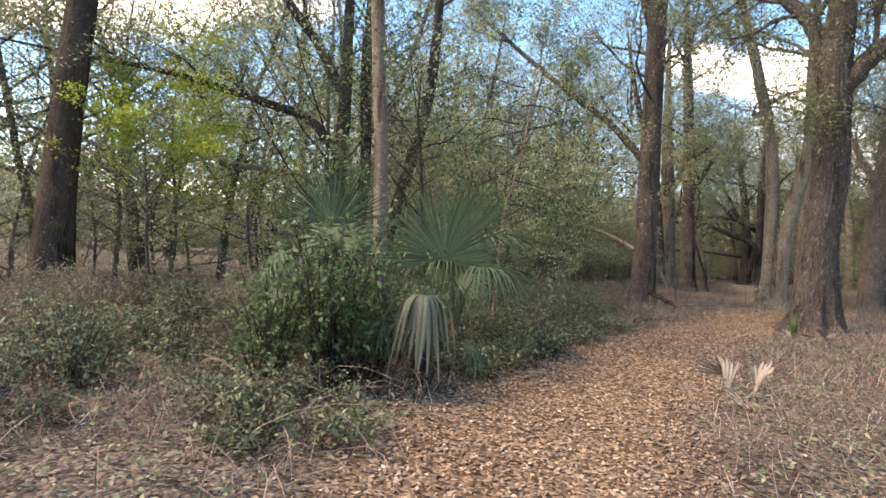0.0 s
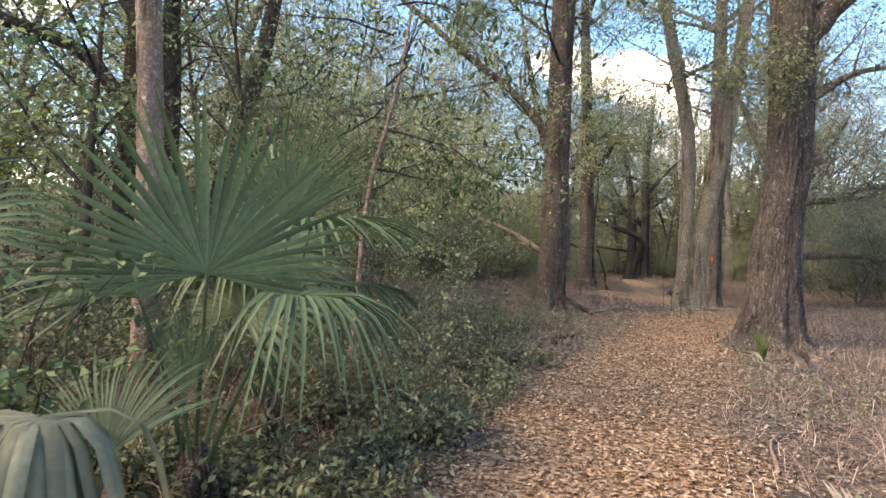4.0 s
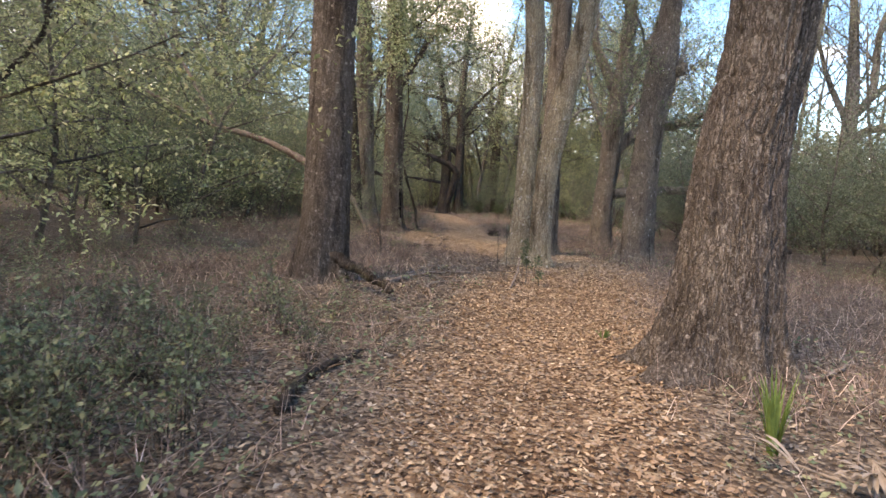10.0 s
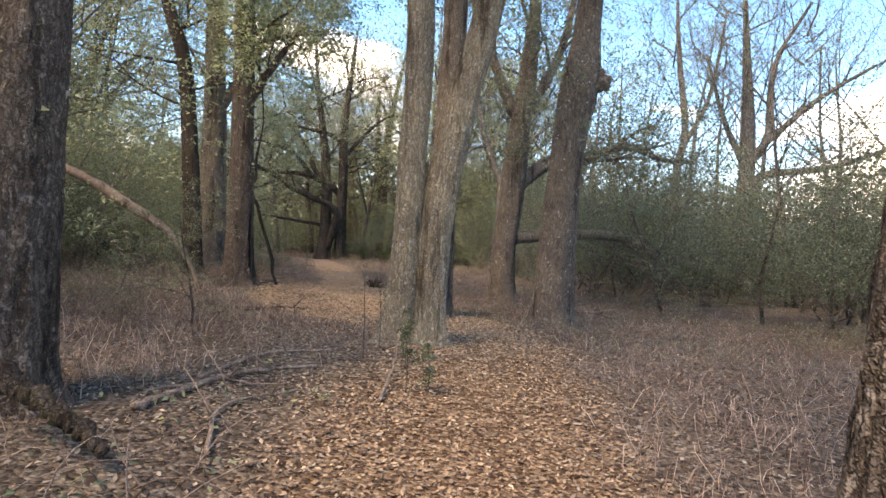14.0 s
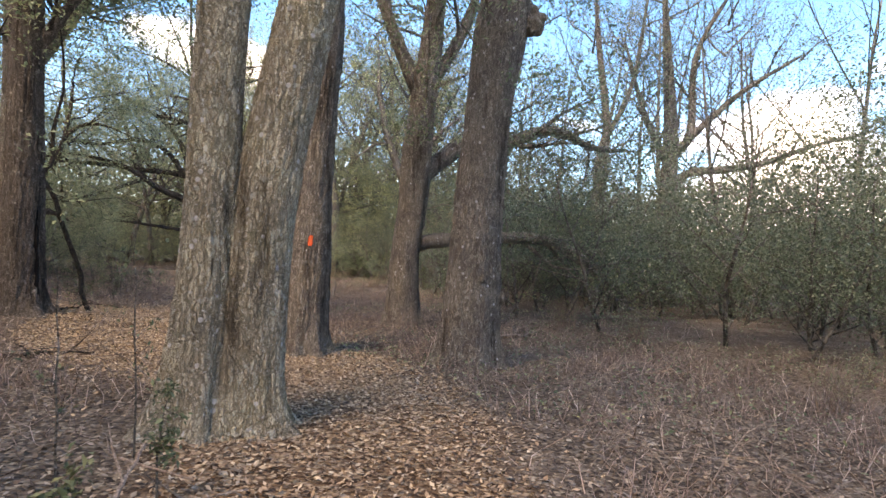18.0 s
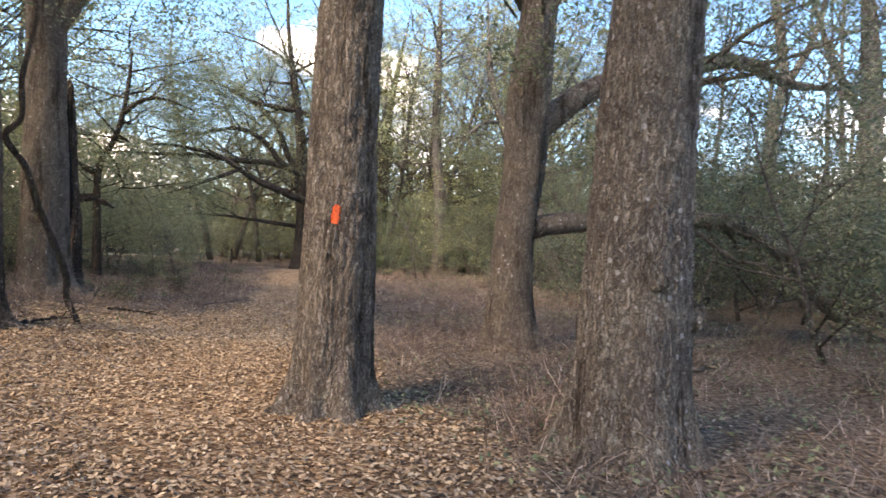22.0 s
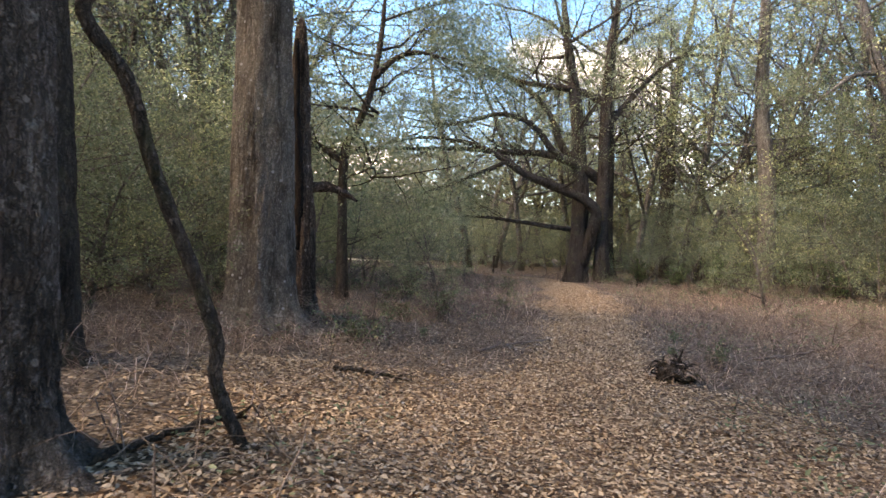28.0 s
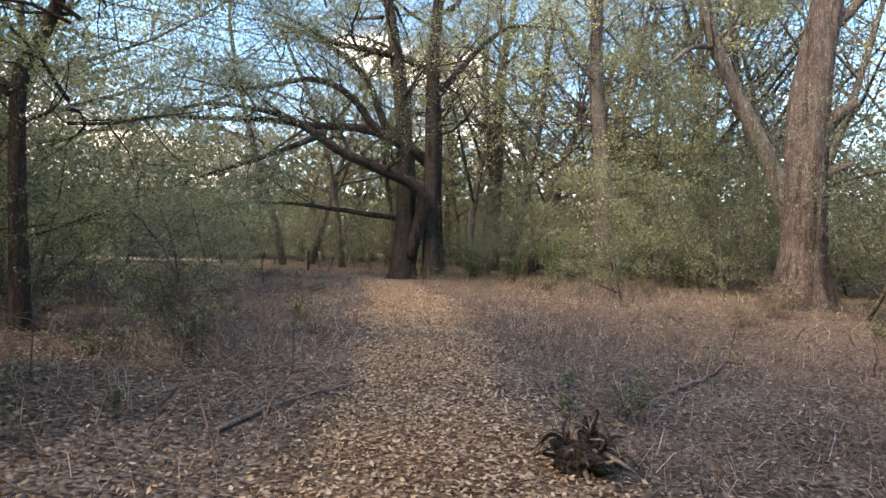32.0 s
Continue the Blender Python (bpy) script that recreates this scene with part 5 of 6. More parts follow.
def folded_frond(parent, stem, hub, size, seed, n=22):
    """An old fan that has folded at its hub: the blades fall from it like a skirt."""
    rng = np.random.default_rng(seed)
    s = Soup()
    stem, hub = np.array(stem, float), np.array(hub, float)
    tube(s, smooth_path([(*stem, 0.014), (*(0.5 * (stem + hub) + (0, 0, 0.14)), 0.011), (*hub, 0.009)], 12), 7)
    f = part("frond", s.mesh("frond", PALM_GREEN, True), parent, "folded drooping old frond")
    for k in range(n):
        a = radians(-90) + (k / (n - 1) - 0.5) * 4.6
        out = np.array((math.cos(a), math.sin(a), 0.0))
        side = np.array((-out[1], out[0], 0.0))
        L = size * rng.uniform(0.75, 1.1)
        u = np.linspace(0, 1, 7)
        reach = 0.10 + 0.10 * rng.random() + (0.22 if k in (0, 1, n - 2, n - 1) else 0.05) * rng.random()
        mid = hub + out * (reach * (1 - np.exp(-4 * u)) + 0.10 * L * u ** 2)[:, None] + np.array((0, 0, 1.0)) * (0.05 * np.sin(u * 5).clip(0) - L * u ** 1.5)[:, None] + side * (rng.normal() * 0.05 * u ** 2)[:, None]
        w = 0.022 * np.sin(np.clip(u * 0.85 + 0.12, 0, 1) * math.pi) ** 0.6 + 0.001
        v = np.stack((mid + side * w[:, None], mid + out * (w * 0.6)[:, None], mid - side * w[:, None]), 1).reshape(-1, 3)
        q = []
        for i in range(6):
            b = i * 3
            q += [(b, b + 1, b + 4, b + 3), (b + 1, b + 2, b + 5, b + 4)]
        part("blade", mesh_from("blade", v, None, q, PALM_OLD), f)


palmetto(1.02, 7.45, "green fan palm with upright pleated fronds", [(-80, 86, 1.15, 0.92, -78, 0.10, 3.7), (-30, 66, 1.15, 0.85, 5, 0.9, 3.0), (60, 66, 1.0, 0.75, -40, 0.6), (150, 70, 1.05, 0.75, -30, 0.7, 3.0), (-120, 76, 0.55, 0.5, -80, 0.1, 1.2)], 5)
low_palm = palmetto(0.72, 6.5, "low fan palm with a folded drooping frond", [(-20, 34, 0.5, 0.55, 35, 0.9, 2.2), (200, 50, 0.6, 0.55, 20, 0.8, 2.2), (80, 70, 0.5, 0.5, -50, 0.3, 2.0)], 6)
folded_frond(low_palm, (0, 0, 0.3), (-0.05, -0.45, 1.0), 0.72, 61)
palmetto(-0.26, 7.25, "fan palm half hidden among shrubs", [(-100, 86, 1.45, 0.78, -74, 0.15, 2.6), (-165, 66, 1.25, 0.75, 40, 1.1, 3.0), (165, 62, 1.15, 0.75, 40, 1.1, 3.0), (80, 75, 1.3, 0.7, -45, 0.5), (-130, 50, 1.0, 0.7, 50, 1.1, 2.6)], 7)
palmetto(1.42, 8.55, "broad fan palm arching towards the trail", [(-60, 84, 1.45, 0.85, -70, 0.15, 2.4), (-28, 80, 1.4, 0.95, -4, 0.45, 3.6), (-120, 70, 1.25, 0.8, 10, 0.7, 3.4), (20, 62, 1.1, 0.8, 5, 0.6, 3.4), (170, 66, 1.2, 0.8, -10, 0.7), (90, 75, 1.2, 0.8, -40, 0.4)], 8)


def dead_fronds(x, y, turn, seed, n=3, rise=30):
    t = thing("dead_palm_frond", x, y, gz1(x, y), "bleached dry palm frond lying in the brush", "palm frond")
    rng = np.random.default_rng(seed)
    dx, dy = math.cos(radians(turn)), math.sin(radians(turn))
    for k in range(n):
        s = Soup()
        tube(s, smooth_path([(-0.45 * dx + 0.05 * k, -0.45 * dy, 0.02, 0.010), (-0.2 * dx + 0.05 * k, -0.2 * dy + 0.02 * k, 0.05, 0.009), (0.04 * k, 0.05 * k, 0.06 + 0.03 * k, 0.008)], 10), 7)
        f = part("frond", s.mesh("frond", PALM_DEAD, True), t)
        m = pose(0.04 * k, 0.05 * k, 0.06 + 0.03 * k, 14 * k, -rise + 14 * k, turn + 26 * (k - 1))
        for blade in frond_mesh(rng, 4, 0.30 + 0.12 * rng.random(), 0.42, 0.12, PALM_DEAD, 0.85):
            part("blade", blade, f).matrix_basis = m


dead_fronds(3.95, 6.2, 80, 1, 5, 74)
dead_fronds(4.15, 6.05, 20, 6, 4, 66)
dead_fronds(4.05, 6.3, 150, 8, 4, 70)
dead_fronds(8.75, 10.95, 170, 2, 4, 25)
dead_fronds(8.5, 11.3, 120, 3, 2, 30)
dead_fronds(8.95, 10.95, 200, 9, 4, 45)


def blade_tuft(name, label, x, y, n, height, mat, seed, spread=0.35, width=0.012):
    t = thing(name, x, y, gz1(x, y), label, "plant")
    rng = np.random.default_rng(seed)
    for k in range(n):
        a, lean = rng.uniform(0, 6.28), rng.uniform(0.05, spread)
        h = height * rng.uniform(0.6, 1.1)
        d = np.array((math.cos(a), math.sin(a), 0))
        side = np.array((-d[1], d[0], 0))
        u = np.linspace(0, 1, 6)
        mid = d * (0.03 + lean * h * u ** 1.7)[:, None] + np.array((0, 0, 1)) * (h * u * (1 - 0.25 * lean * u))[:, None]
        w = width * (1 - u ** 2) + 0.001
        v = np.stack((mid + side * w[:, None], mid - d * (w * 0.5)[:, None], mid - side * w[:, None]), 1).reshape(-1, 3)
        q = []
        for i in range(5):
            b = i * 3
            q += [(b, b + 1, b + 4, b + 3), (b + 1, b + 2, b + 5, b + 4)]
        part("blade", mesh_from("blade", v, None, q, mat), t)


blade_tuft("yucca", "spiky green tuft at the foot of the massive oak", 8.75, 11.6, 26, 0.52, YUCCA_GREEN, 4)
blade_tuft("grass_tuft", "small green tuft growing through the leaves", 10.3, 14.3, 14, 0.16, YUCCA_GREEN, 5, 0.9, 0.014)


# ---- shrubs ----
def shrub_meshes(rng, height, spread, stems, per, leaf_size, leaf_mat, twig_mat, aspect=0.5, twigs=4):
    """Arching stems with side twigs, leaves set along the twigs."""
    rows, anchors, ways = [], [], []
    for k in range(stems):
        a = rng.uniform(0, 6.28)
        lean = rng.uniform(0.1, 1.0) * spread
        h = height * rng.uniform(0.4, 1.05)
        n = 5
        u = np.linspace(0, 1, n)
        p = np.stack((np.cos(a) * lean * u ** 1.2 + rng.normal(size=n).cumsum() * 0.03 + rng.normal() * 0.18 * spread, np.sin(a) * lean * u ** 1.2 + rng.normal(size=n).cumsum() * 0.03 + rng.normal() * 0.18 * spread,
                      h * u - 0.2 * h * u ** 3 - 0.02, 0.006 * max(height, 0.6) * (1 - 0.8 * u)), 1)
        rows.append((p, 2))
        for j in range(twigs):
            f = rng.uniform(0.3, 1.0) * (n - 1)
            i = min(int(f), n - 2)
            q = p[i, :3] + (p[i + 1, :3] - p[i, :3]) * (f - i)
            d = rng.normal(size=3) * (1, 1, 0.45) + (0, 0, 0.25)
            d *= rng.uniform(0.10, 0.24) * (0.6 + 0.4 * height) / np.linalg.norm(d)
            e = q + d
            rows.append((np.array([(*q, 0.0022), (*(q + d * 0.5 + (0, 0, 0.012)), 0.0018), (*e, 0.001)]), 3))
            for w in np.linspace(0.25, 1.05, per):
                side = rng.normal(size=3)
                side /= np.linalg.norm(side)
                anchors.append(q + d * w + side * leaf_size * 0.4)
                ways.append(d / np.linalg.norm(d) * 0.5 + side + (0, 0, -0.15))
    s = Soup()
    ways = np.array(ways)
    leaves(s, np.array(anchors), leaf_size, rng, aspect, 0.1, 0.2, 0.5, heads=ways / np.linalg.norm(ways, axis=1, keepdims=True))
    return wood_mesh(rows, twig_mat, (4, 4, 3, 3), name="stems"), s.mesh("leaves", leaf_mat)


def shrub(name, label, meshes, x, y, rz, scale, group="shrubs", z=None):
    t = thing(name, x, y, gz1(x, y) if z is None else z, label, "shrub", group, rz, scale)
    tagged(part("twig_mass", meshes[0], t), kind="stuff")
    tagged(part("foliage", meshes[1], t), kind="stuff")
    return t


rng = np.random.default_rng(21)
LOW = [shrub_meshes(rng, 0.42, 0.55, 20, 5, 0.050, LEAF_SHRUB, BARK_DARK) for k in range(4)]
MIDS = [shrub_meshes(rng, 0.95, 0.6, 22, 5, 0.052, LEAF_SHRUB, BARK_DARK) for k in range(3)]
TALL = [shrub_meshes(rng, 1.9, 0.55, 42, 7, 0.062, LEAF_DARK, BARK_DARK, 0.55, 7) for k in range(2)]
SPRAY = [shrub_meshes(rng, 1.5, 0.55, 14, 6, 0.056, LEAF_SHRUB, BARK_FAR, 0.5, 7) for k in range(3)]
GREYS = [shrub_meshes(rng, 1.3, 0.8, 34, 3, 0.045, LEAF_GREY, TWIG_GREY, 0.5, 5) for k in range(3)]


def scatter(rng, n, box, lo, hi, side=0, gap_to=None):
    """Places within a box at lo..hi metres from the trail's middle, on one side of it or on both."""
    out = []
    while len(out) < n:
        x, y = rng.uniform(box[0], box[2]), rng.uniform(box[1], box[3])
        d, sd = trail_gap(np.array([x]), np.array([y]))
        if lo < d[0] < hi and (not side or sd[0] == side) and (gap_to is None or all(math.hypot(x - a, y - b) > gap_to for a, b in out)):
            out.append((x, y))
    return out


EYES = np.array([(0, 0), (0.9, 3.0), (2.1, 5.9), (3.2, 7.6), (4.0, 8.8), (5.5, 10.4), (7.1, 12.0), (9.3, 14.0), (11.8, 15.8), (13.6, 17.4), (14.9, 18.8), (15.6, 20.8), (16.3, 23.5), (17.2, 25.2), (18.5, 27.3)])


def clear_of_eyes(x, y, r):
    return np.hypot(EYES[:, 0] - x, EYES[:, 1] - y).min() > r


for k, (x, y) in enumerate(scatter(rng, 240, (-7, 4.2, 8, 14.8), 1.15, 6.5, -1)):
    if clear_of_eyes(x, y, 1.0) and math.hypot(x - 0.65, y - 6.1) > 0.75 and (y < 10.2 or k % 2) and (y < 12.0 or trail_gap(np.array([x]), np.array([y]))[0][0] > 2.9):
        shrub("low_shrub", "low green shrub in leaf litter", LOW[k % 4], x, y, rng.uniform(0, 360), rng.uniform(0.6, 1.25), "low shrubs")
for k, (x, y) in enumerate(scatter(rng, 44, (0.6, 7, 7.5, 12.0), 1.2, 2.6, -1)):
    if clear_of_eyes(x, y, 0.8):
        shrub("low_shrub", "low green shrub in leaf litter", LOW[k % 4], x, y, rng.uniform(0, 360), rng.uniform(0.7, 1.3), "low shrubs")
for k, (x, y) in enumerate(scatter(rng, 36, (-7, 4.5, 6, 14.5), 2.0, 8, -1)):
    if clear_of_eyes(x, y, 2.0):
        shrub("shrub", "leafy green shrub beside the trail", MIDS[k % 3], x, y, rng.uniform(0, 360), rng.uniform(0.7, 1.2))
for k, (x, y) in enumerate([(-0.2, 6.2), (0.2, 6.8), (-0.75, 6.1)]):
    shrub("tall_shrub", "tall shrub with dark glossy leaves by the palms", TALL[k % 2], x, y, 70 * k, (1.15, 1.0, 0.85)[k])
for k, (x, y, sc) in enumerate([(2.7, 10.9, 0.8), (3.3, 11.8, 0.9), (2.4, 11.9, 1.0), (4.2, 12.6, 0.8), (3.6, 13.2, 1.0), (5.1, 13.4, 0.7), (1.5, 10.6, 0.9), (4.8, 14.3, 0.9), (2.2, 9.7, 0.7), (1.9, 12.9, 1.0), (5.9, 14.6, 0.6), (3.0, 14.4, 1.1)]):
    shrub("shrub", "leafy green shrub beside the trail", MIDS[k % 3], x, y, 40 * k, sc)
for k, (x, y) in enumerate(scatter(rng, 62, (-3, 8.5, 8.5, 17.0), 1.75, 5.5, -1, 0.45)):
    if clear_of_eyes(x, y, 1.5) and math.hypot(x - 8.7, y - 18.4) > 2.0:
        shrub("slender_shrub", "slender upright shrub with sparse small leaves", SPRAY[k % 3], x, y, rng.uniform(0, 360), rng.uniform(0.55, 1.2) * (1.0 if y < 13 else 0.7), "slender shrubs")
for k, (x, y) in enumerate(scatter(rng, 54, (-11, 9.0, -0.5, 15.0), 3.0, 14, -1, 0.5)):
    shrub("twiggy_shrub", "sparse grey twiggy shrub with few leaves", GREYS[k % 3] if k % 3 else SPRAY[k % 2], x, y, rng.uniform(0, 360), rng.uniform(0.55, 0.95), "twiggy shrubs")
for k, (x, y, sc) in enumerate([(-0.1, 5.0, 0.65), (-0.6, 4.6, 0.6), (0.1, 7.4, 0.8)]):
    shrub("shrub", "leafy green shrub beside the trail", MIDS[k % 3], x, y, 40 * k, sc)
for k, (x, y) in enumerate(scatter(rng, 40, (0, 2, 36, 45), 5.0, 9)):
    if clear_of_eyes(x, y, 1.6) and math.hypot(x - 17.4, y - 24.5) > 4.5:
        shrub("twiggy_shrub", "sparse grey twiggy shrub with few leaves", GREYS[k % 3], x, y, rng.uniform(0, 360), rng.uniform(0.45, 0.9), "twiggy shrubs")
for k, (x, y) in enumerate(scatter(rng, 60, (12, 31, 36, 52), 2.0, 11)):
    if clear_of_eyes(x, y, 2.5):
        shrub("low_shrub", "low green shrub in leaf litter", LOW[k % 4], x, y, rng.uniform(0, 360), rng.uniform(0.6, 1.25), "low shrubs")
for x, y, sc in [(20.4, 34.9, 0.9), (18.9, 37.5, 1.1), (20.8, 38.6, 1.0), (23.0, 30.8, 0.5), (16.5, 36.0, 1.0)]:
    shrub("shrub", "leafy green shrub beside the trail", MIDS[int(x) % 3], x, y, 30 * x, sc)

for k, (x, y, sc) in enumerate([(34.4, 42.8, 1.0), (33.2, 43.6, 0.8), (36.9, 41.2, 1.1), (32.6, 45.0, 0.9), (35.4, 38.6, 0.9), (33.0, 48.2, 1.2)]):
    shrub("tall_shrub", "dark evergreen shrub under the trees", TALL[k % 2], x, y, 70 * k, sc)

# ---- the woods around ----
def wood_tree(rng, height, radius, bare, kids, per, sigma, size, bark, leaf, keep=1.0, lift=0.06, spread=0.8, lean=0.12):
    rows, tips = [], []
    grow(rng, (0, 0, -0.1), (rng.normal() * lean, rng.normal() * lean, 1), height, radius, 0, rows, tips, kids, 0.09, lift, spread, bare, (6, 4, 2))
    return (wood_mesh([r for r in rows if r[1] == 0], bark, (9, 4, 3, 3), name="trunk"), crown_mesh(tips, per, sigma, size, leaf, rng, 0.5, keep=keep),
            wood_mesh([r for r in rows if r[1] > 0], bark, (9, 3, 3, 3), name="twig_mass"))


def plant(name, label, category, group, meshes, x, y, rz, scale):
    t = thing(name, x, y, gz1(x, y) - 0.02, label, category, group, rz, scale)
    part("trunk", meshes[0], t)
    tagged(part("crown", meshes[1], t), kind="stuff")
    tagged(part("twig_mass", meshes[2], t), kind="stuff")
    return t


rng = np.random.default_rng(77)
FOREST = [wood_tree(rng, 14, 0.2, 0.22, (12, 5), 19, 0.42, 0.13, BARK_FAR, (LEAF_OAK, LEAF_LIGHT, LEAF_OAK, LEAF_GREY, LEAF_LIGHT)[k], lift=0.03, spread=0.95) for k in range(5)]
UNDER = [wood_tree(rng, 6.0, 0.07, 0.06, (11, 4), 19, 0.30, 0.095, BARK_FAR, (LEAF_OAK, LEAF_LIGHT, LEAF_GREY, LEAF_OAK)[k], lift=0.0, spread=1.05) for k in range(4)]
THICKET = [wood_tree(rng, 3.4, 0.04, 0.03, (12, 4), 24, 0.30, 0.052, BARK_FAR, LEAF_THICKET, lift=0.02, spread=0.95, lean=0.3) for k in range(3)]
BARE = [wood_tree(rng, 13, 0.16, 0.3, (10, 6), 15, 0.3, 0.065, BARK_FAR, LEAF_GREY, lift=0.16) for k in range(3)]

FOREST_FAR = [wood_tree(rng, 14, 0.2, 0.22, (12, 5), 9, 0.42, 0.19, BARK_FAR, (LEAF_OAK, LEAF_LIGHT, LEAF_OAK, LEAF_GREY, LEAF_LIGHT)[k], lift=0.03, spread=0.95) for k in range(5)]
THICKET_FAR = [wood_tree(rng, 3.4, 0.04, 0.03, (12, 4), 13, 0.32, 0.072, BARK_FAR, LEAF_THICKET, lift=0.02, spread=0.95, lean=0.3) for k in range(3)]


def near_line(x, y, ax, ay, bx, by):
    """Distance from a place to a stretch of line on the plan."""
    dx, dy = bx - ax, by - ay
    f = min(max(((x - ax) * dx + (y - ay) * dy) / (dx * dx + dy * dy), 0), 1)
    return math.hypot(x - ax - f * dx, y - ay - f * dy)


def near_or_far(near, far, x, y, reach):
    return far if trail_gap(np.array([x]), np.array([y]))[0][0] > reach else near


KEEP_OUT = [(8.8, 18.4), (10.2, 12.9), (13.7, 19.4), (17.4, 22.7), (18.5, 20.3), (21.9, 24.5), (15.2, 27.6), (15, 29.9), (17, 32.9), (31, 46.7), (36, 42), (33, 33.9), (37.7, 35.6), (-6.2, 14.2), (0.4, 10.6)]


def zone(x, y):
    """Low thicket with open sky to the right of the trail's middle stretch; woods elsewhere."""
    d, s = trail_gap(np.array([x]), np.array([y]))
    right = s[0] > 0 and 6 < y < 37 and x > 9
    return d[0], right


def sow(rng, n, box, near, far, gap_to, want):
    out, tries = [], 0
    while len(out) < n and tries < 20000:
        tries += 1
        x, y = rng.uniform(box[0], box[2]), rng.uniform(box[1], box[3])
        d, right = zone(x, y)
        if not near < d < far or want(x, y, d, right) is False:
            continue
        if any((x - a) ** 2 + (y - b) ** 2 < gap_to ** 2 for a, b in out) or any((x - a) ** 2 + (y - b) ** 2 < 4 for a, b in KEEP_OUT):
            continue
        out.append((x, y))
    return out


BOX = (-24, 2, 72, 80)


def ahead(x, y):
    """The side of the walk that lies ahead of it and to its left."""
    return y > min(max(0.95 * x, 4.75 + 0.9 * (x - 5)), 12.0) + 1.5


for k, (x, y) in enumerate(sow(rng, 60, BOX, 11.5, 30, 2.8, lambda x, y, d, right: ahead(x, y) and not (right and d < 30) and not (x < -2 and y < 26))):
    plant("woodland_tree", "tall woodland tree with a leafy crown", "tree", "woodland trees", near_or_far(FOREST, FOREST_FAR, x, y, 17)[k % 5], x, y, rng.uniform(0, 360), rng.uniform(0.75, 1.2))
# up to x = 6 only the paler leaf: sunlight put into the leaf colour
for k, (x, y) in enumerate(sow(rng, 118, BOX, 7.8, 20, 1.9, lambda x, y, d, right: ahead(x, y) and not (right and d < 20) and not (x < -1 and y < 18.6) and near_line(x, y, 3, 7, 10.8, 28.4) > 1.5)):
    plant("understorey_tree", "small leafy understorey tree in the woods", "tree", "understorey trees", UNDER[k % 4 if x > 6 else 1], x, y, rng.uniform(0, 360), rng.uniform(0.6, 1.15))
for k, (x, y) in enumerate(sow(rng, 160, (10, 10, 52, 42), 8.0, 24, 1.3, lambda x, y, d, right: right and ahead(x, y) and d > 8.5 and near_line(x, y, 19, 27.5, 34, 33.6) > 3.4 and near_line(x, y, 17, 17.5, 27.5, 21) > 3.0 and near_line(x, y, 22, 24.5, 28, 20.9) > 2.0)):
    plant("thicket_bush", "dense grey-green thicket bush with thin twigs", "bush", "thicket bushes", near_or_far(THICKET, THICKET_FAR, x, y, 14)[k % 3], x, y, rng.uniform(0, 360), rng.uniform(0.85, 1.45))
for k, (x, y) in enumerate(sow(rng, 34, (2, 38, 62, 74), 6.0, 26, 2.6, lambda x, y, d, right: y > 42 + 0.25 * abs(x - 25) and not (20 < x < 30 and y < 66))):
    plant("woodland_tree", "tall woodland tree with a leafy crown", "tree", "woodland trees", near_or_far(FOREST, FOREST_FAR, x, y, 17)[k % 5], x, y, rng.uniform(0, 360), rng.uniform(0.75, 1.15))
for k, (x, y) in enumerate(sow(rng, 46, (-2, 24, 52, 72), 8.0, 24, 1.7, lambda x, y, d, right: (not right or y > 38) and not (19 < x < 27 and y < 66) and near_line(x, y, 3, 7, 10.8, 28.4) > 1.5)):
    plant("thicket_bush", "dense grey-green thicket bush with thin twigs", "bush", "thicket bushes", near_or_far(THICKET, THICKET_FAR, x, y, 14)[k % 3], x, y, rng.uniform(0, 360), rng.uniform(0.5, 1.0))
for k, (x, y, sc) in enumerate([(38, 46, 1.0), (42, 41.5, 1.1), (45.5, 47, 1.1), (39.5, 37.8, 0.9), (47.5, 41, 1.1), (37.5, 51.5, 1.0), (44, 53, 1.1), (49.5, 45.5, 1.1), (52, 51, 1.1), (46.5, 36, 0.9), (33.5, 57, 1.0), (36.5, 46.5, 0.8),
                                (17, 47, 1.0), (13.5, 44, 1.0), (18.5, 54, 1.1), (31.5, 60, 1.1), (10, 40, 1.0), (-12, 27, 1.0), (-8, 24.5, 0.9), (-4, 28, 1.0), (-16, 23, 1.0), (-0.5, 25, 0.9), (3, 29, 1.0), (-9.5, 20.8, 0.75), (-7.2, 23.4, 0.8), (-12.2, 19.6, 0.75), (-4.4, 21.8, 0.7), (-10.6, 23.6, 0.9), (-14.5, 21.5, 0.85)]):
    plant("woodland_tree", "tall woodland tree with a leafy crown", "tree", "woodland trees", FOREST[(0, 3, 2, 1)[k % 4]], x, y, 53 * k, sc)
for k, (x, y, sc) in enumerate([(-12, 18, 0.9), (-10, 16.6, 0.8), (-14, 20, 1.0), (-8.5, 19.5, 0.9), (-7.5, 15.0, 0.6), (-9, 13.6, 0.6), (30.5, 52.5, 0.8), (34, 46.5, 0.9), (37.5, 44, 1.0), (40, 44.5, 1.1), (36, 39.5, 0.9), (39, 41, 1.0), (35, 37, 0.8), (27.5, 55, 0.9), (32.5, 44.6, 0.6)]):
    plant("thicket_bush", "dense grey-green thicket bush with thin twigs", "bush", "thicket bushes", THICKET[k % 3], x, y, 71 * k, sc)
# unseen trees behind and beside the walk, added only to cast shade
for k, (x, y) in enumerate([(-16, -6), (-9, -9), (4, -12), (12, -6), (18, 2), (-20, 1), (26, 6), (9, 2)]):
    plant("woodland_tree", "tall woodland tree with a leafy crown", "tree", "woodland trees", FOREST[k % 5], x, y, 77 * k, 1.0)
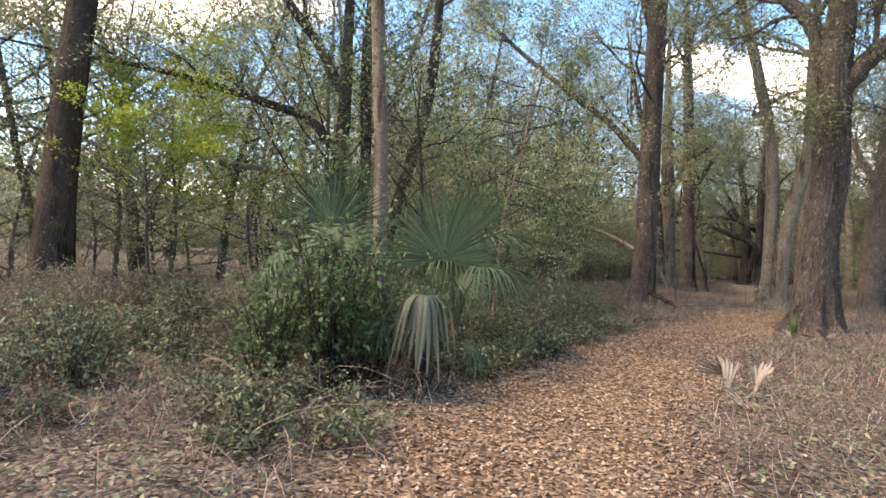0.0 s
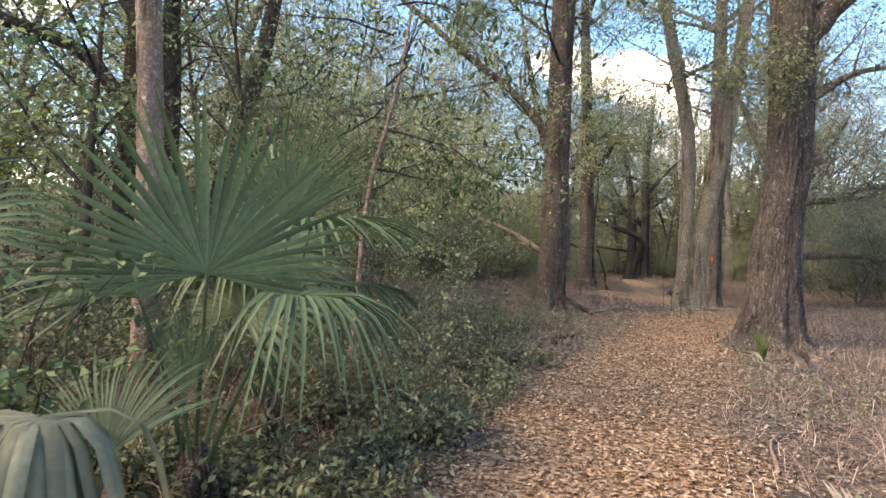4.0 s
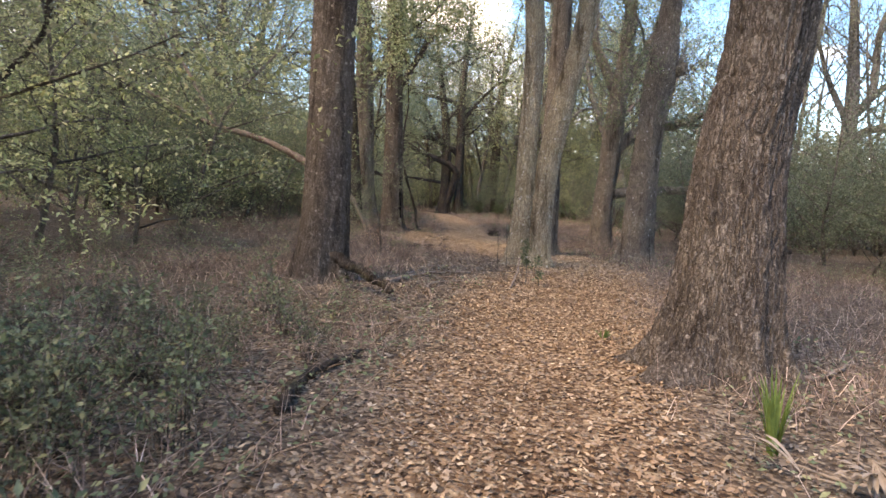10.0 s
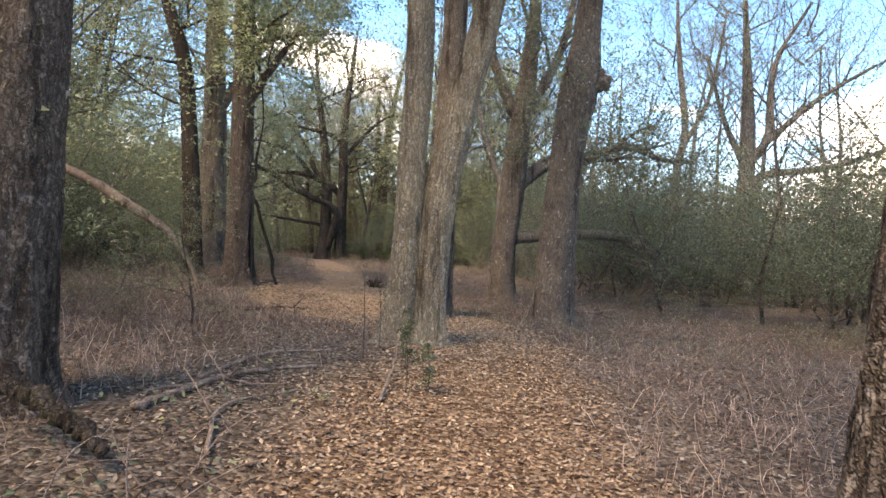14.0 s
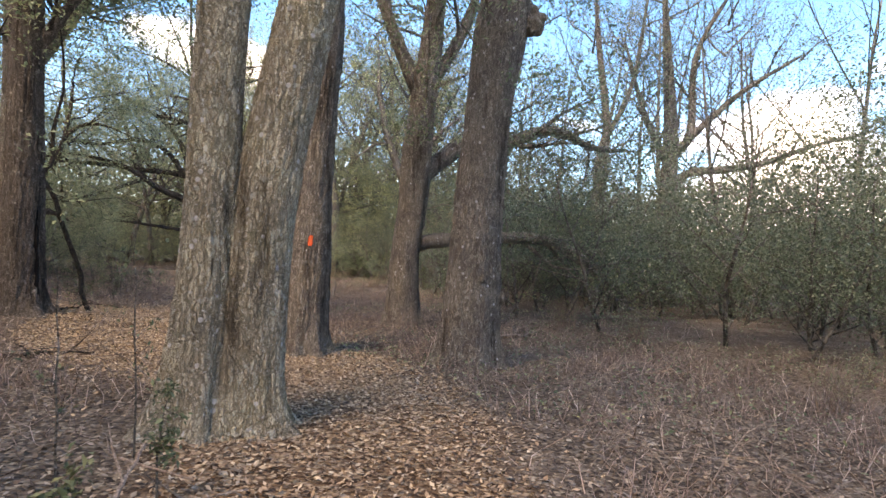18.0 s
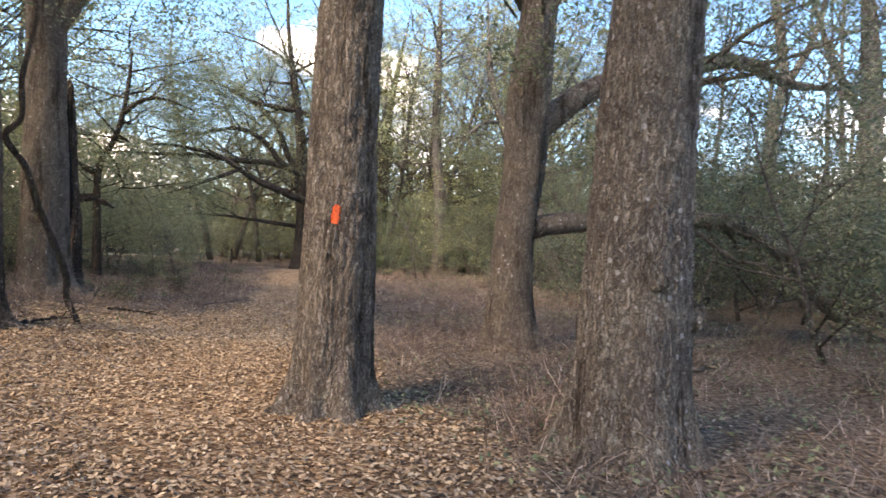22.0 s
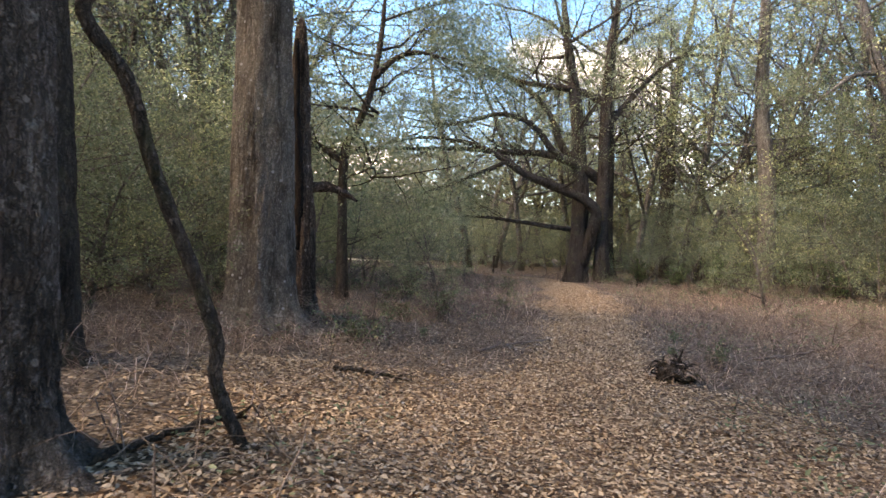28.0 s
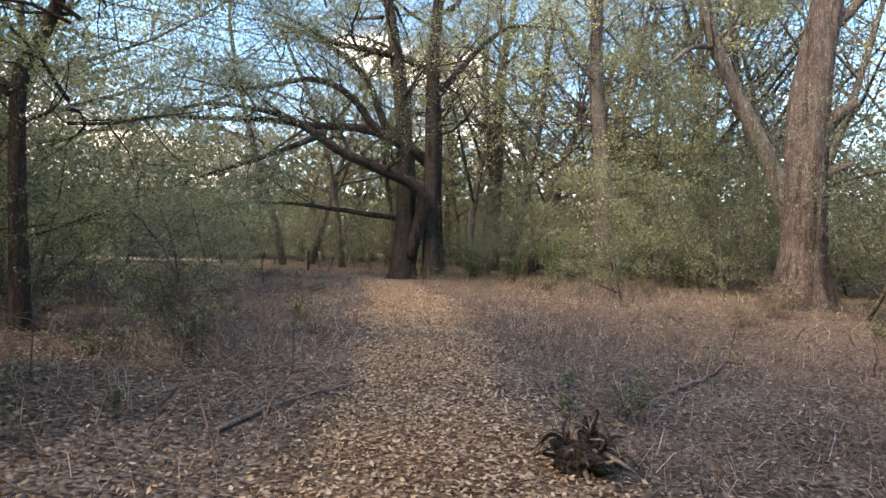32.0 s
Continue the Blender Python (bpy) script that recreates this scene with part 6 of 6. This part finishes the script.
for k, (x, y) in enumerate(sow(rng, 34, (8, 27, 46, 58), 4.2, 9.5, 1.8, lambda x, y, d, right: (y > 36 or not right) and clear_of_eyes(x, y, 5) and near_line(x, y, 3, 7, 10.8, 28.4) > 1.5)):
    plant("sapling", "young sapling with sparse green leaves", "tree", "saplings", UNDER[(0, 3)[k % 2]], x, y, rng.uniform(0, 360), rng.uniform(0.3, 0.6))
for k, (x, y) in enumerate(sow(rng, 7, (-1, 13, 12, 27), 4.0, 9.0, 1.8, lambda x, y, d, right: not right and clear_of_eyes(x, y, 4.5) and near_line(x, y, 3, 7, 10.8, 28.4) > 1.5)):
    plant("sapling", "young sapling with sparse green leaves", "tree", "saplings", UNDER[k % 4], x, y, rng.uniform(0, 360), rng.uniform(0.3, 0.55))
for k, (x, y, sc) in enumerate([(20.4, 35.0, 0.33), (19.0, 36.6, 0.42), (18.0, 38.5, 0.5), (22.3, 40.6, 0.45), (16.9, 36.9, 0.45), (20.6, 41.5, 0.55), (24.4, 43.5, 0.4), (15.6, 34.6, 0.5)]):
    plant("sapling", "young sapling with sparse green leaves", "tree", "saplings", UNDER[(0, 2)[k % 2]], x, y, 60 * k, sc)
for k, (x, y, sc) in enumerate([(45, 30.7, 1.2), (43.2, 25.7, 1.1), (38, 20, 0.9), (50, 22, 1.1), (34, 27, 0.7), (48, 36, 1.1), (40, 34, 0.9), (30, 12, 0.8), (52, 29, 1.2), (36, 24, 0.8), (42, 17, 1.0), (33, 20, 0.7)]):
    plant("bare_tree", "slender thinly leaved tree against the sky", "tree", "thin trees", BARE[k % 3], x, y, 50 * k, sc)
# left-hand trees, mostly the paler leaf variant, its colour standing in for sunlit foliage
for k, (x, y, sc) in enumerate([(-13.5, 17, 1.0), (-11, 19.5, 1.1), (-8.7, 17.6, 0.8), (-7.4, 21, 1.2), (-9.8, 15, 0.6), (-14, 13.5, 0.8), (-5.4, 19.4, 1.0), (-3.0, 20.5, 1.1), (-2.6, 17.6, 0.9), (-12.0, 11.8, 0.6), (1.8, 18.2, 1.0), (3.6, 16.6, 0.7), (4.2, 20.4, 1.1)]):
    plant("understorey_tree", "small leafy understorey tree in the woods", "tree", "understorey trees", UNDER[(1, 1, 2, 1)[k % 4]], x, y, 47 * k, sc)
for k, (x, y, sc) in enumerate([(-9.5, 12.6, 1.0), (-8.0, 13.4, 0.9), (-7.2, 12.0, 0.8), (-11, 13.8, 1.2), (-6.6, 15.9, 1.1)]):
    plant("thicket_bush", "dense grey-green thicket bush with thin twigs", "bush", "thicket bushes", THICKET[k % 3], x, y, 61 * k, 0.6 * sc)
tree("oak_tree", "tall spreading oak over the thicket with upswept limbs", [[(37.5, 23.8, -0.05, 0.42), (37.55, 23.73, 4.5, 0.36), (37.56, 23.72, 7.6, 0.3), (37.48, 23.96, 10.7, 0.2), (37.39, 24.2, 13.7, 0.1)]], BARK_FAR,
     [[(37.6, 23.6, 6.6, 0.2), (37.8, 23.0, 7.7, 0.18), (37.85, 22.9, 10.9, 0.12), (38.2, 21.7, 13.5, 0.06)],
      [(37.55, 23.7, 4.9, 0.2), (37.8, 23.1, 5.9, 0.19), (38.23, 21.7, 6.1, 0.16), (38.7, 20.3, 6.4, 0.13), (39.3, 18.6, 7.1, 0.09), (39.9, 16.8, 7.6, 0.04)],
      [(37.7, 23.2, 7.2, 0.15), (38.4, 21.3, 9.2, 0.11), (39.0, 19.3, 10.6, 0.06)],
      [(37.5, 23.9, 6.5, 0.16), (37.2, 24.8, 8.6, 0.12), (36.9, 25.6, 11.5, 0.06)]],
     (top_growth(37.4, 24.1, 13.2, 0.05, 5, 31, 3.0) + top_growth(38.2, 21.8, 13.2, 0.05, 4, 32, 3.0) + [(39.0, 19.3, 10.4, 0.3, -0.7, 0.5, 2.6, 0.04), (39.7, 17.3, 7.5, 0.3, -0.8, 0.2, 2.2, 0.03), (36.9, 25.6, 11.3, -0.3, 0.6, 0.6, 2.6, 0.04)], 5, 0.3, 0.085), LEAF_GREY, 33, segs=28, flare=0.3, fine_step=0.12)
tree("oak_tree", "slender grey oak rising from the thicket", [[(34.05, 25.2, -0.05, 0.22), (34.0, 25.3, 5.5, 0.18), (34.1, 25.1, 7.4, 0.15), (33.9, 25.5, 10.6, 0.11), (33.8, 25.7, 13, 0.06)]], BARK_FAR,
     [[(34.1, 25.1, 6.8, 0.11), (34.5, 24.3, 9.0, 0.09), (34.7, 23.9, 12.5, 0.05)], [(34.0, 25.2, 4.0, 0.08), (34.5, 24.4, 4.6, 0.05), (34.9, 23.7, 4.6, 0.02)]],
     (top_growth(33.8, 25.7, 12.6, 0.04, 4, 34, 2.8) + top_growth(34.7, 23.9, 12.2, 0.04, 4, 35, 2.8), 5, 0.3, 0.085), LEAF_GREY, 36, segs=24, flare=0.3, fine_step=0.12)
plant("young_tree", "young tree with bright yellow-green leaves", "tree", "", wood_tree(np.random.default_rng(5), 4.3, 0.05, 0.36, (12, 5), 34, 0.24, 0.085, BARK_FAR, LEAF_BRIGHT), -4.75, 15.7, 20, 1.0)
HX, HY = 2.22, 10.0
srng = np.random.default_rng(15)
hang = thing("small_tree", HX, HY, gz1(HX, HY), "small tree with dark leaves hanging over the path's edge", "tree")
s = Soup()
tube(s, smooth_path([(0, 0, -0.05, 0.032), (0.06, 0.05, 0.9, 0.028), (0.12, 0.0, 2.0, 0.025), (0.35, -0.05, 3.1, 0.02), (0.5, 0.0, 4.4, 0.01)], 30), 9, 0.15, 1)
part("trunk", s.mesh("trunk", BARK_SMOOTH, True), hang)
hang_tips = []
for z, turn, reach in ((2.0, -40, 1.1), (2.2, 10, 1.3), (2.4, 80, 1.3), (2.6, -20, 1.6), (2.8, 100, 1.3), (3.0, -75, 1.4), (3.2, 30, 1.6), (3.5, 190, 1.4), (3.8, -40, 1.3), (4.1, 120, 1.2)):
    rows = []
    grow(srng, (0.1 + 0.1 * (z - 1.7), 0, z), (math.cos(radians(turn)), math.sin(radians(turn)), 0.15), reach, 0.014, 1, rows, hang_tips, (0, 4, 3), 0.22, -0.04, 0.8, 0.2)
    part("branch", wood_mesh(rows, BARK_DARK, (4, 4, 3, 3), name="branch"), hang)
s = Soup()
c = np.repeat(np.array(hang_tips), 4, 0)
leaves(s, c + srng.normal(size=c.shape) * 0.10, 0.09, srng, 0.34, 0.8, 0.2, 0.2)
tagged(part("crown", s.mesh("crown", LEAF_DARK), hang), kind="stuff")
plant("small_tree", "vine-clad small tree behind the palms", "tree", "vine-clad trees", wood_tree(np.random.default_rng(16), 5.0, 0.06, 0.15, (10, 5), 13, 0.25, 0.09, BARK_DARK, LEAF_DARK), 1.6, 12.4, 80, 1.0)
plant("small_tree", "vine-clad small tree behind the palms", "tree", "vine-clad trees", wood_tree(np.random.default_rng(17), 6.0, 0.08, 0.2, (10, 5), 13, 0.25, 0.10, BARK_DARK, LEAF_OAK), -0.6, 13.0, 160, 1.0)

# far edge of the woods
s = Soup()
aa = np.linspace(0, 2 * np.pi, 241)
rings = []
for k, (rad, h) in enumerate([(104, 0.0), (100, 2.5), (101, 5), (104, 7.5), (107, 10)]):
    jag = (vnoise(np.cos(aa) * 22, np.sin(aa) * 22, 1.5 + k) - 0.5) * 5
    hh = h * (0.65 + 0.7 * vnoise(np.cos(aa) * 12, np.sin(aa) * 12, 4.4))
    rings.append(np.stack((18 + np.cos(aa) * (rad + jag), 26 + np.sin(aa) * (rad + jag), hh), 1))
n = len(aa)
ii, jj = np.meshgrid(np.arange(len(rings) - 1), np.arange(n - 1), indexing="ij")
s.add(np.concatenate(rings), None, np.stack((ii * n + jj, ii * n + jj + 1, (ii + 1) * n + jj + 1, (ii + 1) * n + jj), -1).reshape(-1, 4))
tagged(part("backdrop", s.mesh("backdrop", FAR_WOOD, True)), "distant edge of the woods", "backdrop", kind="structure")

frng = np.random.default_rng(41)
fa, fr = frng.uniform(-0.5, 2.6, 120000), frng.uniform(44, 66, 120000)
fx, fy = 18 + np.cos(fa) * fr, 26 + np.sin(fa) * fr
top = 4.5 + 10 * vnoise(fx * 0.16, fy * 0.16, 5.5)
s = Soup()
leaves(s, np.stack((fx, fy, 0.5 + top * frng.random(120000) ** 0.8), 1), 0.44, frng, 0.6)
tagged(part("far_foliage", s.mesh("far_foliage", LEAF_GREY)), "distant mass of grey-green woodland leaves", "foliage", kind="stuff")

# ---- leaf litter, brush and grass ----
def strew(rng, n, box, lo, hi):
    x, y = rng.uniform(box[0], box[2], n), rng.uniform(box[1], box[3], n)
    d, s = trail_gap(x, y)
    k = (d >= lo) & (d < hi)
    return x[k], y[k], d[k], s[k]


def litter(rng, x, y, size, name, mat, label):
    n = len(x)
    c = np.stack((x, y, gz(x, y) + rng.uniform(0.004, 0.028, n)), 1)
    a = rng.uniform(0, 2 * np.pi, n)
    tilt = rng.normal(size=n) * 0.3
    h = np.stack((np.cos(a) * np.cos(tilt), np.sin(a) * np.cos(tilt), np.sin(tilt)), 1)
    up = np.array([0, 0, 1.0]) + rng.normal(size=(n, 3)) * 0.4
    sd = np.cross(h, up)
    sd /= np.linalg.norm(sd, axis=1, keepdims=True)
    nr = np.cross(sd, h)
    L = size * rng.uniform(0.6, 1.4, (n, 1))
    W = L * rng.uniform(0.16, 0.32, (n, 1))
    curl = rng.normal(size=(n, 1)) * 0.25
    v = np.stack((c - h * L * 0.5 + nr * L * curl * 0.4, c - sd * W + nr * W * curl, c + h * L * 0.5 + nr * L * curl * 0.4, c + sd * W + nr * W * curl, c), 1).reshape(-1, 3)
    k = np.arange(n)[:, None] * 5
    t = np.concatenate([k + np.array([q]) for q in ((0, 1, 4), (1, 2, 4), (2, 3, 4), (3, 0, 4))])
    s = Soup()
    s.add(v, t)
    tagged(part(name, s.mesh(name, mat)), label, "leaf litter", kind="stuff")


rng = np.random.default_rng(99)
CORE = (-7, -2, 36, 50)
x, y, d, sd = strew(rng, 1650000, CORE, 0, 4.5)
keep = rng.random(len(x)) < np.clip(0.5 - verge(x, y) / 0.45, 0.05, 1)
x, y = x[keep], y[keep]
tan = rng.random(len(x)) < np.clip((y - 15.0) / 9.0, 0.06, 0.96)
litter(rng, x[~tan], y[~tan], 0.043, "fallen_leaves", LITTER, "russet-brown fallen oak leaves covering the trail")
litter(rng, x[tan], y[tan], 0.043, "tan_leaves", LITTER_TAN, "pale tan fallen oak leaves covering the trail")
x, y, d, sd = strew(rng, 460000, CORE, 0.7, 8)
keep = rng.random(len(x)) < np.clip(1.5 - d / 4.0, 0.12, 1)
litter(rng, x[keep], y[keep], 0.050, "weathered_leaves", LITTER_GREY, "weathered brown fallen leaves off the trail")


def brush(rng, x, y, height, name, mat, label, lean=1.15, width=0.0027, cat="brush"):
    """Thin three-sided stems, each bent once, with a side twig."""
    n = len(x)
    b = np.stack((x, y, gz(x, y) - 0.01), 1)
    h = height * rng.uniform(0.35, 1.2, (n, 1))
    a = rng.uniform(0, 2 * np.pi, n)
    d = np.stack((np.cos(a), np.sin(a), np.zeros(n)), 1) * rng.uniform(0.1, 1, (n, 1)) * lean
    m = b + (d * 0.35 + (0, 0, 0.55)) * h + rng.normal(size=(n, 3)) * 0.03
    t = b + (d + (0, 0, 0.9)) * h * rng.uniform(0.7, 1.0, (n, 1)) + rng.normal(size=(n, 3)) * 0.04
    a2 = rng.uniform(0, 2 * np.pi, n)
    tw = m + np.stack((np.cos(a2), np.sin(a2), rng.uniform(-0.3, 0.8, n)), 1) * h * 0.45
    w = width * rng.uniform(0.6, 1.6, (n, 1))
    o = [np.stack((np.cos(a + q), np.sin(a + q), np.zeros(n)), 1) * w for q in (0, 2.09, 4.19)]
    v = np.stack([b + q for q in o] + [m + q * 0.75 for q in o] + [t, tw], 1).reshape(-1, 3)
    k = np.arange(n)[:, None] * 8
    tr = np.concatenate([k + np.array([q]) for q in ((3, 4, 6), (4, 5, 6), (5, 3, 6), (3, 4, 7), (4, 5, 7), (5, 3, 7))])
    qd = np.concatenate([k + np.array([q]) for q in ((0, 1, 4, 3), (1, 2, 5, 4), (2, 0, 3, 5))])
    s = Soup()
    s.add(v, tr, qd)
    tagged(part(name, s.mesh(name, mat)), label, cat, kind="stuff")


x, y, d, sd = strew(rng, 260000, (-8, 0, 40, 52), 0.75, 9)
mound = vnoise(x * 0.8, y * 0.8, 6.6)
keep = rng.random(len(x)) < np.clip((mound - 0.2) * 2.0, 0.06, 1) * np.clip(verge(x, y) / 0.4, 0, 1)
for ex, ey in EYES:
    keep &= np.hypot(x - ex, y - ey) > 0.7
keep &= (d < 6) | (rng.random(len(x)) < 0.6)
brush(rng, x[keep], y[keep], (0.10 + 0.34 * mound)[keep, None], "dead_brush", BRUSH, "low tangle of dry grey-brown stems and vines", 2.0, 0.0032)
x, y, d, sd = strew(rng, 60000, (0.5, 1.5, 15, 18), 0.85, 5.0)
keep = (sd > 0) & (rng.random(len(x)) < 0.16 * np.clip(1.5 - d / 4, 0.2, 1)) & (vnoise(x * 0.7, y * 0.7, 3.1) > 0.38)
brush(rng, x[keep], y[keep], 0.30, "dry_grass", BRUSH, "dry tan grass and fine stems along the trail's edge", cat="grass")


def brambles(rng, n, name, mat, label):
    """Long thin canes that arch and lie across one another."""
    s = Soup()
    x, y, d, _ = strew(rng, n, (-6, 3, 34, 44), 1.3, 6.5)
    keep = vnoise(x * 0.45, y * 0.45, 9.9) > 0.38
    for ex, ey in EYES:
        keep &= np.hypot(x - ex, y - ey) > 1.3
    for bx, by in zip(x[keep], y[keep]):
        a, L, h = rng.uniform(0, 6.28), rng.uniform(0.5, 1.5), rng.uniform(0.05, 0.45)
        u = np.linspace(0, 1, 6)
        bend = rng.normal() * 0.6
        px = bx + np.cos(a + bend * u) * L * u
        py = by + np.sin(a + bend * u) * L * u
        pz = gz(px, py) + 0.01 + h * np.sin(u * math.pi * rng.uniform(0.6, 1.05)) + rng.normal(size=6) * 0.012
        tube(s, np.stack((px, py, pz, rng.uniform(0.003, 0.0085) * (1 - 0.7 * u)), 1), 3, cap=False)
    tagged(part(name, s.mesh(name, mat, True)), label, "brush", kind="stuff")


brambles(rng, 15000, "bramble_canes", TWIG_GREY, "arching dry grey bramble canes over the leaf litter")
x, y, d, sd = strew(rng, 75000, (-8, 0, 40, 52), 1.2, 9)
patch = vnoise(x * 0.4, y * 0.4, 2.2)
keep = (patch > np.where(x < 9, 0.36, 0.5)) & (rng.random(len(x)) < np.where(x < 9, 0.8, 0.35))
for ex, ey in EYES:
    keep &= np.hypot(x - ex, y - ey) > 0.9
x, y = x[keep], y[keep]
c = np.repeat(np.stack((x, y, gz(x, y)), 1), 5, 0)
c = c + rng.normal(size=c.shape) * (0.08, 0.08, 0.0) + np.stack((np.zeros(len(c)), np.zeros(len(c)), rng.uniform(0.04, 0.22, len(c))), 1)
s = Soup()
leaves(s, c, 0.055, rng, 0.5, 0.0, 0.2, 0.6)
tagged(part("seedlings", s.mesh("seedlings", LEAF_SHRUB)), "scattered small green seedlings and vines", "seedlings", kind="stuff")

# pale clearing and a post beyond the bend
s = Soup()
u = np.linspace(0, 1, 30)
left = np.stack((20 + 9 * u, 65 - 2 * u + np.sin(u * 9) * 0.3, np.zeros(30)), 1)
right = left + np.stack((1.0 + 0 * u, 4.5 + np.sin(u * 7) * 0.4, 0 * u), 1)
for e in (left, right):
    e[:, 2] = gz(e[:, 0], e[:, 1]) + 0.03
i = np.arange(29)
s.add(np.concatenate((left, right)), None, np.stack((i, i + 1, i + 31, i + 30), 1))
tagged(part("pavement", s.mesh("pavement", PALE_SAND, True)), "pale sandy track beyond the trees", "track", kind="structure")
post = thing("post", 30.0, 53.4, gz1(30, 53.4), "short dark wooden post beyond the bend", "post")
bm = bmesh.new()
bmesh.ops.create_cone(bm, cap_ends=True, segments=12, radius1=0.06, radius2=0.052, depth=0.9, matrix=Matrix.Translation((0, 0, 0.43)))
bmesh.ops.bevel(bm, geom=[e for e in bm.edges if abs(e.verts[0].co.z - e.verts[1].co.z) < 0.01], offset=0.008, segments=2, affect="EDGES")
pm = bpy.data.meshes.new("shaft")
bm.to_mesh(pm)
bm.free()
pm.materials.append(BARK_DARK)
part("shaft", pm, post)
